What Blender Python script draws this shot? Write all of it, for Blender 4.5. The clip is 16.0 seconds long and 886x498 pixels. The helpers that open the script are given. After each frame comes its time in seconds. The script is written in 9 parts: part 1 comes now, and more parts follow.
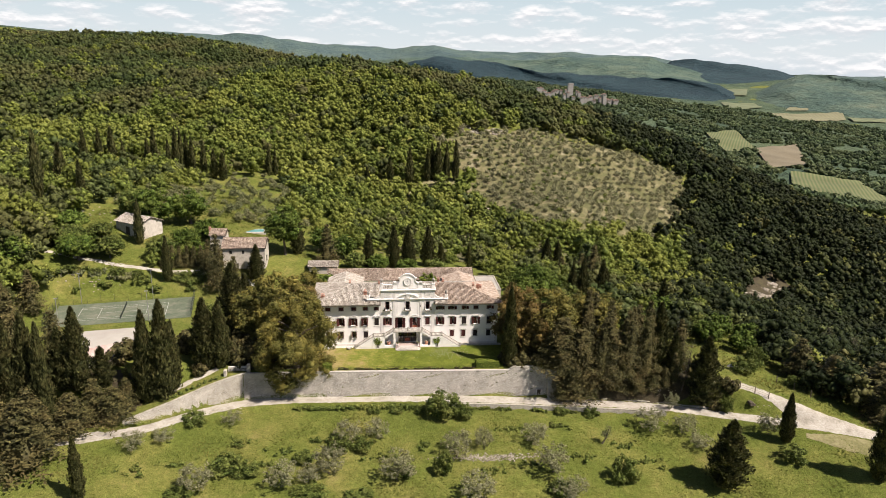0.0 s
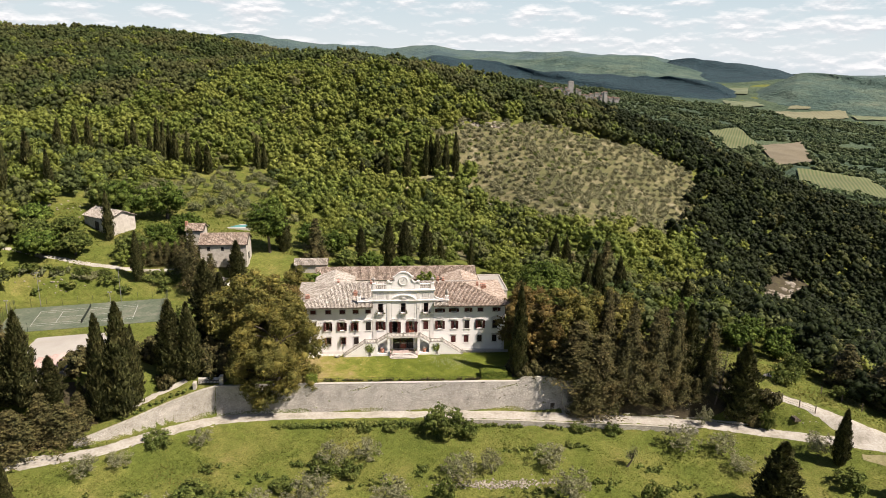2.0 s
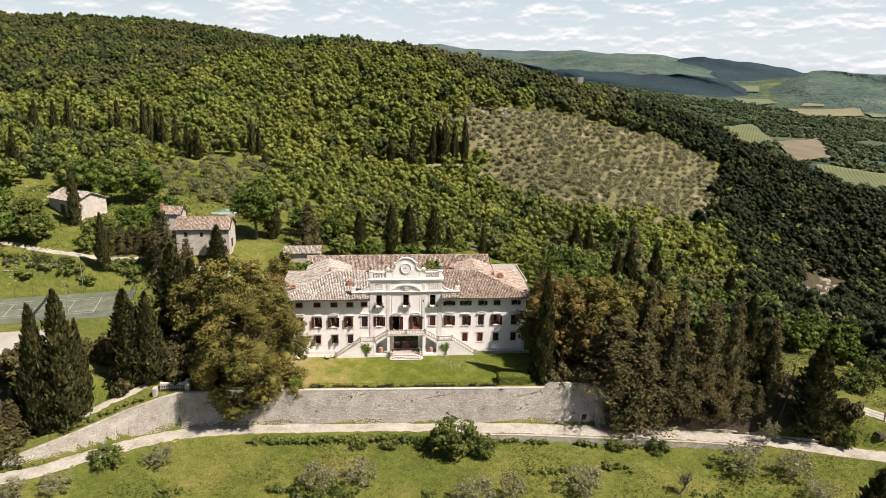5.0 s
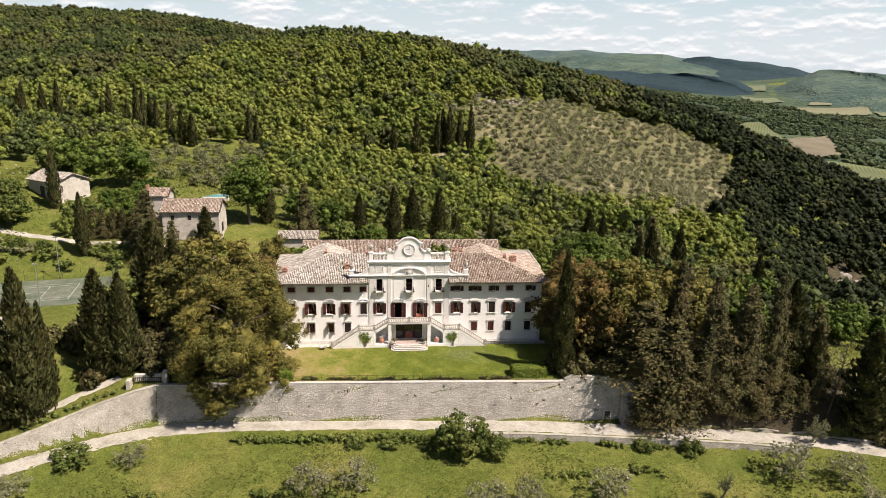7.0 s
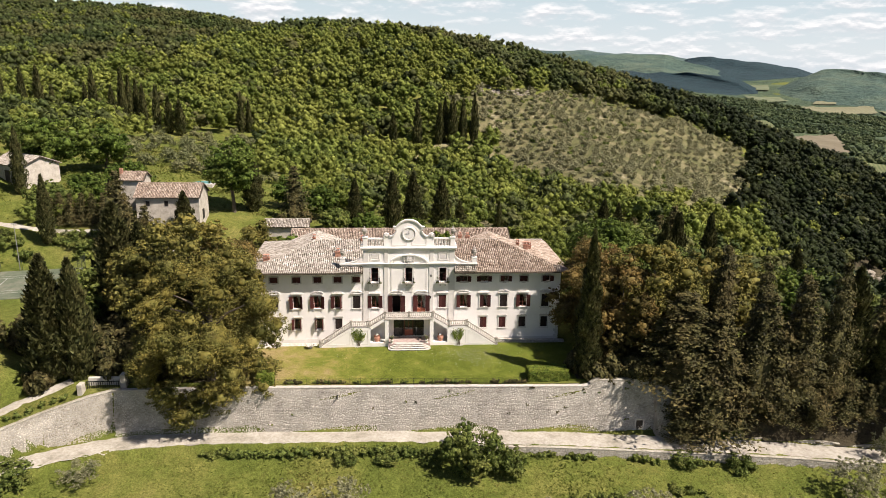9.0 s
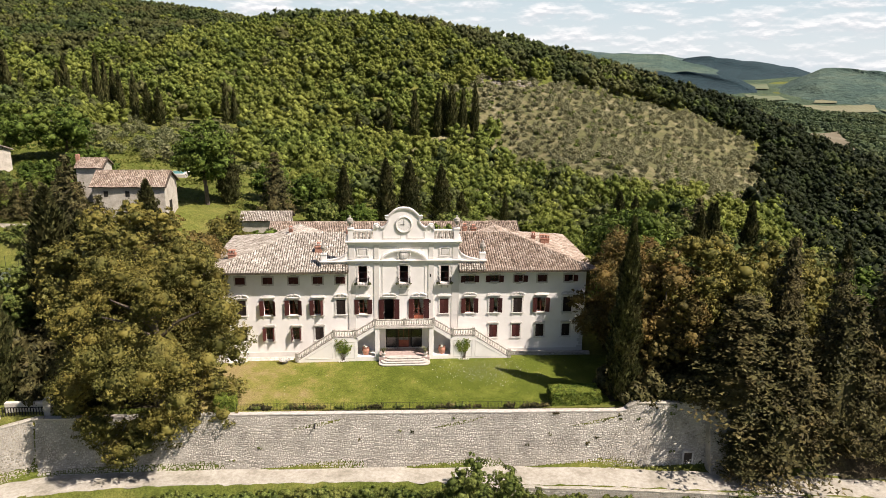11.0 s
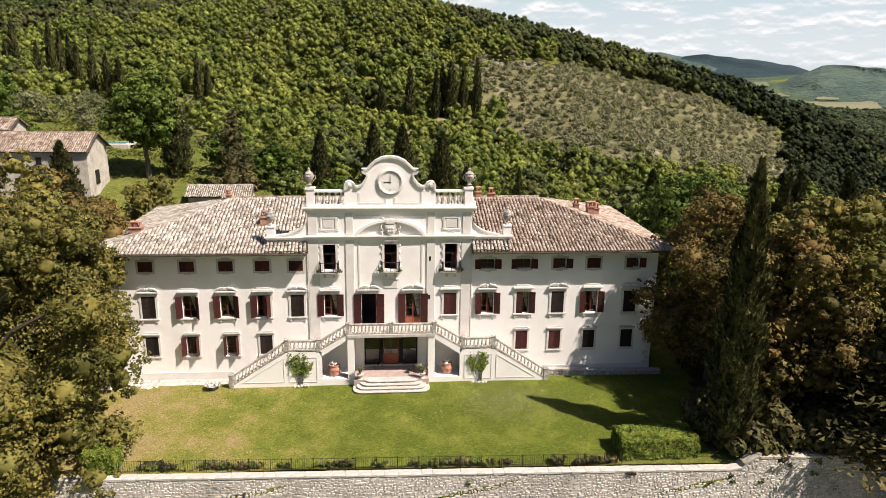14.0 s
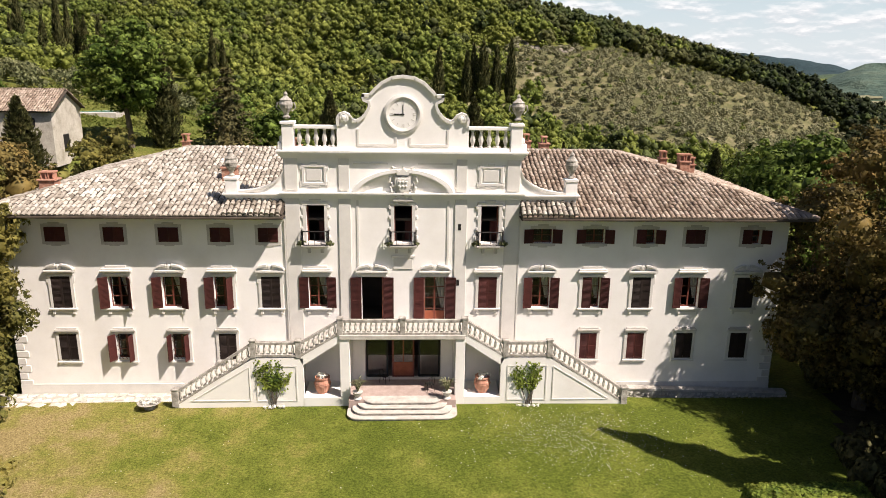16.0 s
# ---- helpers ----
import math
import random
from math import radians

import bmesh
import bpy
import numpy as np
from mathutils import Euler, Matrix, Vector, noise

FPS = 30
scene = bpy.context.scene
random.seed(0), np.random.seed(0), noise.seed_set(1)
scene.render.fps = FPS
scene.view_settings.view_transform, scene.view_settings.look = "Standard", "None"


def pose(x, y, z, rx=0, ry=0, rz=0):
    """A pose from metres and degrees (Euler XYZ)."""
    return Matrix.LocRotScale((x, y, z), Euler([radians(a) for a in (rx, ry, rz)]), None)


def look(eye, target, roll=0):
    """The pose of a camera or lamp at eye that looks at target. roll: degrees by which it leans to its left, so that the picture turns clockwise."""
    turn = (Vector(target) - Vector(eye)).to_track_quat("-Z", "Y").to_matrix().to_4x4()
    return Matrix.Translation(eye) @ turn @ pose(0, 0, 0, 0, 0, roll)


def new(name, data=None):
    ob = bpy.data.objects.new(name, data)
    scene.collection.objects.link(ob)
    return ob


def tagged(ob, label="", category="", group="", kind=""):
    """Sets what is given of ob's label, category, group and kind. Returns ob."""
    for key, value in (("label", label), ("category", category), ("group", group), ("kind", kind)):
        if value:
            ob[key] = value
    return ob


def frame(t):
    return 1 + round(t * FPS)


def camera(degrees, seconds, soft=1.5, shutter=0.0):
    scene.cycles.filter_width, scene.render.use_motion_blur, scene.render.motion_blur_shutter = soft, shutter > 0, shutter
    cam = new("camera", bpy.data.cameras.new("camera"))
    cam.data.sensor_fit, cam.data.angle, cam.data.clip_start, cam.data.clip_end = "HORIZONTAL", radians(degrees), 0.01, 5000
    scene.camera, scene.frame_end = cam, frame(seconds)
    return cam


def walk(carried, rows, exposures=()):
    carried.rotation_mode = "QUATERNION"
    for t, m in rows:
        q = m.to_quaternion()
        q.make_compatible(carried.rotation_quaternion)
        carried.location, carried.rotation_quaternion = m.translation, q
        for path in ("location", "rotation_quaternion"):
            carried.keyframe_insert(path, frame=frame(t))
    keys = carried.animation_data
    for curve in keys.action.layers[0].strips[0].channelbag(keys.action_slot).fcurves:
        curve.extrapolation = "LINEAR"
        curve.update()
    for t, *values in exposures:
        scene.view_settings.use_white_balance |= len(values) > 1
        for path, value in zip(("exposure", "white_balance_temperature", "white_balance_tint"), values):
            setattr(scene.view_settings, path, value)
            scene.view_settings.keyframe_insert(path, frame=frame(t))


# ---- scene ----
cam = camera(64.21, 16.0, 0.8)
PATH = [
    (0.0, -7.02, -178.44, 75.67, -15.159, -0.880, -4.979),
    (0.5, -6.58, -173.27, 73.89, -15.178, -0.872, -5.060),
    (1.0, -6.18, -168.13, 72.12, -15.181, -0.851, -5.063),
    (1.5, -5.81, -163.05, 70.40, -15.146, -0.823, -5.050),
    (2.0, -5.45, -158.09, 68.72, -15.097, -0.798, -5.097),
    (2.5, -5.11, -153.34, 67.02, -15.065, -0.779, -4.962),
    (3.0, -4.77, -148.85, 65.32, -15.035, -0.781, -4.904),
    (3.5, -4.46, -144.65, 63.58, -15.032, -0.790, -4.885),
    (4.0, -4.21, -140.67, 61.82, -15.062, -0.786, -4.808),
    (6.5, -3.56, -125.66, 53.01, -15.022, -0.831, -4.251),
    (7.0, -3.48, -122.30, 51.12, -15.002, -0.842, -4.241),
    (7.5, -3.43, -118.80, 49.28, -14.970, -0.860, -4.239),
    (8.0, -3.31, -115.08, 47.52, -14.941, -0.875, -4.225),
    (8.5, -3.10, -111.17, 45.84, -14.919, -0.869, -4.182),
    (9.0, -2.87, -107.11, 44.27, -14.888, -0.826, -4.172),
    (11.5, -1.84, -84.10, 36.95, -14.805, -0.764, -4.470),
    (12.0, -1.62, -79.33, 35.31, -14.794, -0.770, -4.556),
    (12.5, -1.35, -74.58, 33.61, -14.792, -0.780, -4.664),
    (13.0, -1.04, -69.83, 31.84, -14.789, -0.768, -4.681),
    (13.5, -0.75, -65.11, 29.99, -14.806, -0.759, -4.725),
    (14.0, -0.49, -60.47, 28.23, -14.806, -0.777, -4.659),
    (14.5, -0.28, -55.95, 26.51, -14.789, -0.792, -4.163),
    (15.0, -0.01, -51.54, 24.75, -14.787, -0.795, -3.618),
    (15.5, 0.28, -47.14, 22.99, -14.797, -0.790, -2.903),
    (16.0, 0.63, -42.67, 21.23, -14.832, -0.807, -2.288),
]
walk(cam, [(t, pose(x, y, z, 90 + pitch, roll, yaw)) for t, x, y, z, pitch, roll, yaw in PATH], [(0.0, 0.55, 6500, 20), (16.0, 0.55, 6500, 20)])

# ---- sky and sun ----
SUN = Vector((0.62, -0.40, 1.0)).normalized()
world = bpy.data.worlds.new("sky")
scene.world = world
world.use_nodes = True
wt = world.node_tree
sky = wt.nodes.new("ShaderNodeTexSky")
sky.sky_type, sky.sun_disc = "NISHITA", False
sky.sun_elevation, sky.sun_rotation = math.asin(SUN.z), math.atan2(SUN.x, SUN.y)
sky.air_density, sky.dust_density, sky.altitude = 1.0, 1.2, 400
wt.links.new(sky.outputs[0], wt.nodes["Background"].inputs[0])
wt.nodes["Background"].inputs[1].default_value = 0.046
sun = new("sun", bpy.data.lights.new("sun", "SUN"))
sun.data.energy, sun.data.angle, sun.data.color = 5.15, radians(0.53), (1.0, 0.925, 0.80)
sun.matrix_world = look(SUN * 400, (0, 0, 0))


# ---- materials ----
def nodes_of(m):
    m.use_nodes = True
    t = m.node_tree
    return t, t.nodes["Principled BSDF"]


def add(t, kind, **values):
    n = t.nodes.new("ShaderNode" + kind)
    for k, v in values.items():
        n.inputs[k.replace("_", " ")].default_value = v
    return n


def ramp(t, fac, stops):
    r = t.nodes.new("ShaderNodeValToRGB")
    while len(r.color_ramp.elements) < len(stops):
        r.color_ramp.elements.new(0.5)
    for e, (p, c) in zip(r.color_ramp.elements, stops):
        e.position, e.color = p, (*c, 1)
    t.links.new(fac, r.inputs[0])
    return r.outputs[0]


def mixed(t, fac, a, b, how="MIX"):
    n = t.nodes.new("ShaderNodeMix")
    n.data_type, n.blend_type = "RGBA", how
    for s, v in ((n.inputs[0], fac), (n.inputs[6], a), (n.inputs[7], b)):
        if isinstance(v, (int, float)):
            s.default_value = v
        elif isinstance(v, tuple):
            s.default_value = (*v, 1)
        else:
            t.links.new(v, s)
    return n.outputs[2]


def noise_of(t, scale, detail=4.0, rough=0.6, stretch=None):
    c = t.nodes.new("ShaderNodeTexCoord")
    n = add(t, "TexNoise", Scale=scale, Detail=detail, Roughness=rough)
    if stretch:
        m = t.nodes.new("ShaderNodeMapping")
        m.inputs["Scale"].default_value = stretch
        t.links.new(c.outputs["Object"], m.inputs[0])
        t.links.new(m.outputs[0], n.inputs["Vector"])
    else:
        t.links.new(c.outputs["Object"], n.inputs["Vector"])
    return n.outputs["Fac"]


def bumped(t, b, height, strength, distance):
    n = add(t, "Bump", Strength=strength, Distance=distance)
    t.links.new(height, n.inputs["Height"])
    t.links.new(n.outputs[0], b.inputs["Normal"])


def surface(name, stops, scale, rough=0.8, fine=None, bump=0.3, depth=0.02, vary=0.0, stretch=None, metal=0.0, fine_amount=0.35, island=0.0):
    """A surface with large stains (stops over noise at scale), fine grain, bump and, for repeats, a change from piece to piece."""
    m = bpy.data.materials.new(name)
    t, b = nodes_of(m)
    big = noise_of(t, scale, 5.0, 0.65, stretch)
    col = ramp(t, big, stops)
    fine = fine or scale * 14
    grain = noise_of(t, fine, 3.0, 0.7, stretch)
    col = mixed(t, fine_amount, col, ramp(t, grain, [(0.25, (0.28, 0.28, 0.28)), (0.75, (0.78, 0.78, 0.78))]), "SOFT_LIGHT")
    if vary:
        info = t.nodes.new("ShaderNodeObjectInfo")
        col = mixed(t, vary, col, ramp(t, info.outputs["Random"], [(0.0, (0.2, 0.19, 0.18)), (1.0, (0.85, 0.84, 0.82))]), "SOFT_LIGHT")
    if island:
        geo = t.nodes.new("ShaderNodeNewGeometry")
        col = mixed(t, island, col, ramp(t, geo.outputs["Random Per Island"], [(0.0, (0.14, 0.13, 0.12)), (1.0, (0.9, 0.89, 0.87))]), "SOFT_LIGHT")
    t.links.new(col, b.inputs["Base Color"])
    b.inputs["Roughness"].default_value, b.inputs["Metallic"].default_value = rough, metal
    b.inputs["Specular IOR Level"].default_value = 0.3
    if bump:
        bumped(t, b, grain, bump, depth)
    return m


def foliage(name, dark, light, warm, patch=0.08, through_light=0.3, warm_share=0.62, rough=0.55, grain=3.5, grain_amount=0.75, crown=0.0):
    """Leaves: each leaf its own tone, with patches of older and younger growth, lit through from behind."""
    m = bpy.data.materials.new(name)
    t, b = nodes_of(m)
    geo = t.nodes.new("ShaderNodeNewGeometry")
    col = ramp(t, geo.outputs["Random Per Island"], [(0.0, dark), (1.0, light)])
    patches = noise_of(t, patch, 3.0, 0.6)
    col = mixed(t, ramp(t, patches, [(warm_share - 0.14, (0, 0, 0)), (warm_share + 0.1, (1, 1, 1))]), col, mixed(t, 0.6, col, warm))
    info = t.nodes.new("ShaderNodeObjectInfo")
    col = mixed(t, 0.35, col, ramp(t, info.outputs["Random"], [(0.0, (0.3, 0.3, 0.3)), (1.0, (0.7, 0.7, 0.66))]), "SOFT_LIGHT")
    col = mixed(t, grain_amount, col, ramp(t, noise_of(t, grain, 2.0, 0.7), [(0.34, (0.10, 0.10, 0.10)), (0.64, (0.90, 0.90, 0.88))]), "SOFT_LIGHT")
    if crown:
        col = mixed(t, 0.5, col, ramp(t, noise_of(t, crown, 1.0, 0.5), [(0.36, (0.16, 0.17, 0.16)), (0.64, (0.84, 0.83, 0.80))]), "SOFT_LIGHT")
    t.links.new(col, b.inputs["Base Color"])
    b.inputs["Roughness"].default_value = rough
    b.inputs["Specular IOR Level"].default_value = 0.08
    tr = t.nodes.new("ShaderNodeBsdfTranslucent")
    t.links.new(col, tr.inputs[0])
    mx = t.nodes.new("ShaderNodeMixShader")
    mx.inputs[0].default_value = through_light
    t.links.new(b.outputs[0], mx.inputs[1])
    t.links.new(tr.outputs[0], mx.inputs[2])
    t.links.new(mx.outputs[0], t.nodes["Material Output"].inputs[0])
    return m


M = {
    "plaster": surface("lime_plaster", [(0.3, (0.79, 0.76, 0.705)), (0.55, (0.87, 0.845, 0.795)), (0.8, (0.89, 0.87, 0.82))], 0.35, 0.9, 9, 0.12, 0.01, fine_amount=0.15),
    "stone_trim": surface("grey_sandstone_trim", [(0.3, (0.46, 0.43, 0.38)), (0.7, (0.60, 0.57, 0.52))], 1.2, 0.85, 14, 0.3, 0.01),
    "pale_trim": surface("grey_painted_stucco", [(0.3, (0.62, 0.595, 0.545)), (0.7, (0.73, 0.705, 0.65))], 0.8, 0.9, 12, 0.2, 0.01, fine_amount=0.2),
    "weathered": surface("lichened_balustrade_stone", [(0.3, (0.17, 0.155, 0.13)), (0.5, (0.36, 0.335, 0.29)), (0.7, (0.58, 0.555, 0.5))], 2.6, 0.95, 22, 0.5, 0.02),
    "baluster": surface("pale_baluster_stone", [(0.3, (0.42, 0.395, 0.35)), (0.65, (0.66, 0.635, 0.58))], 3.0, 0.9, 22, 0.3, 0.01, vary=0.3),
    "tile": surface("clay_roof_tile", [(0.25, (0.14, 0.122, 0.10)), (0.42, (0.315, 0.285, 0.24)), (0.6, (0.435, 0.405, 0.35)), (0.8, (0.55, 0.53, 0.48))], 0.9, 0.92, 8, 0.4, 0.02, vary=0.4, island=0.8),
    "tile_red": surface("redder_clay_roof_tile", [(0.25, (0.14, 0.106, 0.082)), (0.45, (0.33, 0.262, 0.205)), (0.7, (0.45, 0.385, 0.32))], 0.7, 0.92, 8, 0.4, 0.02, vary=0.5, island=0.75),
    "under": surface("dark_roof_boards", [(0.3, (0.05, 0.04, 0.03)), (0.7, (0.10, 0.08, 0.06))], 1.0, 0.95),
    "shutter": surface("oxblood_painted_shutter", [(0.3, (0.042, 0.0115, 0.0095)), (0.7, (0.088, 0.023, 0.018))], 1.5, 0.75, 20, 0.2, 0.005, vary=0.45),
    "shutter_dark": surface("near_black_closed_shutter", [(0.3, (0.014, 0.010, 0.008)), (0.7, (0.032, 0.020, 0.016))], 1.5, 0.8, 20, 0.2, 0.005, vary=0.4),
    "frame_red": surface("red_brown_window_frame", [(0.3, (0.12, 0.034, 0.022)), (0.7, (0.19, 0.055, 0.036))], 2, 0.5),
    "door_wood": surface("reddish_door_wood", [(0.3, (0.22, 0.06, 0.03)), (0.7, (0.33, 0.10, 0.05))], 2, 0.5),
    "iron": surface("dark_wrought_iron", [(0.3, (0.012, 0.011, 0.01)), (0.7, (0.03, 0.027, 0.024))], 4, 0.65),
    "curtain": surface("cream_curtain", [(0.3, (0.55, 0.5, 0.42)), (0.7, (0.72, 0.68, 0.6))], 3, 0.9, stretch=(12, 12, 0.6)),
    # plaster coloured near black to give the rooms their dimness
    "room": surface("room_plaster_darkened", [(0.3, (0.05, 0.04, 0.034)), (0.7, (0.09, 0.075, 0.062))], 0.8, 0.9),
    "terracotta": surface("terracotta_pot", [(0.3, (0.38, 0.17, 0.11)), (0.7, (0.52, 0.27, 0.19))], 3, 0.85, vary=0.2),
    "cotto": surface("terracotta_paving", [(0.3, (0.34, 0.255, 0.22)), (0.7, (0.46, 0.36, 0.315))], 2, 0.8, 30),
    "step": surface("worn_step_stone", [(0.3, (0.40, 0.37, 0.32)), (0.7, (0.62, 0.58, 0.52))], 2, 0.85, 20),
    "brick": surface("weathered_chimney_brick", [(0.3, (0.26, 0.12, 0.08)), (0.55, (0.42, 0.22, 0.15)), (0.75, (0.52, 0.40, 0.31))], 4, 0.9, 40),
    "rubble": surface("grey_rubble_stone", [(0.27, (0.25, 0.235, 0.20)), (0.40, (0.44, 0.415, 0.36)), (0.55, (0.57, 0.545, 0.48)), (0.75, (0.66, 0.635, 0.57))], 0.35, 0.93, 5, 0.6, 0.03, vary=0.4, island=0.55, fine_amount=0.6),
    # lichened stone; also used to darken coping where tree shade falls
    "old_rubble": surface("lichened_and_shade_toned_rubble", [(0.27, (0.16, 0.15, 0.115)), (0.42, (0.30, 0.28, 0.225)), (0.58, (0.42, 0.395, 0.33)), (0.75, (0.52, 0.495, 0.42))], 0.4, 0.95, 5, 0.6, 0.03, vary=0.4, island=0.6, fine_amount=0.7),
    "farm_stone": surface("beige_farmhouse_rubble", [(0.3, (0.36, 0.325, 0.26)), (0.5, (0.50, 0.46, 0.385)), (0.7, (0.60, 0.565, 0.49))], 0.9, 0.93, 7, 0.8, 0.04, fine_amount=0.8),
    "mortar": surface("wall_mortar", [(0.3, (0.26, 0.245, 0.205)), (0.7, (0.52, 0.495, 0.43))], 0.6, 0.95, 9),
    "rock": surface("pale_limestone", [(0.3, (0.17, 0.15, 0.115)), (0.7, (0.37, 0.335, 0.275))], 0.8, 0.9, 6, island=0.5),
    "gravel": surface("pale_gravel_track", [(0.28, (0.21, 0.195, 0.145)), (0.45, (0.35, 0.325, 0.265)), (0.7, (0.45, 0.425, 0.36))], 0.3, 0.95, 2.2, 0.5, 0.03, fine_amount=0.8),
    "bark": surface("grey_brown_bark", [(0.3, (0.07, 0.055, 0.04)), (0.7, (0.16, 0.135, 0.105))], 2, 0.95, 12, 0.8, 0.04, stretch=(3, 3, 0.6)),
    "asphalt": surface("green_court_surface", [(0.3, (0.075, 0.100, 0.062)), (0.5, (0.115, 0.135, 0.088)), (0.7, (0.175, 0.18, 0.13))], 0.22, 0.9, 1.5, fine_amount=0.7),
    "white_line": surface("faded_white_line", [(0.3, (0.34, 0.35, 0.31)), (0.7, (0.5, 0.5, 0.46))], 2, 0.9),
    "court_gravel": surface("pale_court_gravel", [(0.3, (0.33, 0.31, 0.265)), (0.7, (0.42, 0.40, 0.345))], 0.12, 0.95, 6, fine_amount=0.3),
    "net": surface("dark_net", [(0.3, (0.02, 0.03, 0.02)), (0.7, (0.04, 0.05, 0.04))], 2, 0.9),
    "wood_post": surface("weathered_fence_wood", [(0.3, (0.12, 0.095, 0.07)), (0.7, (0.22, 0.18, 0.14))], 3, 0.95),
    "metal_pole": surface("galvanised_pole", [(0.3, (0.3, 0.3, 0.3)), (0.7, (0.42, 0.42, 0.42))], 3, 0.5, metal=0.6),
    "cloth_red": surface("faded_red_awning", [(0.3, (0.36, 0.20, 0.16)), (0.7, (0.56, 0.46, 0.40))], 0.4, 0.9),
    "water": surface("pool_water", [(0.3, (0.10, 0.30, 0.30)), (0.7, (0.16, 0.40, 0.38))], 0.5, 0.08),
    "far_stone": surface("far_village_stone", [(0.3, (0.27, 0.26, 0.235)), (0.7, (0.40, 0.385, 0.35))], 0.1, 0.9),
    "far_roof": surface("far_village_roof", [(0.3, (0.20, 0.13, 0.10)), (0.7, (0.32, 0.22, 0.17))], 0.1, 0.9),
    "flower": surface("white_petals", [(0.3, (0.6, 0.58, 0.5)), (0.7, (0.8, 0.78, 0.7))], 4, 0.8),
    "leaf_oak": foliage("holm_oak_leaves", (0.050, 0.056, 0.015), (0.178, 0.167, 0.045), (0.295, 0.235, 0.056), 0.28, 0.15, 0.575, grain=1.0, grain_amount=0.5),
    "leaf_brown": foliage("rusty_young_oak_leaves", (0.044, 0.042, 0.015), (0.170, 0.138, 0.045), (0.285, 0.175, 0.053), 0.22, 0.12, 0.57, grain=1.0, grain_amount=0.5),
    "leaf_cypress": foliage("cypress_scales", (0.022, 0.028, 0.011), (0.105, 0.108, 0.040), (0.140, 0.118, 0.045), 0.3, 0.06, 0.62, grain=1.8, grain_amount=0.85),
    "leaf_conifer": foliage("dark_conifer_needles", (0.024, 0.027, 0.011), (0.115, 0.106, 0.041), (0.165, 0.124, 0.050), 0.2, 0.06, 0.58, grain=1.2, grain_amount=0.7),
    "leaf_olive": foliage("olive_leaves", (0.145, 0.150, 0.082), (0.295, 0.290, 0.168), (0.320, 0.292, 0.156), 0.3, 0.25, 0.62, grain_amount=0.5),
    "leaf_bush": foliage("fresh_shrub_leaves", (0.048, 0.072, 0.018), (0.160, 0.200, 0.048), (0.230, 0.230, 0.062), 0.3, 0.22, 0.6),
    "leaf_green": foliage("bright_broadleaf", (0.034, 0.062, 0.011), (0.130, 0.185, 0.034), (0.190, 0.220, 0.046), 0.2, 0.2, 0.6, grain=1.4, grain_amount=0.85),
    "leaf_hedge": foliage("clipped_hedge_leaves", (0.049, 0.084, 0.014), (0.182, 0.245, 0.042), (0.280, 0.308, 0.056), 0.9, 0.25, 0.55),
    "leaf_wood": foliage("spring_oakwood_leaves", (0.058, 0.084, 0.018), (0.176, 0.216, 0.045), (0.235, 0.245, 0.054), 0.03, 0.18, 0.56, grain=0.85, grain_amount=0.65, crown=0.13),
    # evergreens, and the ridge wood whose cloud shadow is put into leaf colour
    "leaf_evergreen_shaded": foliage("evergreen_and_shaded_wood_leaves", (0.026, 0.040, 0.012), (0.072, 0.096, 0.030), (0.125, 0.112, 0.044), 0.012, 0.1, 0.56, grain=0.9, grain_amount=0.6, crown=0.13),
    # leaf colour kept very dark to carry the cloud shadow over the flank
    "leaf_cloud_shade": foliage("cloud_shaded_ravine_leaves", (0.014, 0.021, 0.008), (0.026, 0.036, 0.013), (0.036, 0.042, 0.016), 0.02, 0.08, 0.58, grain=0.9, grain_amount=0.35, crown=0.13),
    "leaf_scrub": foliage("olive_scrub_leaves", (0.100, 0.116, 0.052), (0.215, 0.228, 0.110), (0.250, 0.230, 0.110), 0.05, 0.2, 0.6),
    "grass_blade": foliage("long_meadow_grass", (0.095, 0.122, 0.024), (0.185, 0.210, 0.050), (0.270, 0.235, 0.080), 0.12, 0.55, 0.58, grain_amount=0.4),
    "far_wood": foliage("distant_woods", (0.042, 0.066, 0.034), (0.095, 0.128, 0.058), (0.150, 0.170, 0.078), 0.006, 0.2, 0.6, grain=0.3, grain_amount=0.7, crown=0.05),
}


def land_material():
    """Meadow, woodland floor and dry banks of the open ground."""
    m = bpy.data.materials.new("meadow_and_woodland_floor")
    t, b = nodes_of(m)
    grass = ramp(t, noise_of(t, 0.075, 7, 0.75), [(0.3, (0.072, 0.098, 0.019)), (0.46, (0.108, 0.130, 0.028)), (0.60, (0.158, 0.160, 0.044)), (0.75, (0.245, 0.205, 0.090))])
    tuft = noise_of(t, 0.9, 6, 0.75)
    col = mixed(t, 0.55, grass, ramp(t, tuft, [(0.3, (0.18, 0.19, 0.15)), (0.7, (0.86, 0.84, 0.78))]), "SOFT_LIGHT")
    col = mixed(t, 0.6, col, ramp(t, noise_of(t, 4.5, 3, 0.75), [(0.32, (0.14, 0.15, 0.12)), (0.66, (0.86, 0.85, 0.8))]), "SOFT_LIGHT")
    t.links.new(col, b.inputs["Base Color"])
    b.inputs["Roughness"].default_value = 0.95
    b.inputs["Specular IOR Level"].default_value = 0.1
    bumped(t, b, tuft, 1.0, 0.35)
    return m


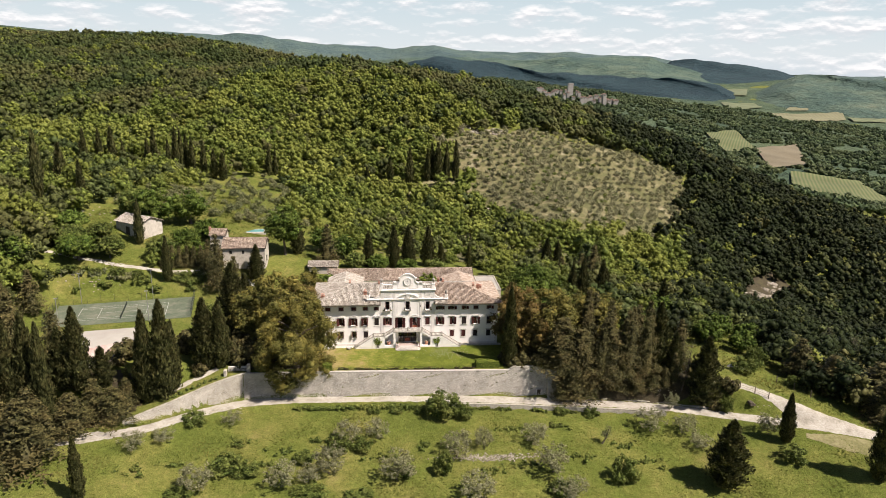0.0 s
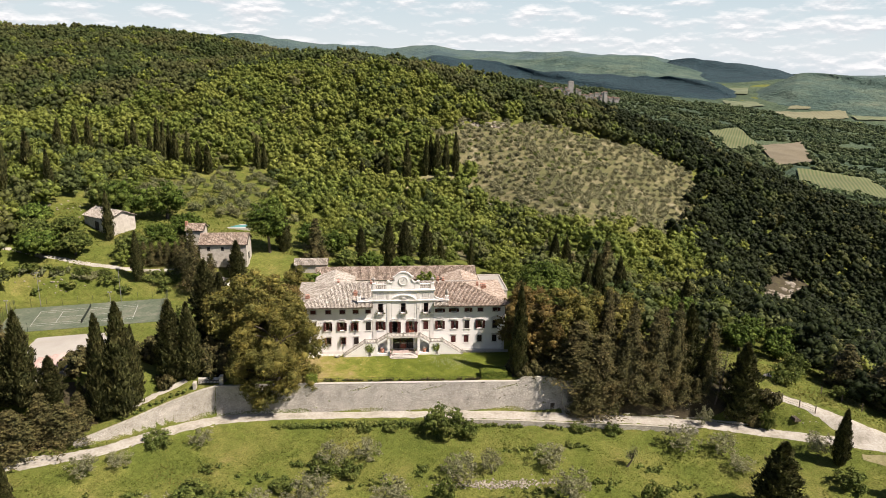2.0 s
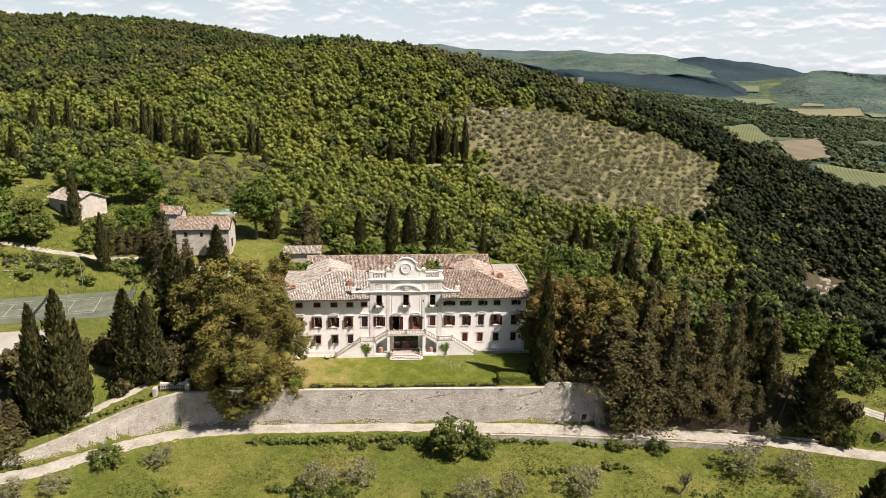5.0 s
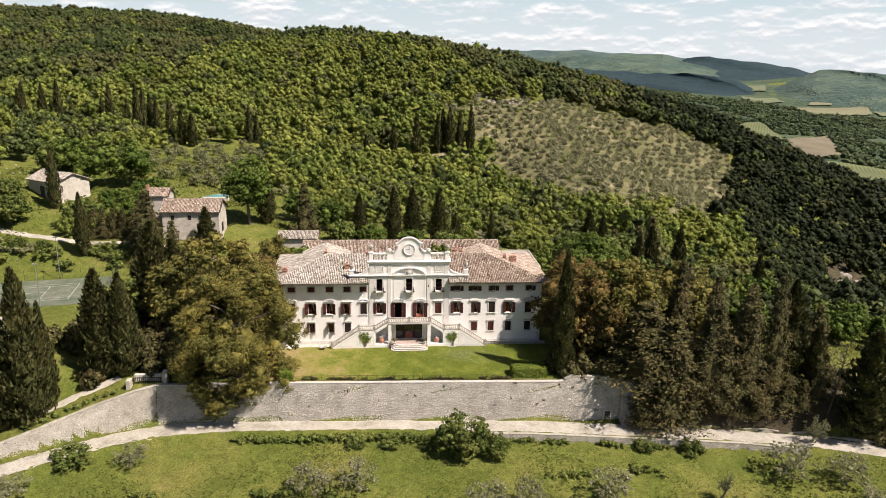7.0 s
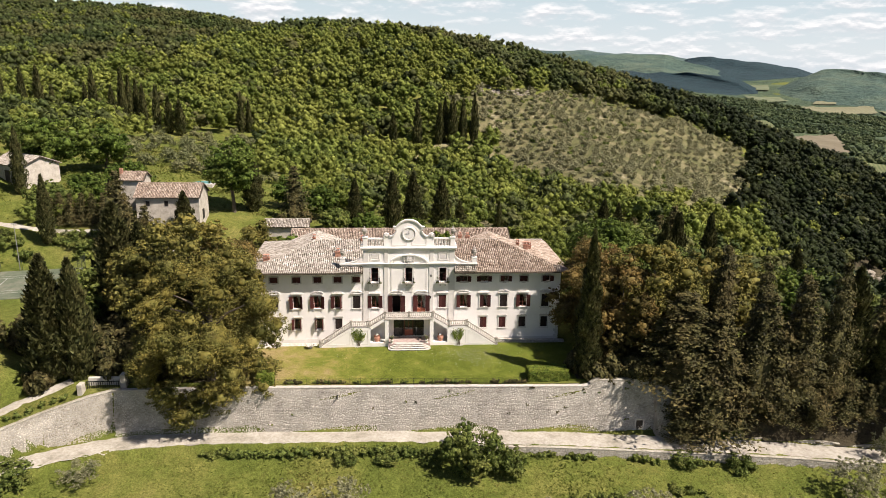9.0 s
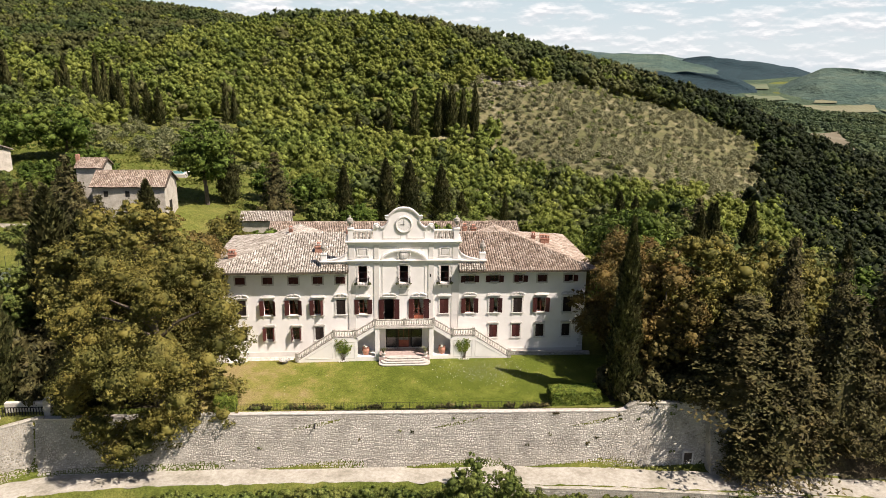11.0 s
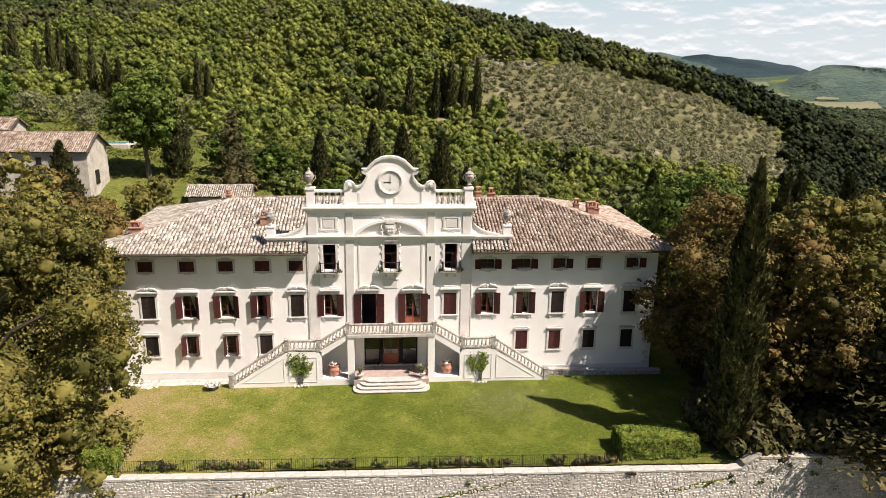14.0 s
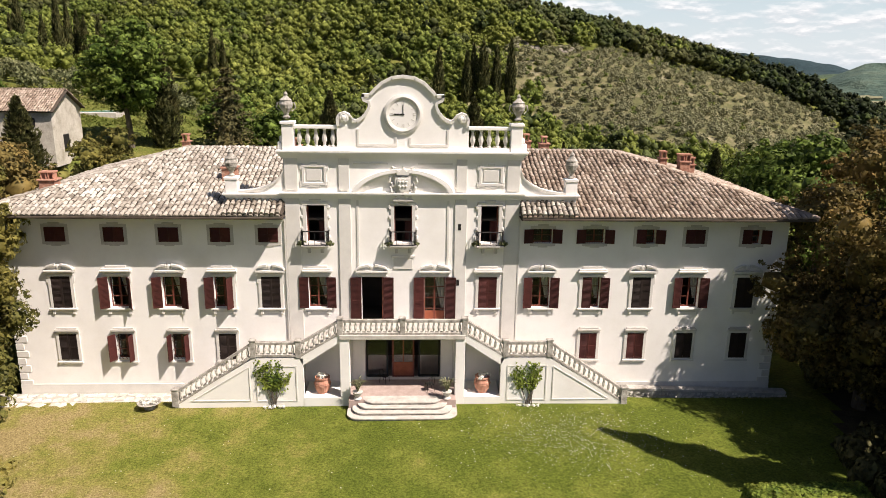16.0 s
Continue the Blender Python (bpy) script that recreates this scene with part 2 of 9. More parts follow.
def lawn_material():
    m = bpy.data.materials.new("mown_lawn_with_dry_patches")
    t, b = nodes_of(m)
    c = t.nodes.new("ShaderNodeTexCoord")
    x = t.nodes.new("ShaderNodeSeparateXYZ")
    t.links.new(c.outputs["Object"], x.inputs[0])
    dry = t.nodes.new("ShaderNodeMapRange")
    dry.inputs["From Min"].default_value, dry.inputs["From Max"].default_value = 6, -26
    dry.inputs["To Min"].default_value, dry.inputs["To Max"].default_value = -0.14, 0.20
    t.links.new(x.outputs[0], dry.inputs["Value"])
    s = t.nodes.new("ShaderNodeMath")
    t.links.new(noise_of(t, 0.22, 6, 0.72), s.inputs[0])
    t.links.new(dry.outputs[0], s.inputs[1])
    col = ramp(t, s.outputs[0], [(0.36, (0.088, 0.112, 0.016)), (0.5, (0.138, 0.155, 0.027)), (0.6, (0.205, 0.190, 0.05)), (0.72, (0.27, 0.21, 0.095))])
    grain = noise_of(t, 5, 6, 0.8)
    col = mixed(t, 0.7, col, ramp(t, grain, [(0.3, (0.2, 0.2, 0.2)), (0.7, (0.82, 0.82, 0.8))]), "SOFT_LIGHT")
    col = mixed(t, 0.75, col, ramp(t, noise_of(t, 9, 5, 0.85), [(0.36, (0.10, 0.11, 0.09)), (0.62, (0.90, 0.90, 0.86))]), "SOFT_LIGHT")
    t.links.new(col, b.inputs["Base Color"])
    b.inputs["Roughness"].default_value = 0.95
    b.inputs["Specular IOR Level"].default_value = 0.1
    bumped(t, b, noise_of(t, 11, 4, 0.8), 0.9, 0.07)
    return m


def glass_material():
    m = bpy.data.materials.new("window_glass")
    t, b = nodes_of(m)
    b.inputs["Base Color"].default_value = (0.85, 0.9, 0.9, 1)
    b.inputs["Transmission Weight"].default_value, b.inputs["Roughness"].default_value, b.inputs["IOR"].default_value = 1.0, 0.03, 1.45
    return m


def field_material(name, a, bcol, rows, turn):
    """Vineyard or ploughed rows on far fields."""
    m = bpy.data.materials.new(name)
    t, b = nodes_of(m)
    c = t.nodes.new("ShaderNodeTexCoord")
    mp = t.nodes.new("ShaderNodeMapping")
    mp.inputs["Rotation"].default_value = (0, 0, turn)
    t.links.new(c.outputs["Object"], mp.inputs[0])
    w = add(t, "TexWave", Scale=rows, Distortion=0.6, Detail=2.0)
    t.links.new(mp.outputs[0], w.inputs["Vector"])
    col = mixed(t, w.outputs["Fac"], a, bcol)
    col = mixed(t, 0.5, col, ramp(t, noise_of(t, 0.02, 5), [(0.3, (0.3, 0.3, 0.3)), (0.7, (0.75, 0.74, 0.7))]), "SOFT_LIGHT")
    t.links.new(col, b.inputs["Base Color"])
    b.inputs["Roughness"].default_value = 0.95
    return m


def sky_material():
    """Bright haze at the horizon, pale blue above, and fair-weather clouds."""
    m = bpy.data.materials.new("hazy_sky_with_clouds")
    m.use_nodes = True
    t = m.node_tree
    t.nodes.remove(t.nodes["Principled BSDF"])
    c = t.nodes.new("ShaderNodeTexCoord")
    sep = t.nodes.new("ShaderNodeSeparateXYZ")
    t.links.new(c.outputs["Object"], sep.inputs[0])
    r = t.nodes.new("ShaderNodeMapRange")
    r.inputs["From Min"].default_value, r.inputs["From Max"].default_value = 0, 900
    t.links.new(sep.outputs[2], r.inputs["Value"])
    blue = ramp(t, r.outputs[0], [(0.0, (0.61, 0.71, 0.72)), (0.15, (0.67, 0.765, 0.75)), (0.4, (0.59, 0.72, 0.725)), (1.0, (0.40, 0.58, 0.64))])
    def billow(lift):
        mp = t.nodes.new("ShaderNodeMapping")
        mp.inputs["Scale"].default_value = (0.0034, 0.0034, 0.0115)
        mp.inputs["Location"].default_value = (0.3, 0.0, 0.2 + lift)
        t.links.new(c.outputs["Object"], mp.inputs[0])
        n = add(t, "TexNoise", Scale=1.0, Detail=9.0, Roughness=0.56)
        t.links.new(mp.outputs[0], n.inputs["Vector"])
        return n.outputs["Fac"]
    low, high = billow(0.0), billow(0.22)
    lit = t.nodes.new("ShaderNodeMath")
    lit.operation = "SUBTRACT"
    t.links.new(low, lit.inputs[0])
    t.links.new(high, lit.inputs[1])
    half = t.nodes.new("ShaderNodeMath")
    half.inputs[1].default_value = 0.5
    t.links.new(lit.outputs[0], half.inputs[0])
    cover = ramp(t, low, [(0.45, (0, 0, 0)), (0.55, (0.5, 0.5, 0.5)), (0.65, (0.95, 0.95, 0.95))])
    tone = ramp(t, half.outputs[0], [(0.42, (0.63, 0.70, 0.70)), (0.50, (0.77, 0.82, 0.80)), (0.57, (0.97, 1.0, 0.945))])
    col = mixed(t, cover, blue, tone)
    e = t.nodes.new("ShaderNodeEmission")
    t.links.new(col, e.inputs[0])
    e.inputs[1].default_value = 0.73
    t.links.new(e.outputs[0], t.nodes["Material Output"].inputs[0])
    return m


M["land"], M["lawn"], M["glass"], M["sky"] = land_material(), lawn_material(), glass_material(), sky_material()
M["vines"] = field_material("green_vineyard_rows", (0.070, 0.098, 0.026), (0.140, 0.145, 0.062), 0.07, 0.5)
M["ploughed"] = field_material("brown_young_vineyard", (0.130, 0.110, 0.066), (0.185, 0.158, 0.10), 0.2, 0.3)
M["straw"] = field_material("straw_coloured_field", (0.150, 0.150, 0.078), (0.190, 0.182, 0.100), 0.03, 0.4)
M["meadow_far"] = field_material("pale_green_field", (0.105, 0.128, 0.062), (0.140, 0.158, 0.080), 0.02, 0.9)
# distance haze is mixed into the colours of the far valley and hills
M["valley"] = surface("hazed_valley_woods_and_fields", [(0.3, (0.035, 0.062, 0.036)), (0.5, (0.055, 0.085, 0.044)), (0.66, (0.08, 0.11, 0.052)), (0.8, (0.105, 0.13, 0.06))], 0.0045, 0.95, 0.055, 1.0, 16.0, fine_amount=0.9)
M["far_hill"] = surface("hazed_wooded_hill", [(0.35, (0.046, 0.078, 0.080)), (0.5, (0.062, 0.098, 0.090)), (0.62, (0.080, 0.116, 0.096)), (0.72, (0.12, 0.15, 0.11))], 0.006, 0.95, 0.05, 1.0, 14.0, fine_amount=0.8)
M["haze_blue_hill"] = surface("haze_blue_wooded_hill", [(0.35, (0.008, 0.024, 0.031)), (0.7, (0.018, 0.042, 0.047))], 0.004, 0.95, 0.05, 1.0, 12.0, fine_amount=0.8)
# lighter tone for the sunlit hills, with haze mixed in as well
M["lit_hill"] = surface("hazed_sunlit_hill", [(0.3, (0.034, 0.066, 0.056)), (0.5, (0.058, 0.094, 0.070)), (0.62, (0.084, 0.117, 0.082)), (0.70, (0.130, 0.155, 0.105))], 0.0065, 0.95, 0.05, 1.0, 14.0, fine_amount=0.9)

M["dry_bank"] = surface("dry_stony_grass", [(0.3, (0.13, 0.125, 0.045)), (0.48, (0.18, 0.17, 0.072)), (0.62, (0.25, 0.225, 0.115)), (0.78, (0.34, 0.305, 0.20))], 0.09, 0.95, 1.2, 0.8, 0.2, fine_amount=0.7)
M["grove"] = surface("dry_grass_under_olives", [(0.3, (0.070, 0.078, 0.026)), (0.48, (0.110, 0.108, 0.042)), (0.60, (0.175, 0.156, 0.078)), (0.74, (0.34, 0.305, 0.20))], 0.11, 0.95, 0.9, 0.8, 0.2, fine_amount=0.8)
# litter and soil, coloured darker to include the shade under the trees
M["litter"] = surface("shade_toned_litter_and_soil", [(0.3, (0.035, 0.028, 0.016)), (0.55, (0.06, 0.05, 0.026)), (0.75, (0.085, 0.085, 0.032))], 0.35, 0.95, 3.5, 0.9, 0.15, fine_amount=0.8)


# ---- building blocks ----
def mesh_of(name, verts, faces, material, flat=True):
    me = bpy.data.meshes.new(name)
    me.from_pydata([tuple(v) for v in verts], [], [tuple(f) for f in faces])
    me.materials.append(material)
    if not flat:
        me.polygons.foreach_set("use_smooth", [True] * len(me.polygons))
    me.update()
    return me


def tri_mesh(name, verts, tris, material, soft=False):
    """A large mesh of triangles out of numpy arrays."""
    me = bpy.data.meshes.new(name)
    n, k = len(verts), len(tris)
    me.vertices.add(n)
    me.vertices.foreach_set("co", np.ascontiguousarray(verts, np.float32).ravel())
    me.loops.add(k * 3)
    me.loops.foreach_set("vertex_index", np.ascontiguousarray(tris, np.int32).ravel())
    me.polygons.add(k)
    me.polygons.foreach_set("loop_start", np.arange(0, k * 3, 3, dtype=np.int32))
    if soft:
        me.polygons.foreach_set("use_smooth", np.ones(k, bool))
    me.materials.append(material)
    me.update(calc_edges=True)
    me.validate()
    return me


def part(name, bm, material, parent, label=""):
    me = bpy.data.meshes.new(name)
    bm.to_mesh(me)
    bm.free()
    me.materials.append(material)
    return hung(name, me, parent, label)


def hung(name, me, parent, label="", m=None):
    ob = new(name, me)
    if parent is not None:
        ob.parent = parent
    if m is not None:
        ob.matrix_basis = m
    if label:
        ob["label"] = label
    return ob


def thing(name, label, category, group="", kind="", at=(0, 0, 0), turn=0.0):
    e = new(name)
    e.matrix_basis = pose(*at, 0, 0, turn)
    e.empty_display_size = 0.5
    return tagged(e, label, category, group, kind)


def box(bm, x0, x1, y0, y1, z0, z1, bevel=0.0):
    r = bmesh.ops.create_cube(bm, size=1.0, matrix=Matrix.Translation(((x0 + x1) / 2, (y0 + y1) / 2, (z0 + z1) / 2)) @ Matrix.Diagonal((abs(x1 - x0), abs(y1 - y0), abs(z1 - z0), 1)))
    if bevel:
        edges = list({e for v in r["verts"] for e in v.link_edges})
        bmesh.ops.bevel(bm, geom=edges, offset=bevel, segments=1, affect="EDGES")


def boxes(*items, bevel=0.0):
    bm = bmesh.new()
    for i in items:
        box(bm, *i, bevel=bevel)
    return bm


def slab(bm, outline, axis, a, b):
    """An outline in a plane, given depth along the axis ('y': outline in x,z; 'z': outline in x,y)."""
    def at(p, d):
        return (p[0], d, p[1]) if axis == "y" else (p[0], p[1], d) if axis == "z" else (d, p[0], p[1])
    v0 = [bm.verts.new(at(p, a)) for p in outline]
    v1 = [bm.verts.new(at(p, b)) for p in outline]
    n = len(outline)
    bm.faces.new(v0)
    bm.faces.new(v1[::-1])
    for i in range(n):
        bm.faces.new((v0[i], v0[(i + 1) % n], v1[(i + 1) % n], v1[i]))
    bmesh.ops.recalc_face_normals(bm, faces=bm.faces[:])


def lathe(bm, profile, sides=12, at=(0, 0, 0), squash=1.0):
    """A turned shape from (radius, height) pairs."""
    rings = []
    for r, z in profile:
        rings.append([bm.verts.new((at[0] + r * math.cos(2 * math.pi * i / sides), at[1] + r * squash * math.sin(2 * math.pi * i / sides), at[2] + z)) for i in range(sides)])
    for a, b in zip(rings, rings[1:]):
        for i in range(sides):
            bm.faces.new((a[i], a[(i + 1) % sides], b[(i + 1) % sides], b[i]))
    bm.faces.new(rings[0][::-1])
    bm.faces.new(rings[-1])


def tube(bm, path, radius, sides=6):
    """A bent rod along the points."""
    pts = [Vector(p) for p in path]
    rings = []
    for i, p in enumerate(pts):
        d = (pts[min(i + 1, len(pts) - 1)] - pts[max(i - 1, 0)]).normalized()
        u = d.orthogonal().normalized()
        w = d.cross(u)
        r = radius[i] if isinstance(radius, (list, tuple)) else radius
        rings.append([bm.verts.new(p + (u * math.cos(2 * math.pi * k / sides) + w * math.sin(2 * math.pi * k / sides)) * r) for k in range(sides)])
    for a, b in zip(rings, rings[1:]):
        for k in range(sides):
            bm.faces.new((a[k], a[(k + 1) % sides], b[(k + 1) % sides], b[k]))
    bm.faces.new(rings[0][::-1])
    bm.faces.new(rings[-1])
    bmesh.ops.recalc_face_normals(bm, faces=bm.faces[:])


# ---- lie of the land ----
SPOTS_NEAR = [
    (0, 10, 0), (-25, 0, 0), (35, 0, -0.5), (0, 45, 2), (-25, 50, 6), (-55, 54, 9.2), (-88, 68, 15), (-84, 25, 2.6), (-60, 20, 2.2), (-75, -5, 2.2),
    (-60, 110, 13), (-140, 179, 22), (-120, 231, 20), (-67, 214, 14), (0, 110, 0), (36, 228, 6), (50, 194, -2.7), (0, 208, 2), (97, 184, 0),
    (60, 120, -8), (120, 140, -19), (216, 180, -50), (160, 90, -34), (110, 40, -12), (75, 0, -2), (-130, 60, 16), (-125, -15, 3), (-180, 60, 26),
    (-110, -70, -10), (150, -60, -14), (82, -22, -2.5), (92, -30, -4.2),
]
SPOTS_FAR = [
    (76, 303, 27.9), (146, 392, 31.1), (100, 400, 40.9), (213, 373, 13.4), (290, 330, -22.7), (330, 261, -41.1), (-178, 742, 78.6), (-342, 574, 82),
    (-250, 200, 40), (-330, 330, 63.2), (0, 720, 29.3), (150, 620, -2.7), (400, 600, -62), (520, 760, -65), (700, 1000, -66), (300, 1000, -40), (470, 1600, -8),
    (-250, 1100, 60), (-520, 600, 88.1), (0, -110, -19), (0, -220, -28), (220, -60, -32), (-250, -60, 2), (300, 60, -62), (-420, 300, 83.2), (1100, 1700, -60),
    (-54, 504, 67.3), (-27, 421, 58.6), (110, 430, 43.5), (6, 362, 56.3), (-130, 560, 53.3), (-260, 700, 87.3), (-100, 690, 65.5),
]


def thin_plate(spots):
    """A smooth sheet through the spot heights."""
    p = np.array(spots, float)
    n = len(p)

    def kernel(d2):
        return np.where(d2 > 0, d2 * np.log(np.maximum(d2, 1e-9)), 0.0)
    d2 = ((p[:, None, :2] - p[None, :, :2]) ** 2).sum(-1) / 1e4
    a = np.zeros((n + 3, n + 3))
    a[:n, :n] = kernel(d2) + np.eye(n) * 0.01
    a[:n, n:] = np.c_[np.ones(n), p[:, :2] / 100]
    a[n:, :n] = a[:n, n:].T
    w = np.linalg.solve(a, np.r_[p[:, 2], 0, 0, 0])

    def height(x, y):
        h = w[n] + w[n + 1] * x / 100 + w[n + 2] * y / 100
        for i in range(n):
            h = h + w[i] * kernel(((x - p[i, 0]) ** 2 + (y - p[i, 1]) ** 2) / 1e4)
        return h
    return height


hills = thin_plate(SPOTS_NEAR + SPOTS_FAR)


def smooth(a, b, v):
    s = np.clip((v - a) / (b - a), 0, 1)
    return s * s * (3 - 2 * s)


def waves(x, y, size, seed=0.0):
    """Gentle unevenness of the ground, about -1 to 1."""
    u, v = x / size, y / size
    return (np.sin(u * 1.7 + v * 0.9 + seed) + np.sin(v * 2.1 - u * 0.6 + seed * 2) + np.sin(u * 3.3 + 1.3 * np.sin(v * 2.7 + seed))) / 3


def wall_y(x):
    """The foot line of the terrace: the retaining wall and, to its right, an earth bank."""
    return np.interp(x, [-75, -65, -57, -49, -41, -24, 36, 60, 75, 90, 100, 115], [-31, -27, -23.3, -18.6, -15.6, -15.5, -17.2, -18.5, -23, -29, -36, -42])


def wall_top(x):
    return np.interp(x, [-75, -65, -44, -40, 100], [-6.2, -5.4, -0.5, 0.0, 0.0])


def road_low(x):
    """The lower edge of the gravel road."""
    return np.interp(x, [-90, -72, -60, -51, -42, -31, -4, 24, 52, 65, 77, 90, 110, 140], [-38, -35, -31.4, -25, -20.6, -19.2, -19.6, -21.9, -24.8, -27.5, -32, -38, -47, -58])


def road_z(x):
    return np.interp(x, [-90, -60, -20, 20, 55, 75, 95, 140], [-6.6, -6.4, -6.4, -6.5, -7.2, -7.2, -6.2, -7.5])


def ground_z(x, y):
    x, y = np.asarray(x, float), np.asarray(y, float)
    base = hills(x, y)
    far = np.hypot(x, y)
    # distant plain and its low rises
    plain = np.interp(far, [0, 1200, 2600, 4800, 6000], [-66, -62, -40, 2, 2]) + 14 * waves(x, y, 330, 2.0) * smooth(900, 2500, far)
    behind = np.interp(far, [0, 1500, 6000], [-25, -25, 0])
    plain = np.where(y > -200, plain, behind)
    base = base + (plain - base) * smooth(1750, 2600, far)
    base = base + 1.6 * waves(x, y, 37) * smooth(60, 160, far) + 0.35 * waves(x, y, 9, 1.0) * smooth(40, 90, far)
    # terrace of the house and the yard behind it
    level = smooth(-62, -44, x) * (1 - smooth(40, 70, x)) * (1 - smooth(38, 56, y))
    terrace = base * (1 - level)
    court = smooth(-110, -104, x) * (1 - smooth(-60, -52, x)) * smooth(-18, -12, y) * (1 - smooth(37, 41, y))
    terrace = terrace * (1 - court) + 2.6 * court
    # road bench and the field below it
    low, rz = road_low(x), road_z(x)
    below = low - y
    field = rz - 1.15 * smooth(0.4, 0.9, below) * smooth(-66, -50, x) * (1 - smooth(60, 75, x)) - 0.115 * np.maximum(below - 0.6, 0) + 0.22 * waves(x, y, 5) * smooth(1, 8, below)
    side = smooth(95, 150, np.abs(x + 5))
    field = field + (base - field) * np.maximum(side, smooth(70, 150, -y))
    drop = np.where((x > -66) & (x < 37), 1.0, np.interp(x, [-110, -80, -66, 37, 45, 60, 75, 90, 110], [14, 8, 1, 1, 2.6, 4.0, 4.2, 5.0, 6]))
    edge = wall_y(x)
    top = np.where(x < 37, np.minimum(terrace, np.where(y < edge + 9, wall_top(x) + np.maximum(y - edge, 0) * 0.16 * (x < -41), terrace)), terrace)
    k = smooth(0.0, 1.0, (y - edge + drop) / drop)
    z = field + (top - field) * k
    return z + (base - z) * smooth(105, 150, np.abs(x + 5))
# ---- ground, road, retaining wall, distance ----
def steps(*runs):
    """Grid lines: runs of (start, end, spacing), and spacing that grows past the last."""
    out = []
    for a, b, s in runs:
        out += list(np.arange(a, b, s))
    return np.array(out)


def growing(a, b, first, k):
    v, s, out = a, first, []
    while v < b:
        out.append(v)
        v += s
        s *= k
    return np.array(out + [b])


def grid_mesh(name, xs, ys, material, lift=0.0, keep=None):
    gx, gy = np.meshgrid(xs, ys)
    z = ground_z(gx.ravel(), gy.ravel()) + lift
    v = np.c_[gx.ravel(), gy.ravel(), z]
    nx, ny = len(xs), len(ys)
    i = (np.arange(ny - 1)[:, None] * nx + np.arange(nx - 1)[None]).ravel()
    t = np.r_[np.c_[i, i + 1, i + nx + 1], np.c_[i, i + nx + 1, i + nx]]
    return tri_mesh(name, v, t, material, soft=True)


right = growing(126, 4700, 4.0, 1.09)
gx = np.r_[-right[::-1] + 4, steps((-120, 126, 1.3)), right]
gy = np.r_[-growing(62, 1500, 3.0, 1.15)[::-1], steps((-60, -40, 1.0), (-40, -8, 0.45), (-8, 60, 2.0), (60, 240, 4.0), (240, 640, 8.0)), growing(640, 4750, 10.0, 1.07)]
tagged(new("ground", grid_mesh("ground", gx, gy, M["land"])), "grassy terraced hillside with meadow and woodland floor", "ground", kind="structure")


def ribbon(name, line, width, material, lift, seed, across=6, step=0.8, cap=None):
    """A track that lies on the ground, with an uneven edge."""
    rng = np.random.default_rng(seed)
    p = np.array(line, float)
    d = np.r_[0, np.cumsum(np.hypot(*np.diff(p, axis=0).T))]
    s = np.arange(0, d[-1], step)
    for _ in range(2):
        x, y = np.interp(s, d, p[:, 0]), np.interp(s, d, p[:, 1])
    kern = np.ones(9) / 9
    x = np.r_[x[:4], np.convolve(x, kern, "valid"), x[-4:]]
    y = np.r_[y[:4], np.convolve(y, kern, "valid"), y[-4:]]
    tx, ty = np.gradient(x), np.gradient(y)
    ln = np.hypot(tx, ty)
    nx, ny = -ty / ln, tx / ln
    w = np.interp(s, d, width)
    verts = []
    ja, jb = rng.normal(0, 0.13, len(s)), rng.normal(0, 0.13, len(s))
    for j in range(across):
        f = j / (across - 1) - 0.5
        off = f * w + (ja if j == 0 else jb if j == across - 1 else 0)
        px, py = x + nx * off, y + ny * off
        gz = ground_z(px, py)
        if cap is not None:
            gz = np.minimum(gz, cap(px))
        verts.append(np.c_[px, py, gz + (lift if 0 < j < across - 1 else lift * 0.2)])
    v = np.array(verts).transpose(1, 0, 2).reshape(-1, 3)
    n = len(s)
    i = (np.arange(n - 1)[:, None] * across + np.arange(across - 1)[None]).ravel()
    t = np.r_[np.c_[i, i + across, i + across + 1], np.c_[i, i + across + 1, i + 1]]
    return tri_mesh(name, v, t, material, soft=True)


ROAD_X = np.arange(-92, 92, 4.0)
road_line = [(x, float(road_low(x)) + 1.75) for x in ROAD_X] + [(97, -38.5), (108, -43.5), (125, -50)]
tagged(new("road", ribbon("road", road_line, [3.6] * (len(road_line) - 3) + [5.5, 5.0, 4.5], M["gravel"], 0.09, 1, cap=lambda x: road_z(x) + 0.1 + 9 * (x > 60) + 9 * (x < -66))), "pale dusty gravel track below the terrace wall", "road", kind="structure")
drive_line = [(40, 8), (52, -2), (63, -12), (72, -18.5), (80, -21), (87, -26.5), (92, -32), (97, -36.5), (103, -40.5)]
tagged(new("driveway", ribbon("driveway", drive_line, [4.0, 4, 4, 3.6, 3.6, 3.4, 3.8, 4.6, 4.5], M["gravel"], 0.13, 2)), "gravel drive climbing to the house", "driveway", kind="structure")
tagged(new("side_path", ribbon("side_path", [(-59, -19.5), (-56.5, -17.6), (-54, -15.8), (-51, -13.6), (-48, -11.5)], [1.8] * 5, M["gravel"], 0.16, 3)), "pale gravel path beside the terrace wall", "path", kind="structure")
tagged(new("farm_lane", ribbon("farm_lane", [(-118, 53), (-105, 51), (-92, 48.5), (-80, 47), (-66, 46.5), (-57, 46), (-48, 46)], [1.5] * 7, M["gravel"], 0.12, 4)), "narrow gravel lane above the court", "lane", kind="structure")
tagged(new("dusty_verge", ribbon("dusty_verge", [(90, -41), (97, -45), (103, -48.5), (107, -50)], [1.5, 6, 6, 2], M["dry_bank"], 0.12, 5)), "bare dusty verge at the junction", "verge", kind="structure")

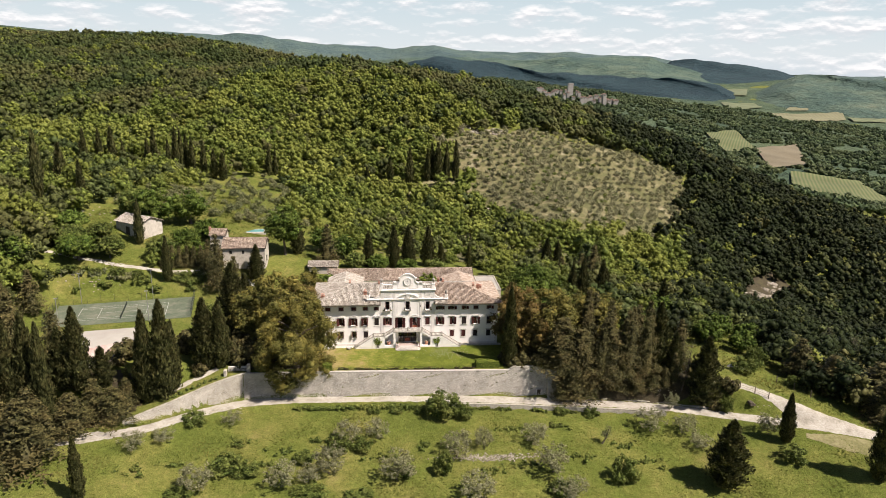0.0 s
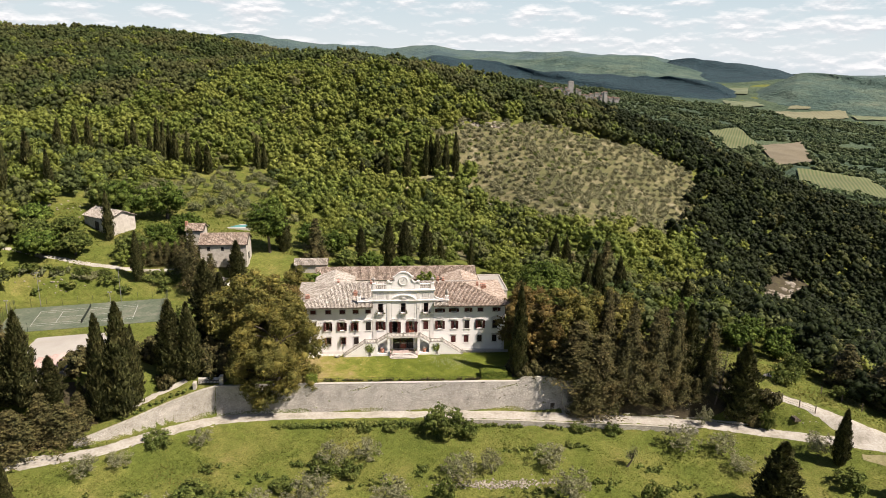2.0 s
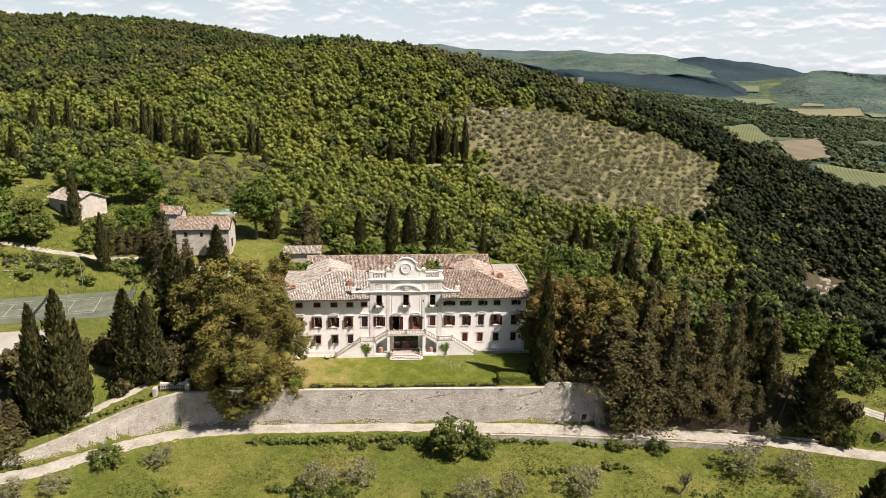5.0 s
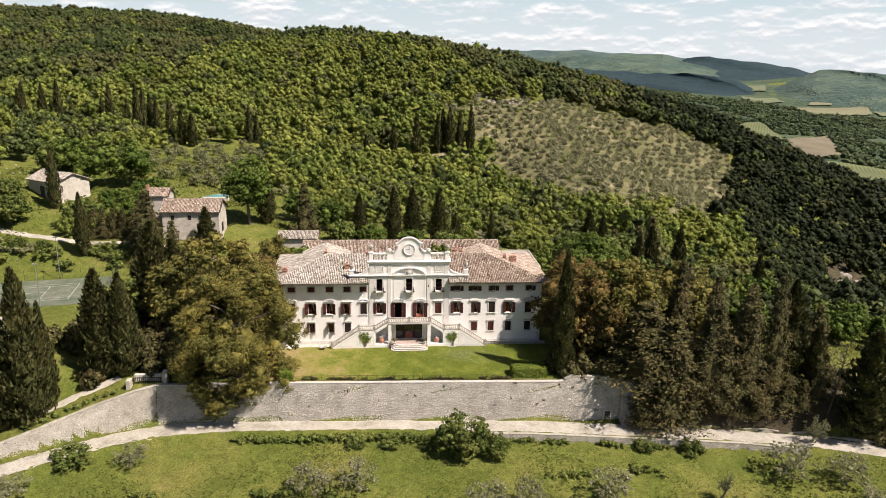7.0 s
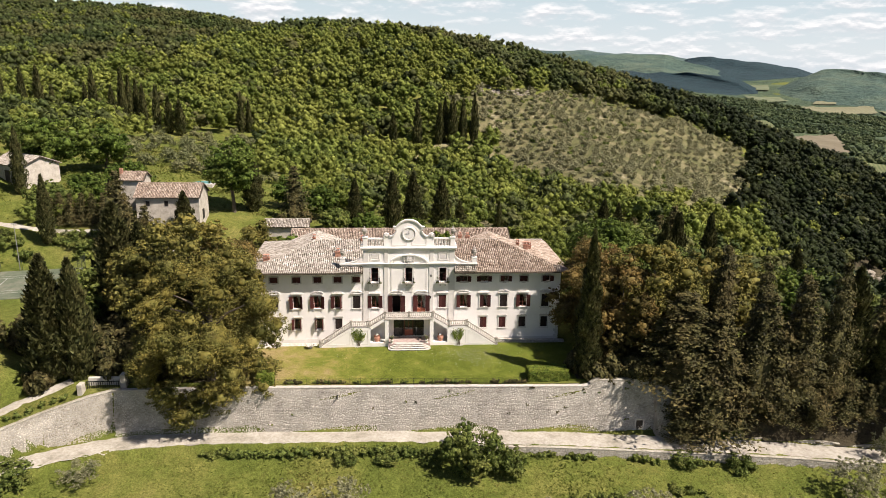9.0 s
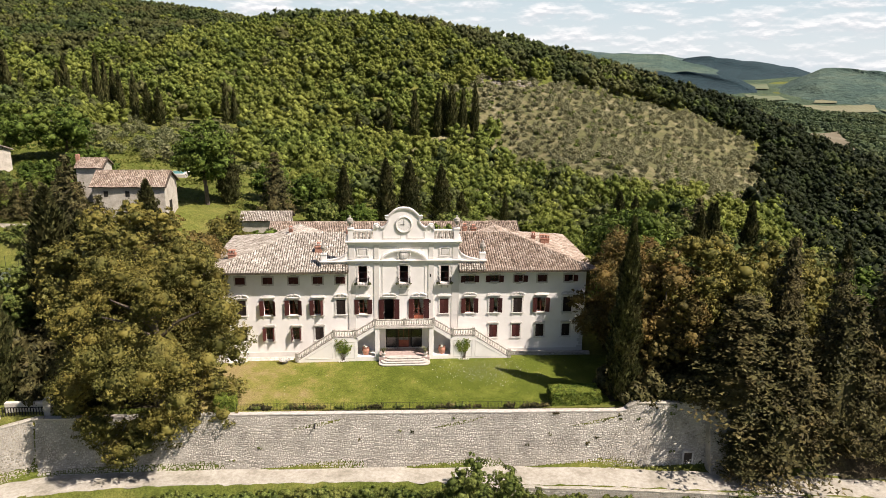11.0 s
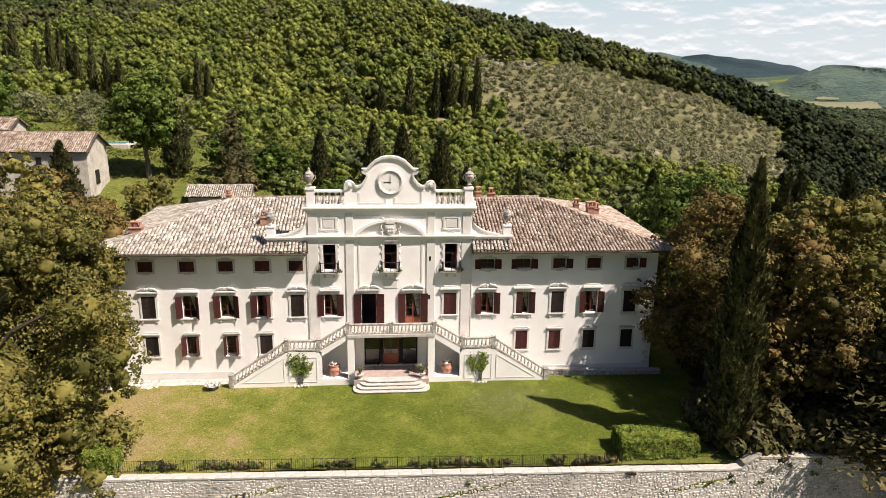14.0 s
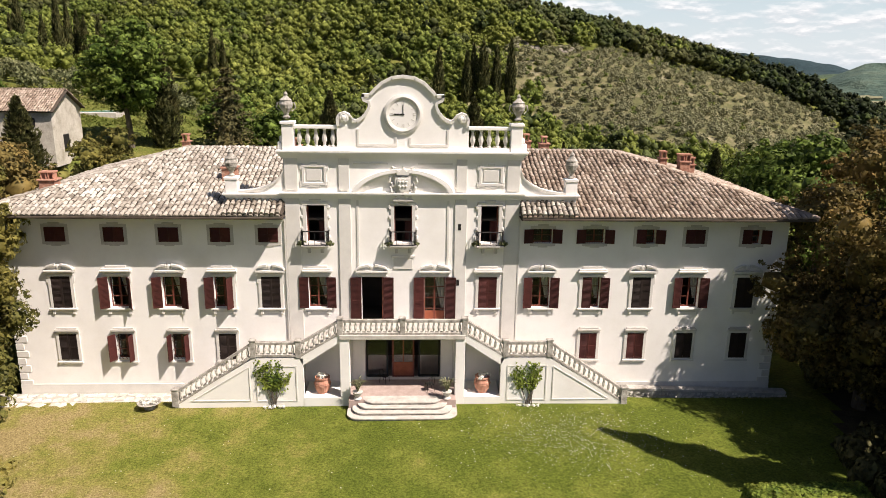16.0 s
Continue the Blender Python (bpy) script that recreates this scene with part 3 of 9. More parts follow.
# lawn
lx, ly = np.arange(-27, 30.01, 0.75), np.arange(-15.2, -0.9, 0.6)
qx, qy = np.meshgrid(lx, ly)
lz = np.interp(qx.ravel(), [-27, -14, 6, 14, 24, 30], [0.12, 0.22, 0.42, 0.36, 0.12, 0.05]) * smooth(-15.2, -3, qy.ravel()) + 0.05
nxl = len(lx)
li = (np.arange(len(ly) - 1)[:, None] * nxl + np.arange(nxl - 1)[None]).ravel()
tagged(new("lawn", tri_mesh("lawn", np.c_[qx.ravel(), qy.ravel(), lz], np.r_[np.c_[li, li + 1, li + nxl + 1], np.c_[li, li + nxl + 1, li + nxl]], M["lawn"], soft=True)), "mown green lawn with dry patches before the villa", "lawn", kind="structure")


def lawn_z(x, y):
    return float(np.interp(x, [-27, -14, 6, 14, 24, 30], [0.12, 0.22, 0.42, 0.36, 0.12, 0.05]) * smooth(-15.2, -3, y) + 0.05)


def stone_shape(rng):
    """One rubble stone, 1 x 1 in its face and proud of it by about 1."""
    ang = sorted(rng.uniform(0, 2 * math.pi, 2).tolist() + [0.6, 1.9, 3.6, 5.0])
    ang = [a + rng.normal(0, 0.1) for a in ang]
    rim = [(0.5 * math.copysign(abs(math.cos(a)) ** 0.6, math.cos(a)), 0.5 * math.copysign(abs(math.sin(a)) ** 0.6, math.sin(a))) for a in sorted(ang)]
    k = len(rim)
    v = [(x, 0.35, z) for x, z in rim] + [(x * 0.8 + rng.normal(0, 0.03), -0.5 + rng.normal(0, 0.12), z * 0.8 + rng.normal(0, 0.03)) for x, z in rim]
    f = [tuple(range(k, 2 * k))[::-1]] + [(i, (i + 1) % k, k + (i + 1) % k, k + i)[::-1] for i in range(k)]
    return np.array(v), [g[::-1] for g in f]


def masonry(name, label, xs, face, top, foot, batter, thick, nearest, seed, course=0.17, category="wall", base_mat="mortar", cap_mat="step", stone_mat="rubble"):
    """A dry-looking rubble wall: a mortar core, coursed stones set proud, and a band of coping stones.
    face(x): the plan line of the foot; top(x), foot(x): heights; nearest: the stretch (x0, x1, z0, z1) whose stones are parts."""
    rng = np.random.default_rng(seed)
    wall = thing(name, label, category, kind="structure")
    cols = np.arange(xs[0], xs[1] + 0.01, 1.0)
    ring = []
    for x in cols:
        y, zt, zf = float(face(x)), float(top(x)), float(foot(x)) - 0.4
        ring += [(x, y, zf), (x, y + batter, zt), (x, y + batter + thick, zt), (x, y + batter + thick, zf)]
    faces = []
    for i in range(len(cols) - 1):
        for j in range(4):
            faces.append((i * 4 + j, i * 4 + 4 + j, i * 4 + 4 + (j + 1) % 4, i * 4 + (j + 1) % 4))
    faces += [(0, 1, 2, 3), tuple(len(ring) - 4 + q for q in (3, 2, 1, 0))]
    hung("core", mesh_of("core", ring, faces, M[base_mat]), wall)
    shapes = [stone_shape(rng) for _ in range(7)]
    shared = [mesh_of("stone", v, f, M[stone_mat]) for v, f in shapes]
    vs, fs, n = [], [], 0
    z_low, z_high = min(float(foot(x)) for x in cols), max(float(top(x)) for x in cols)
    z, singles = z_low - 0.2, 0
    while z < z_high:
        h = course * rng.uniform(0.7, 1.4)
        x = xs[0] + rng.uniform(0, 0.3)
        while x < xs[1]:
            w = float(rng.choice((0.14, 0.22, 0.32, 0.5), p=(0.3, 0.34, 0.24, 0.12))) * rng.uniform(0.8, 1.25)
            cx, cz = x + w / 2, z + h / 2 + rng.normal(0, 0.045)
            zt, zf = float(top(cx)), float(foot(cx))
            if zf - 0.3 < cz < zt - 0.12 and rng.random() > 0.05:
                y = float(face(cx)) + batter * (cz - zf) / max(zt - zf, 0.1)
                slope = float(face(cx + 0.5) - face(cx - 0.5))
                k = int(rng.integers(7))
                m = Matrix.Translation((cx, y, cz)) @ Matrix.Rotation(math.atan(slope), 4, "Z") @ Matrix.Rotation(rng.normal(0, 0.13), 4, "Y") @ Matrix.Diagonal((w * 0.95, rng.uniform(0.03, 0.085), h * rng.uniform(0.75, 1.2), 1))
                if singles < 300 and nearest[0] < cx < nearest[1] and nearest[2] < cz < nearest[3]:
                    hung("stone", shared[k], wall, m=m)
                    singles += 1
                else:
                    a = np.array(m)
                    v, f = shapes[k]
                    vs.append(v @ a[:3, :3].T + a[:3, 3])
                    fs += [tuple(i + n for i in g) for g in f]
                    n += len(v)
            x += w + rng.uniform(0.01, 0.05)
        z += h
    if vs:
        tagged(hung("stonework", mesh_of("stonework", np.concatenate(vs), fs, M[stone_mat]), wall), kind="stuff")
    x = xs[0]
    while x < xs[1]:
        w = rng.uniform(0.7, 1.3)
        zt, y = float(top(x + w / 2)), float(face(x + w / 2)) + batter
        # past x = 25 darker coping stones stand in for tree shade
        hung("coping", mesh_of("coping", *cube_data(w - 0.02, thick * 0.75, 0.13 if cap_mat == "step" else 0.1, rng), M[cap_mat if x < 25 else "old_rubble"]), wall,
             m=Matrix.Translation((x + w / 2, y + thick * 0.3, zt + 0.02)) @ Matrix.Rotation(math.atan(float(face(x + w) - face(x)) / w), 4, "Z") @ Matrix.Rotation(-math.atan(float(top(x + w) - top(x)) / w), 4, "Y"))
        x += w
    return wall


def cube_data(a, b, c, rng=None):
    j = (lambda: rng.normal(0, 0.012)) if rng is not None else (lambda: 0)
    v = [(sx * a / 2 + j(), sy * b / 2 + j(), sz * c / 2 + j()) for sx in (-1, 1) for sy in (-1, 1) for sz in (-1, 1)]
    return v, [(0, 1, 3, 2), (4, 6, 7, 5), (0, 4, 5, 1), (2, 3, 7, 6), (0, 2, 6, 4), (1, 5, 7, 3)]


masonry("terrace_wall", "tall grey rubble retaining wall under the lawn", (-41, 37), lambda x: wall_y(x) - 1.05, lambda x: wall_top(x) + np.interp(x, [25, 26], [0, 0.9]), lambda x: road_z(x), 0.95, 0.9, (-2, 5, -2.4, 0.2), 11)
masonry("sloping_garden_wall", "pale rubble wall that steps down along the track", (-66, -41), lambda x: wall_y(x) - 1.0, lambda x: wall_top(x) + 0.15, lambda x: road_z(x), 0.8, 0.9, (-46, -41, -3, 0), 12, cap_mat="old_rubble", stone_mat="old_rubble")
masonry("buttress_wall", "sloping rubble buttress beside the terrace corner", (34.6, 45), lambda x: -20.0 + 0.09 * (x - 35), lambda x: np.interp(x, [34.6, 37, 41, 45], [-0.2, -1.0, -2.9, -6.2]), lambda x: road_z(x), 1.9, 0.9, (37, 39, -3, 0), 13, cap_mat="old_rubble", stone_mat="old_rubble")
masonry("roadside_wall", "low rubble wall holding up the track", (8, 62), lambda x: road_low(x) - 0.95, lambda x: road_z(x) - 0.02, lambda x: road_z(x) - 1.3, 0.15, 0.6, (20, 30, -9, -5), 14, 0.2, cap_mat="old_rubble", stone_mat="old_rubble")
masonry("verge_wall", "low broken stone edging under the roadside trees", (45.2, 74), lambda x: road_low(x) + 3.75, lambda x: road_z(x) + 0.3 + 0.12 * np.sin(x * 0.9), lambda x: road_z(x) - 0.1, 0.12, 0.5, (45, 52, -9, -5), 15, 0.2, cap_mat="rubble")


# far fields: thin sheets that lie on the valley floor
def patch(name, label, material, corners, cell=14.0):
    p = np.array(corners, float)
    vs, k = [], 14
    for a in np.linspace(0, 1, k):
        for b in np.linspace(0, 1, k):
            q = (p[0] * (1 - a) + p[1] * a) * (1 - b) + (p[3] * (1 - a) + p[2] * a) * b
            vs.append((*q, float(ground_z(*q)) + 5.0))
    f = [(i * k + j, (i + 1) * k + j, (i + 1) * k + j + 1, i * k + j + 1) for i in range(k - 1) for j in range(k - 1)]
    tagged(new(name, mesh_of(name, vs, f, material, flat=False)), label, "field", kind="structure")


FIELDS = [
    ("vineyard", "brown young vineyard on the valley slope", "ploughed", [(601, 927), (723, 1009), (608, 789), (520, 731)]),
    ("vineyard", "green vineyard with pale rows and a track", "vines", [(588, 1078), (691, 1173), (601, 927), (517, 846)]),
    ("hay_field", "pale green field below the wood", "vines", [(480, 610), (545, 725), (620, 690), (560, 520)]),
    ("hay_field", "yellow-green field among far woods", "meadow_far", [(1141, 2208), (1401, 2678), (1494, 2663), (1211, 2130)]),
    ("hay_field", "narrow pale field among far woods", "meadow_far", [(983, 1840), (1103, 1870), (1079, 1777), (899, 1619)]),
    ("hay_field", "long straw-coloured field far off", "straw", [(1000, 1617), (1304, 1756), (1210, 1597), (982, 1468)]),
    ("hay_field", "small straw-coloured field far off", "straw", [(1182, 1822), (1246, 1829), (1215, 1777), (1124, 1738)]),
    ("hay_field", "pale green strip of field far off", "meadow_far", [(1251, 1651), (1347, 1631), (1315, 1586), (1216, 1575)]),
]
for nm, lb, mt, cs in FIELDS:
    patch(nm, lb, M[mt], cs)


vx, vy = np.arange(340, 4650, 45.0), np.arange(470, 4650, 45.0)
tagged(new("valley_floor", grid_mesh("valley_floor", vx, vy, M["valley"], 1.8)), "far valley of woods and fields, haze in its colour", "valley", kind="structure")
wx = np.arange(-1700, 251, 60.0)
tagged(new("valley_floor", grid_mesh("valley_floor", wx, np.arange(1500, 4650, 60.0), M["valley"], 1.0)), "far wooded valley behind the ridge, haze in its colour", "valley", kind="structure")


def ridge(name, label, material, near, far, crest, seed):
    """A far range of hills: its crest as heights over bearing, with spurs and side valleys that run down from it."""
    rng = np.random.default_rng(seed)
    deg = np.linspace(crest[0][0], crest[-1][0], 420)
    az = np.radians(deg)
    top = np.interp(deg, [c[0] for c in crest], [c[1] for c in crest])
    lively = np.minimum(1, (top + 20) / 60).clip(0)
    for k in range(1, 14):
        top = top + 7.0 / k * np.sin(az * 19 * k + rng.uniform(0, 6)) * lively
    ph = rng.uniform(0, 6, 6)
    k = 34
    vs = []
    for j in range(k):
        f = j / (k - 1)
        rad = near + (far - near) * f + 90 * np.sin(az * 31 + j * 0.3) * (0.3 + f * 0.5)
        rise = (f ** 1.35) if j < k - 1 else 0.9
        base = ground_z(np.sin(az) * rad, np.cos(az) * rad) - 12
        bend = az + 0.012 * np.sin(f * 7 + ph[0])
        spur = 0.5 - np.abs(np.sin(bend * 44 + ph[1])) + 0.55 * (0.5 - np.abs(np.sin(bend * 97 + f * 2 + ph[2]))) + 0.2 * np.sin(bend * 160 + f * 9 + ph[3])
        z = base + (top - base) * rise * (1 + 0.20 * (1 - f) * spur)
        vs.append(np.c_[np.sin(az) * rad, np.cos(az) * rad, z])
    v = np.concatenate(vs)
    n = len(az)
    i = (np.arange(k - 1)[:, None] * n + np.arange(n - 1)[None]).ravel()
    me = tri_mesh(name, v, np.r_[np.c_[i, i + 1, i + n + 1], np.c_[i, i + n + 1, i + n]], material, soft=True)
    tagged(new(name, me), label, "hill range", kind="structure")


# the ranges carry their blue haze in the base colour
ridge("far_range", "far wooded range on the horizon, blue haze in its colour", M["far_hill"], 3300, 4600, [(-30, 190), (-12.8, 204), (-10.7, 208), (-6.8, 181), (-1.5, 147), (1.2, 126), (4.4, 155), (8.1, 120), (10.4, 126), (14.9, 138), (17.6, 110), (21, 104), (25.7, 49), (28.9, 14), (31.6, 6), (37.6, 12)], 3)
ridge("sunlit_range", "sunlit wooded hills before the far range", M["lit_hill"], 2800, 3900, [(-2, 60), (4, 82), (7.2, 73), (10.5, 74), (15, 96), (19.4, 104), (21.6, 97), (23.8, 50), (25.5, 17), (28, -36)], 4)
ridge("blue_ridge", "dark wooded ridge in the middle distance", M["haze_blue_hill"], 1900, 2600, [(-8, 50), (0.7, 61), (4, 76), (5.9, 75), (8.8, 67), (10.7, 52), (13, 30), (15.3, 35), (19.9, 28), (23, 17), (26, 13), (27.5, -1), (29.1, -38)], 5)
ridge("dark_peak", "dark wooded hill far off, blue haze in its colour", M["haze_blue_hill"], 3300, 4300, [(20, 0), (21.6, 22), (23.2, 91), (24.9, 103), (27.3, 71), (29.3, 55), (30.5, 36), (32.1, 5), (34, -20)], 6)
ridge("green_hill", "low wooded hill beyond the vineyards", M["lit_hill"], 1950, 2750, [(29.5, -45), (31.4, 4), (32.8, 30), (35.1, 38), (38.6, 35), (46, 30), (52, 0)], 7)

# sky beyond the hills
az = np.radians(np.linspace(-80, 95, 90))
rows = np.linspace(-60, 1500, 12)
sv = np.concatenate([np.c_[np.sin(az) * 4850, np.cos(az) * 4850, np.full(90, h)] for h in rows])
si = (np.arange(11)[:, None] * 90 + np.arange(89)[None]).ravel()
backdrop = new("backdrop", tri_mesh("backdrop", sv, np.r_[np.c_[si, si + 91, si + 1], np.c_[si, si + 90, si + 91]], M["sky"], soft=True))
tagged(backdrop, "pale blue sky with bright broken clouds", "sky", kind="structure")
# ---- the villa ----
villa = thing("villa", "large white plastered villa with a clock gable and tiled hipped roof", "villa")
EAVE, RIDGE, RIDGE_Y, RIDGE_X, HALF, DEEP = 12.2, 15.1, 8.6, 15.3, 24.45, 17.2
BAYS_L = [-21.16, -17.65, -14.35, -11.22, -8.3]
BAYS_R = [8.75, 12.06, 15.3, 18.45, 22.1]
FIRST = [-21.17, -17.72, -14.46, -11.25, -8.29, -5.36, 5.36, 8.79, 12.03, 15.27, 18.49, 22.06]
GROUND_W = [-21.16, -17.67, -14.19, -11.19, 12.06, 15.17, 18.41, 22.02]


def pierced(x0, x1, z0, z1, y0, y1, holes):
    """A wall with openings that go through it: holes as (x0, x1, z0, z1)."""
    xs = sorted({x0, x1, *[h[0] for h in holes], *[h[1] for h in holes]})
    zs = sorted({z0, z1, *[h[2] for h in holes], *[h[3] for h in holes]})
    solid = {}
    for i in range(len(xs) - 1):
        for j in range(len(zs) - 1):
            cx, cz = (xs[i] + xs[i + 1]) / 2, (zs[j] + zs[j + 1]) / 2
            solid[i, j] = not any(h[0] < cx < h[1] and h[2] < cz < h[3] for h in holes)
    bm = bmesh.new()
    seen = {}

    def v(i, j, k):
        if (i, j, k) not in seen:
            seen[i, j, k] = bm.verts.new((xs[i], (y0, y1)[k], zs[j]))
        return seen[i, j, k]
    for (i, j), full in solid.items():
        if not full:
            continue
        bm.faces.new((v(i, j, 0), v(i + 1, j, 0), v(i + 1, j + 1, 0), v(i, j + 1, 0)))
        bm.faces.new((v(i, j + 1, 1), v(i + 1, j + 1, 1), v(i + 1, j, 1), v(i, j, 1)))
        for di, dj, a, b in ((-1, 0, (i, j), (i, j + 1)), (1, 0, (i + 1, j + 1), (i + 1, j)), (0, -1, (i + 1, j), (i, j)), (0, 1, (i, j + 1), (i + 1, j + 1))):
            if not solid.get((i + di, j + dj), False):
                bm.faces.new((v(*a, 0), v(*b, 0), v(*b, 1), v(*a, 1)))
    bmesh.ops.recalc_face_normals(bm, faces=bm.faces[:])
    return bm


holes = [(c - 0.60, c + 0.60, 10.32, 11.24) for c in BAYS_L + BAYS_R] + [(c - 0.57, c + 0.57, 6.05, 8.1) for c in FIRST]
holes += [(c - 0.53, c + 0.53, 2.55, 4.3) for c in GROUND_W] + [(-2.62, -1.28, 5.05, 8.1), (1.34, 2.66, 5.05, 8.1), (-2.45, 2.45, 1.06, 4.2)]
front = part("front_wall", pierced(-HALF, HALF, -0.4, 12.1, 0.0, 0.55, holes + [(c - 0.55, c + 0.55, 10.3, 12.1) for c in (-5.38, 0.0, 5.38)]), M["plaster"], villa)
part("attic_wall", pierced(-7.2, 7.2, 12.1, 16.0, 0.0, 0.55, [(c - 0.55, c + 0.55, 12.1, 12.68) for c in (-5.38, 0.0, 5.38)]), M["plaster"], villa)
for s in (-1, 1):
    part("side_wall", boxes((s * HALF, s * (HALF - 0.55), 0.55, DEEP, -0.4, 12.1)), M["plaster"], villa)
    part("wing_parapet", boxes((s * 7.2, s * 10.7, 0.05, 0.45, 12.6, 13.25)), M["plaster"], villa)
part("rear_wall", boxes((-HALF, HALF, DEEP - 0.5, DEEP, -0.4, 12.1)), M["plaster"], villa)
part("inner_wall", boxes((-HALF + 0.6, HALF - 0.6, 4.0, 4.2, -0.4, 11.6)), M["room"], villa, "inner wall behind the windows, coloured dark for a dim room")
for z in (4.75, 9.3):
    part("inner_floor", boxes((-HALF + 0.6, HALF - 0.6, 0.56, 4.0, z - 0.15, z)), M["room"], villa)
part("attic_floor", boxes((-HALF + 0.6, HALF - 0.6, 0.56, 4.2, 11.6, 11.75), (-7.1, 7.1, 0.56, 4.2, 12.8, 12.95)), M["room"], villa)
part("porch_floor", boxes((-3.3, 3.3, -2.95, 4.0, 0.3, 1.055)), M["cotto"], villa, "terracotta paved porch floor")

# pilasters, string courses, plinth
for s in (-1, 1):
    for a, b in ((6.3, 7.2), (3.2, 3.95)):
        part("pilaster", boxes((s * a, s * b, -0.09, 0.0, 0.3, 13.1), bevel=0.02), M["pale_trim"], villa, "pale grey pilaster strip")
        part("pilaster", boxes((s * (a + 0.05), s * (b - 0.05), -0.09, 0.0, 13.6, 15.55), bevel=0.02), M["pale_trim"], villa, "pale grey pilaster strip")
    for i in range(11):
        part("quoin", boxes((s * (HALF - (0.75 if i % 2 else 0.5)), s * (HALF + 0.03), -0.05, 0.3, 0.2 + i * 0.5, 0.64 + i * 0.5), bevel=0.03), M["pale_trim"], villa, "rusticated corner stone")
    part("plinth", boxes((s * 14.2, s * (HALF + 0.04), -0.06, 0.0, -0.4, 0.85)), M["pale_trim"], villa)


def moulding(x0, x1, z, steps_, back=0.0):
    """A cornice: a stack of courses, each (height, projection)."""
    bm = bmesh.new()
    h = z
    for dz, pr in steps_:
        box(bm, x0 - pr * 0.8, x1 + pr * 0.8, -pr, back, h, h + dz)
        h += dz
    return bm


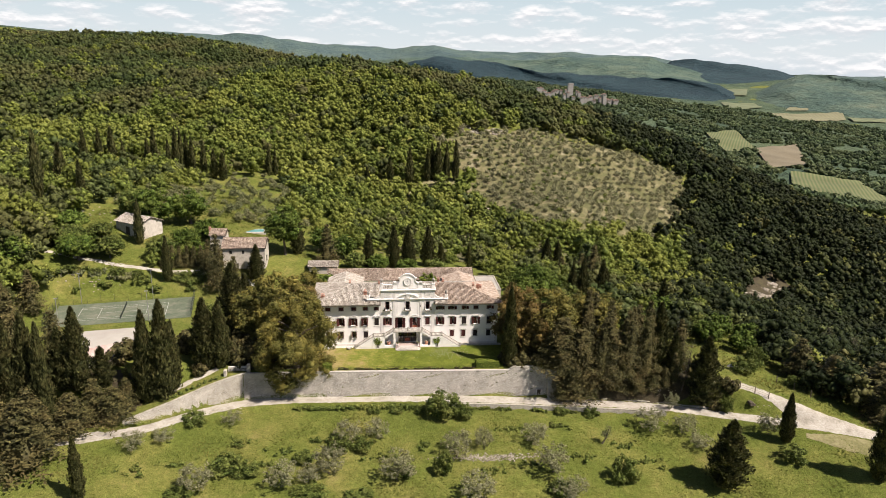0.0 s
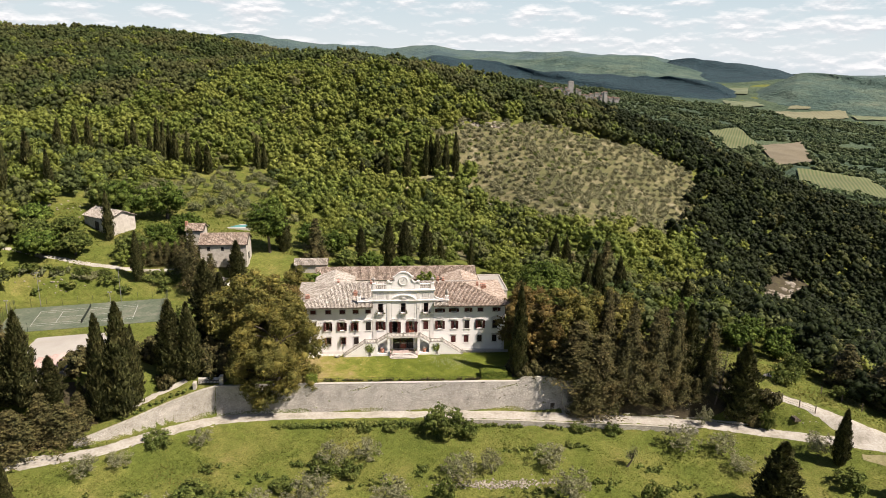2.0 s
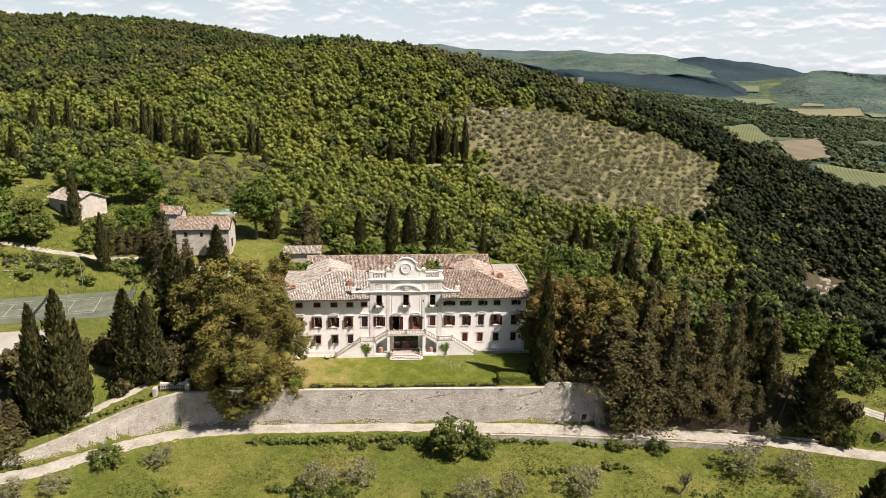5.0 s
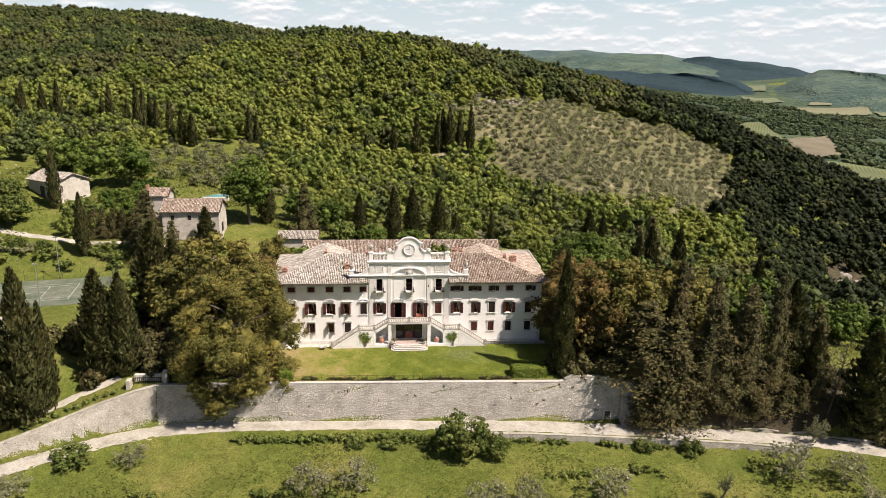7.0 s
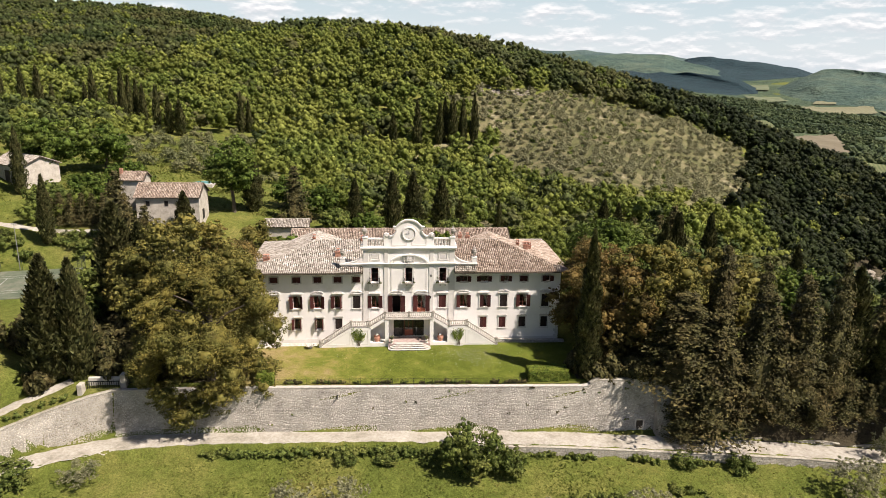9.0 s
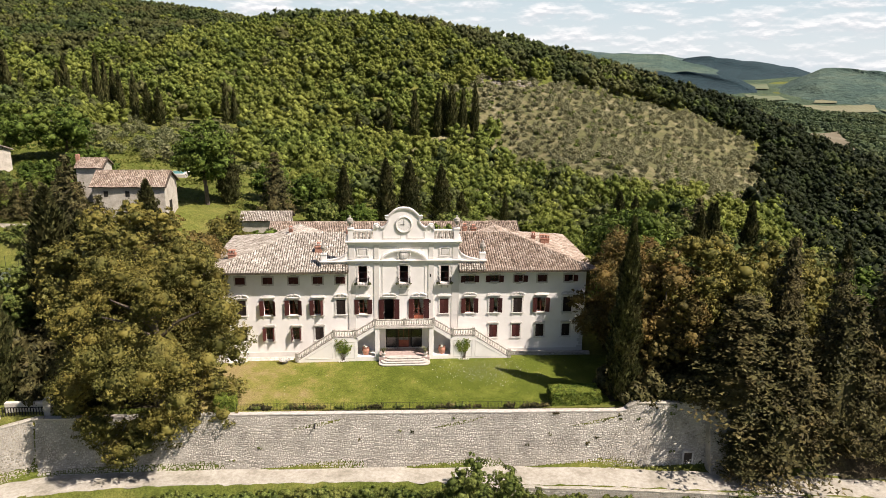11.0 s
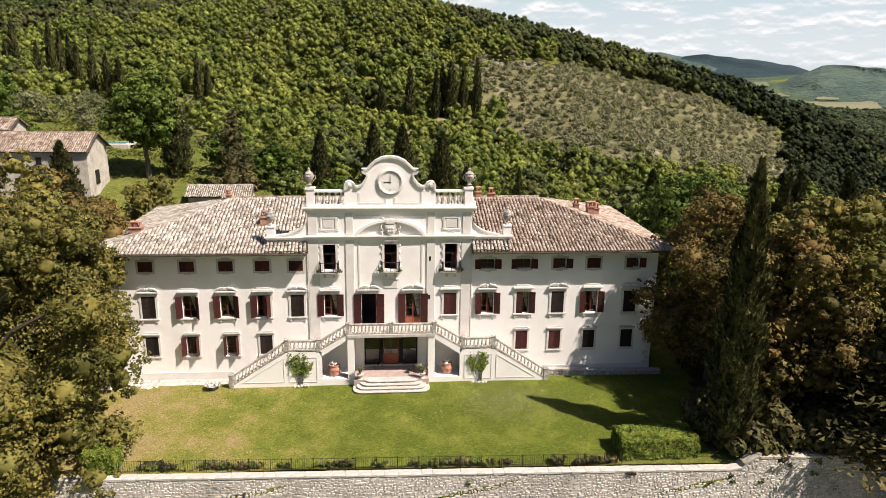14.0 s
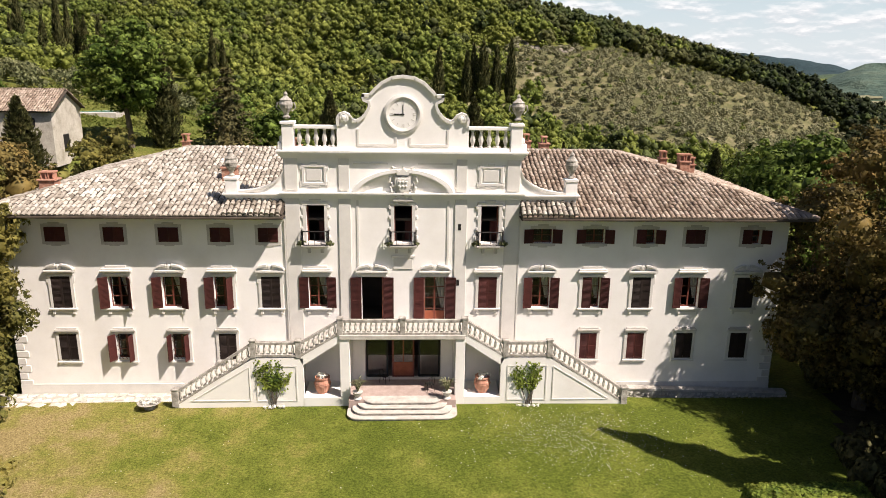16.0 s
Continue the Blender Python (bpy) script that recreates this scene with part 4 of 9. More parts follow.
part("main_cornice", moulding(-7.2, 7.2, 13.1, [(0.1, 0.12), (0.12, 0.2), (0.1, 0.3), (0.08, 0.36)]), M["plaster"], villa, "moulded white cornice over the upper windows")
part("top_cornice", moulding(-7.25, 7.25, 15.55, [(0.14, 0.1), (0.12, 0.2), (0.12, 0.32), (0.1, 0.4)], 0.6), M["plaster"], villa, "moulded white cornice under the clock gable")
for s in (-1, 1):
    part("wing_cornice", moulding(*sorted((s * 7.45, s * 10.7)), 13.12, [(0.1, 0.06), (0.1, 0.16), (0.08, 0.24)], 0.5), M["plaster"], villa)
    # sweeping volute between the attic and the outer urn
    bm = bmesh.new()
    arc = [(s * (7.2 + 2.75 * (1 - math.cos(q))), 13.4 + 1.55 * (1 - math.sin(q))) for q in np.linspace(0.05, math.pi / 2, 12)]
    slab(bm, [(s * 7.2, 13.4)] + [(s * 7.2, 15.0)] + arc + [(s * 10.0, 13.4)], "y", 0.05, 0.4)
    part("volute", bm, M["plaster"], villa, "sweeping white scroll beside the attic")
    bm = bmesh.new()
    for (xa, za), (xb, zb) in zip(arc, arc[1:]):
        slab(bm, [(xa, za), (xb, zb), (xb, zb + 0.14), (xa, za + 0.14)], "y", -0.06, 0.48)
    part("volute_edge", bm, M["pale_trim"], villa)
    part("urn_pedestal", boxes((s * 10.0, s * 10.72, -0.05, 0.6, 13.4, 14.2), (s * 9.94, s * 10.78, -0.1, 0.66, 14.2, 14.36), bevel=0.02), M["plaster"], villa)
    bm = bmesh.new()
    lathe(bm, [(0.16, 0), (0.2, 0.08), (0.1, 0.2), (0.14, 0.32), (0.34, 0.6), (0.4, 0.85), (0.33, 1.05), (0.36, 1.12), (0.22, 1.25), (0.12, 1.4), (0.15, 1.5), (0.05, 1.65)], 12, (s * 10.36, 0.28, 14.36))
    part("urn", bm, M["weathered"], villa, "weathered stone urn")
    bm = bmesh.new()
    lathe(bm, [(0.18, 0), (0.24, 0.08), (0.13, 0.2), (0.16, 0.3), (0.36, 0.6), (0.42, 0.82), (0.34, 1.0), (0.37, 1.06), (0.2, 1.2), (0.1, 1.32), (0.13, 1.42), (0.04, 1.55)], 12, (s * 6.9, 0.1, 17.88))
    for q in (-1, 1):
        tube(bm, [(s * 6.9 + q * 0.34, 0.1, 18.3), (s * 6.9 + q * 0.56, 0.1, 18.5), (s * 6.9 + q * 0.5, 0.1, 18.78), (s * 6.9 + q * 0.32, 0.1, 18.82)], 0.05, 5)
    part("urn", bm, M["weathered"], villa, "weathered stone urn with handles")
    # roof balustrade
    part("balustrade_pier", boxes((s * 6.5, s * 7.2, -0.1, 0.5, 15.99, 17.55), (s * 6.42, s * 7.28, -0.18, 0.58, 17.55, 17.72), bevel=0.02), M["plaster"], villa)
    part("balustrade_rail", boxes((s * 3.9, s * 6.5, -0.06, 0.4, 17.3, 17.5), (s * 3.9, s * 6.5, -0.03, 0.36, 15.99, 16.22), bevel=0.02), M["plaster"], villa)
    part("scroll_foot", boxes((s * 7.2, s * 7.5, 0.05, 0.35, 15.99, 16.5), (s * 7.2, s * 7.36, 0.05, 0.35, 16.5, 16.85), bevel=0.05), M["plaster"], villa)
    # framed panel beside the coat of arms
    part("panel_frame", boxes((s * 4.62, s * 6.12, -0.08, 0, 13.92, 14.08), (s * 4.62, s * 6.12, -0.08, 0, 15.0, 15.14), (s * 4.62, s * 4.8, -0.08, 0, 14.08, 15.0), (s * 5.94, s * 6.12, -0.08, 0, 14.08, 15.0), (s * 5.15, s * 5.6, -0.1, 0, 15.14, 15.3), (s * 4.5, s * 4.7, -0.06, 0, 14.84, 15.22), (s * 6.04, s * 6.24, -0.06, 0, 14.84, 15.22), (s * 4.5, s * 4.66, -0.06, 0, 13.84, 14.16), (s * 6.08, s * 6.24, -0.06, 0, 13.84, 14.16), (s * 5.0, s * 5.74, -0.06, 0, 13.80, 13.92), (s * 4.9, s * 5.84, -0.04, 0, 14.18, 14.9), bevel=0.02), M["pale_trim"], villa, "scrolled stucco panel frame")

# the clock gable
g_half = [(0.0, 20.47), (0.7, 20.38), (1.3, 20.08), (1.75, 19.66), (2.0, 19.38), (2.44, 19.36), (2.44, 19.12), (2.1, 18.98), (2.06, 18.66), (2.25, 18.3), (2.5, 18.02), (2.8, 17.86), (3.05, 17.9), (3.2, 18.18), (3.5, 18.32), (3.82, 18.22), (3.97, 17.95), (3.95, 17.5), (3.95, 16.0)]
bm = bmesh.new()
slab(bm, [(x, z) for x, z in g_half] + [(-x, z) for x, z in g_half[::-1] if x > 0], "y", 0.0, 0.5)
part("clock_gable", bm, M["plaster"], villa, "curved white gable with scrolled shoulders")
for s in (-1, 1):
    bm = bmesh.new()
    run = [(s * x, z) for x, z in g_half[:18]]
    for (xa, za), (xb, zb) in zip(run, run[1:]):
        d = Vector((xb - xa, zb - za)).normalized()
        n = Vector((-d.y, d.x)) * (0.17 if s > 0 else -0.17)
        slab(bm, [(xa, za), (xb, zb), (xb - abs(n.x) * math.copysign(1, xb + 1e-6), zb - abs(n.y) - 0.02), (xa - abs(n.x) * math.copysign(1, xa + s * 1e-6), za - abs(n.y) - 0.02)], "y", -0.16, 0.0)
    part("gable_edge", bm, M["pale_trim"], villa, "raised moulded edge of the gable")
    bm = bmesh.new()
    lathe(bm, [(0.3, 0), (0.3, 0.14), (0.2, 0.2), (0.2, 0.14), (0.08, 0.24)], 16)
    bmesh.ops.transform(bm, matrix=Matrix.Translation((s * 3.5, 0.02, 17.98)) @ Matrix.Rotation(radians(90), 4, "X"), verts=bm.verts[:])
    part("scroll", bm, M["plaster"], villa, "spiral scroll")
    part("gable_panel", boxes((s * 0.35, s * 2.75, -0.05, 0, 16.3, 16.42), (s * 2.63, s * 2.75, -0.05, 0, 16.42, 17.3), (s * 0.35, s * 0.47, -0.05, 0, 16.42, 16.85)), M["pale_trim"], villa)
bm = bmesh.new()
lathe(bm, [(1.16, 0), (1.16, 0.12), (1.0, 0.2), (0.86, 0.14), (0.84, 0.05)], 40)
bmesh.ops.transform(bm, matrix=Matrix.Translation((0, 0.0, 18.2)) @ Matrix.Rotation(radians(90), 4, "X"), verts=bm.verts[:])
clock = part("clock", bm, M["pale_trim"], villa, "round stone clock surround")
bm = bmesh.new()
lathe(bm, [(0.84, 0), (0.84, 0.03)], 40)
bmesh.ops.transform(bm, matrix=Matrix.Translation((0, -0.06, 18.2)) @ Matrix.Rotation(radians(90), 4, "X"), verts=bm.verts[:])
part("clock_face", bm, M["plaster"], clock, "white clock face")
for i in range(12):
    a = math.radians(i * 30)
    bm = bmesh.new()
    for k in ((0,) if i % 3 else (-0.05, 0.05)):
        box(bm, k - 0.014, k + 0.014, -0.105, -0.092, 0.58, 0.76)
    bmesh.ops.transform(bm, matrix=Matrix.Translation((0, 0, 18.2)) @ Matrix.Rotation(a, 4, "Y"), verts=bm.verts[:])
    part("hour_mark", bm, M["stone_trim"], clock)
for a, ln, w in ((0, 0.55, 0.025), (-90, 0.55, 0.035)):
    bm = boxes((-w, w, -0.125, -0.108, -0.08, ln))
    bmesh.ops.transform(bm, matrix=Matrix.Translation((0, 0, 18.2)) @ Matrix.Rotation(radians(a), 4, "Y"), verts=bm.verts[:])
    part("clock_hand", bm, M["iron"], clock)

# segmental pediment and coat of arms over the middle
bm = bmesh.new()
qs = np.linspace(-1, 1, 25)
arch = [(3.1 * q, 13.55 + 1.4 * math.sqrt(max(0, 1 - q * q)) ** 1.25) for q in qs]
slab(bm, arch + [(x * 0.93, z - 0.2) for x, z in arch[::-1]], "y", -0.34, 0.0)
pediment = part("arched_pediment", bm, M["plaster"], villa, "arched moulding over the middle window")
bm = bmesh.new()
slab(bm, [(x * 0.93, z - 0.2) for x, z in arch] + [(x * 0.88, z - 0.34) for x, z in arch[::-1]], "y", -0.2, 0.0)
part("inner_moulding", bm, M["plaster"], pediment)
bm = bmesh.new()
shield = [(-0.46, 0.5), (-0.2, 0.42), (0, 0.5), (0.2, 0.42), (0.46, 0.5), (0.5, 0.05), (0.38, -0.4), (0.0, -0.75), (-0.38, -0.4), (-0.5, 0.05)]
slab(bm, [(x, z + 14.05) for x, z in shield], "y", -0.3, 0.0)
slab(bm, [(x * 0.72, z * 0.72 + 14.05) for x, z in shield], "y", -0.36, -0.3)
slab(bm, [(-0.34, 14.6), (0.34, 14.6), (0.44, 14.95), (0.22, 14.8), (0.0, 15.06), (-0.22, 14.8), (-0.44, 14.95)], "y", -0.36, 0.0)
for s in (-1, 1):
    for turns in ([(0.5, 0.55), (0.78, 0.42), (0.84, 0.12), (0.68, 0.0), (0.58, 0.14)], [(0.5, -0.05), (0.76, -0.22), (0.7, -0.5), (0.52, -0.5), (0.5, -0.34)], [(0.34, -0.5), (0.46, -0.75), (0.24, -0.92), (0.1, -0.8)], [(0.4, 0.62), (0.66, 0.78), (0.62, 1.0), (0.46, 0.96)]):
        tube(bm, [(s * x, -0.16, z + 14.05) for x, z in turns], [0.12] + [0.1] * (len(turns) - 2) + [0.06], 7)
for k in range(6):
    bmesh.ops.create_icosphere(bm, subdivisions=1, radius=0.08, matrix=Matrix.Translation((-0.2 + 0.2 * (k % 3), -0.37, 14.2 - 0.28 * (k // 3))))
part("heraldic_shield", bm, M["pale_trim"], villa, "carved pale stone coat of arms with scrolls and crown")
part("arms_bracket", boxes((-0.62, 0.62, -0.22, 0, 12.95, 13.12), (-0.3, 0.3, -0.14, 0, 12.75, 12.95), bevel=0.03), M["stone_trim"], villa)
for s in (-1, 1):
    part("middle_frame", boxes((s * 2.72, s * 2.85, -0.05, 0, 8.7, 13.0)), M["pale_trim"], villa)
for x0, x1, z in ((-3.0, -0.9, 15.0), (0.9, 3.0, 15.0)):
    part("spandrel_panel", boxes((x0, x1, -0.05, 0, 15.2, 15.3)), M["pale_trim"], villa)


# windows
def shutter_mesh(w, h, tone):
    bm = boxes((0, 0.07, -0.02, 0.02, 0, h), (w - 0.07, w, -0.02, 0.02, 0, h), (0.07, w - 0.07, -0.02, 0.02, 0, 0.1), (0.07, w - 0.07, -0.02, 0.02, h - 0.1, h), (0.07, w - 0.07, -0.018, 0.018, h * 0.47, h * 0.47 + 0.07), (0.05, w - 0.05, -0.004, 0.004, 0.08, h - 0.08))
    n = max(5, int(h / 0.085))
    for i in range(n):
        z = 0.12 + (h - 0.24) * (i + 0.5) / n
        v = [bm.verts.new(p) for p in ((0.06, -0.022, z - 0.03), (w - 0.06, -0.022, z - 0.03), (w - 0.06, 0.018, z + 0.028), (0.06, 0.018, z + 0.028))]
        bm.faces.new(v)
    me = bpy.data.meshes.new("shutter")
    bm.to_mesh(me)
    bm.free()
    me.materials.append(M[tone])
    return me


SHUTTERS = {}


def hang_shutter(win, x, z, w, h, side, angle, paint=None):
    """side -1: hinged at the left jamb; angle: how far it is swung out."""
    # leaves shut tight (angle under 1) take the near-black tone
    tone = paint or ("shutter_dark" if angle < 1 else "shutter")
    key = (round(w, 2), round(h, 2), tone)
    if key not in SHUTTERS:
        SHUTTERS[key] = shutter_mesh(w, h, tone)
    turn = -angle if side < 0 else 180 + angle
    hung("shutter", SHUTTERS[key], win, m=pose(x, -0.05 if angle < 5 else -0.06, z, 0, 0, turn))


def glazing(win, x0, x1, z0, z1, y, bars=3, curtain=True, material=None):
    cx = (x0 + x1) / 2
    items = [(x0, x0 + 0.06, y - 0.03, y + 0.03, z0, z1), (x1 - 0.06, x1, y - 0.03, y + 0.03, z0, z1), (cx - 0.05, cx + 0.05, y - 0.035, y + 0.035, z0, z1), (x0, x1, y - 0.028, y + 0.028, z0, z0 + 0.09), (x0, x1, y - 0.028, y + 0.028, z1 - 0.08, z1)]
    for i in range(1, bars):
        z = z0 + (z1 - z0) * i / bars
        items.append((x0, x1, y - 0.02, y + 0.02, z - 0.02, z + 0.02))
    for q in items:
        part("casement_bar", boxes(q), material or M["frame_red"], win)
    pane = part("pane", boxes((x0 + 0.02, x1 - 0.02, y - 0.004, y + 0.004, z0 + 0.02, z1 - 0.02)), M["glass"], win)
    pane.visible_shadow = False
    if curtain:
        bm = bmesh.new()
        for s, k in ((1, 0.62),):
            top, n = (x1 if s > 0 else x0), 9
            a, b = [], []
            for i in range(n):
                f = i / (n - 1)
                wave = 0.05 * math.sin(i * 2.4)
                a.append(bm.verts.new((top - s * f * (x1 - x0) * 0.5, y + 0.16 + wave, z1)))
                b.append(bm.verts.new((top - s * f * (x1 - x0) * 0.5 * (0.15 + 0.2 * f), y + 0.16 + wave, z0 + (z1 - z0) * 0.25)))
            for i in range(n - 1):
                bm.faces.new((a[i], a[i + 1], b[i + 1], b[i]))
        part("curtain", bm, M["curtain"], win, "pale drawn-back curtain")


def first_floor(cx, hood, left, right, glazed=True, z0=6.05, z1=8.1, hw=0.57, sill=True):
    o, i = hw + 0.2, hw
    items = [(cx - o, cx - i, -0.07, 0.02, z0, z1), (cx + i, cx + o, -0.07, 0.02, z0, z1), (cx - o, cx + o, -0.07, 0.02, z1, z1 + 0.2), (cx - o - 0.08, cx - i - 0.06, -0.06, 0.0, z1 - 0.45, z1 + 0.1), (cx + i + 0.06, cx + o + 0.08, -0.06, 0.0, z1 - 0.45, z1 + 0.1)]
    win = part("window", boxes(*items, bevel=0.012), M["pale_trim"], villa, "tall window in a moulded grey surround")
    if sill:
        bm = boxes((cx - o - 0.08, cx + o + 0.08, -0.16, 0.05, z0 - 0.13, z0), bevel=0.02)
        for s in (-1, 1):
            box(bm, cx + s * 0.62 - 0.1, cx + s * 0.62 + 0.1, -0.1, 0.0, z0 - 0.42, z0 - 0.13, bevel=0.03)
        box(bm, cx - 0.5, cx + 0.5, -0.05, 0.0, z0 - 0.3, z0 - 0.13, bevel=0.02)
        part("sill", bm, M["pale_trim"], win)
    ho = o + 0.16
    if hood == "round":
        bm = boxes((cx - ho, cx + ho, -0.26, 0, z1 + 0.32, z1 + 0.44), bevel=0.015)
        q = np.linspace(-1, 1, 13)
        pts = [(cx + ho * k, z1 + 0.44 + 0.42 * math.sqrt(max(0, 1 - k * k * 0.98))) for k in q]
        for n_, ((xa, za), (xb, zb)) in enumerate(zip(pts, pts[1:])):
            if n_ in (5, 6):
                continue
            slab(bm, [(xa, za), (xb, zb), (xb, zb - 0.12), (xa, za - 0.12)], "y", -0.26, 0)
        bmesh.ops.create_icosphere(bm, subdivisions=2, radius=0.17, matrix=Matrix.Translation((cx, -0.08, z1 + 0.62)) @ Matrix.Diagonal((1, 0.6, 1.2, 1)))
        for s in (-1, 1):
            bmesh.ops.create_icosphere(bm, subdivisions=1, radius=0.1, matrix=Matrix.Translation((cx + s * 0.22, -0.12, z1 + 0.74)))
    else:
        bm = boxes((cx - ho, cx + ho, -0.28, 0, z1 + 0.36, z1 + 0.46), (cx - ho + 0.06, cx + ho - 0.06, -0.2, 0, z1 + 0.46, z1 + 0.56), (cx - ho + 0.02, cx + ho - 0.02, -0.16, 0, z1 + 0.28, z1 + 0.36), (cx - ho + 0.3, cx + ho - 0.3, -0.1, 0, z1 + 0.56, z1 + 0.72), bevel=0.015)
    part("hood", bm, M["pale_trim"], win, "arched hood" if hood == "round" else "flat hood")
    if glazed:
        glazing(win, cx - hw, cx + hw, z0, z1, 0.3)
    w = hw + 0.01
    for side, ang in ((-1, left), (1, right)):
        hang_shutter(win, cx + side * (hw + 0.01), z0 + 0.01, w, z1 - z0 - 0.02, side, ang)
    return win


STATE = [("round", 0, 0), ("flat", 150, 128), ("round", 160, 150), ("flat", 155, 65), ("round", 0, 0), ("flat", 172, 172), ("flat", 2, 2), ("round", 165, 165), ("flat", 6, 165), ("round", 0, 0), ("flat", 165, 165), ("round", 0, 0)]
for c, (hood, l, r) in zip(FIRST, STATE):
    first_floor(c, hood, l, r)
for c, hw in ((-1.95, 0.67), (2.0, 0.66)):
    w = first_floor(c, "round", 172, 172, False, 5.08, 8.1, hw, False)
    if c > 0:
        glazing(w, c - hw, c + hw, 5.15, 8.1, 0.3, 4)
        part("door_panel", boxes((c - hw + 0.06, c - 0.05, 0.27, 0.33, 5.15, 5.75), (c + 0.05, c + hw - 0.06, 0.27, 0.33, 5.15, 5.75)), M["door_wood"], w, "red-brown lower door panel")
    else:
        part("door_leaf", boxes((c + hw - 0.08, c + hw - 0.02, 0.3, 0.95, 5.15, 8.05)), M["door_wood"], w, "door leaf standing open")


def small_window(cx, left, right, barred):
    z0, z1, hw = 10.32, 11.24, 0.60
    items = [(cx - hw - 0.2, cx - hw, -0.04, 0.02, z0 - 0.18, z1 + 0.18), (cx + hw, cx + hw + 0.2, -0.04, 0.02, z0 - 0.18, z1 + 0.18), (cx - hw, cx + hw, -0.04, 0.02, z1, z1 + 0.2), (cx - hw, cx + hw, -0.04, 0.02, z0 - 0.2, z0), (cx - 0.35, cx + 0.35, -0.04, 0.0, z1 + 0.2, z1 + 0.3), (cx - 0.3, cx + 0.3, -0.04, 0.0, z0 - 0.27, z0 - 0.2)]
    win = part("window", boxes(*items, bevel=0.01), M["stone_trim"], villa, "low attic window in a scrolled grey surround")
    glazing(win, cx - hw, cx + hw, z0, z1, 0.35, 2, False)
    if barred:
        part("window_bars", boxes(*[(cx - hw + 0.15 * k - 0.01, cx - hw + 0.15 * k + 0.01, 0.1, 0.12, z0, z1) for k in range(1, 8)], *[(cx - hw, cx + hw, 0.09, 0.11, z0 + q, z0 + q + 0.02) for q in (0.3, 0.6)]), M["iron"], win)
    for side, ang in ((-1, left), (1, right)):
        hang_shutter(win, cx + side * (hw + 0.01), z0 + 0.01, hw, z1 - z0 - 0.02, side, ang, "shutter")


for c in BAYS_L:
    small_window(c, 0, 0, False)
for c, l, r, b in zip(BAYS_R, (170, 170, 4, 0, 4), (170, 165, 165, 0, 170), (True, True, True, False, False)):
    small_window(c, l, r, b)


def ground_window(cx, left, right, grille):
    z0, z1, hw = 2.55, 4.3, 0.53
    items = [(cx - hw - 0.2, cx - hw, -0.07, 0.02, z0 - 0.12, z1), (cx + hw, cx + hw + 0.2, -0.07, 0.02, z0 - 0.12, z1), (cx - hw - 0.24, cx + hw + 0.24, -0.08, 0.02, z1, z1 + 0.2)]
    win = part("window", boxes(*items, bevel=0.012), M["pale_trim"], villa, "ground-floor window in a plain grey surround")
    part("sill", boxes((cx - hw - 0.24, cx + hw + 0.24, -0.12, 0.05, z0 - 0.22, z0 - 0.1), bevel=0.015), M["pale_trim"], win)
    part("hood", boxes((cx - hw - 0.22, cx + hw + 0.22, -0.2, 0.0, z1 + 0.2, z1 + 0.32), (cx - hw - 0.1, cx + hw + 0.1, -0.12, 0.0, z1 + 0.32, z1 + 0.42), bevel=0.015), M["stone_trim"], win)
    glazing(win, cx - hw, cx + hw, z0, z1, 0.35, 3, False)
    if grille:
        bm = bmesh.new()
        for k in range(-6, 9):
            for s in (-1, 1):
                a = Vector((cx - hw, 0.06, z0 + k * 0.3)) if s > 0 else Vector((cx + hw, 0.08, z0 + k * 0.3))
                b = a + Vector((s * 2 * hw, 0, 1.25))
                t0, t1 = max(0, (z0 - a.z) / 1.25), min(1, (z1 - a.z) / 1.25)
                if t1 - t0 > 0.05:
                    tube(bm, [a.lerp(b, t0), a.lerp(b, t1)], 0.012, 4)
        part("grille", bm, M["iron"], win, "diamond iron grille")
    for side, ang in ((-1, left), (1, right)):
        hang_shutter(win, cx + side * (hw + 0.01), z0 + 0.01, hw, z1 - z0 - 0.02, side, ang)


for c, l, r, b in zip(GROUND_W, (0, 125, 100, 0, 2, 2, 0, 0), (0, 80, 78, 0, 2, 2, 0, 0), (False, True, True, False, False, False, False, False)):
    ground_window(c, l, r, b)

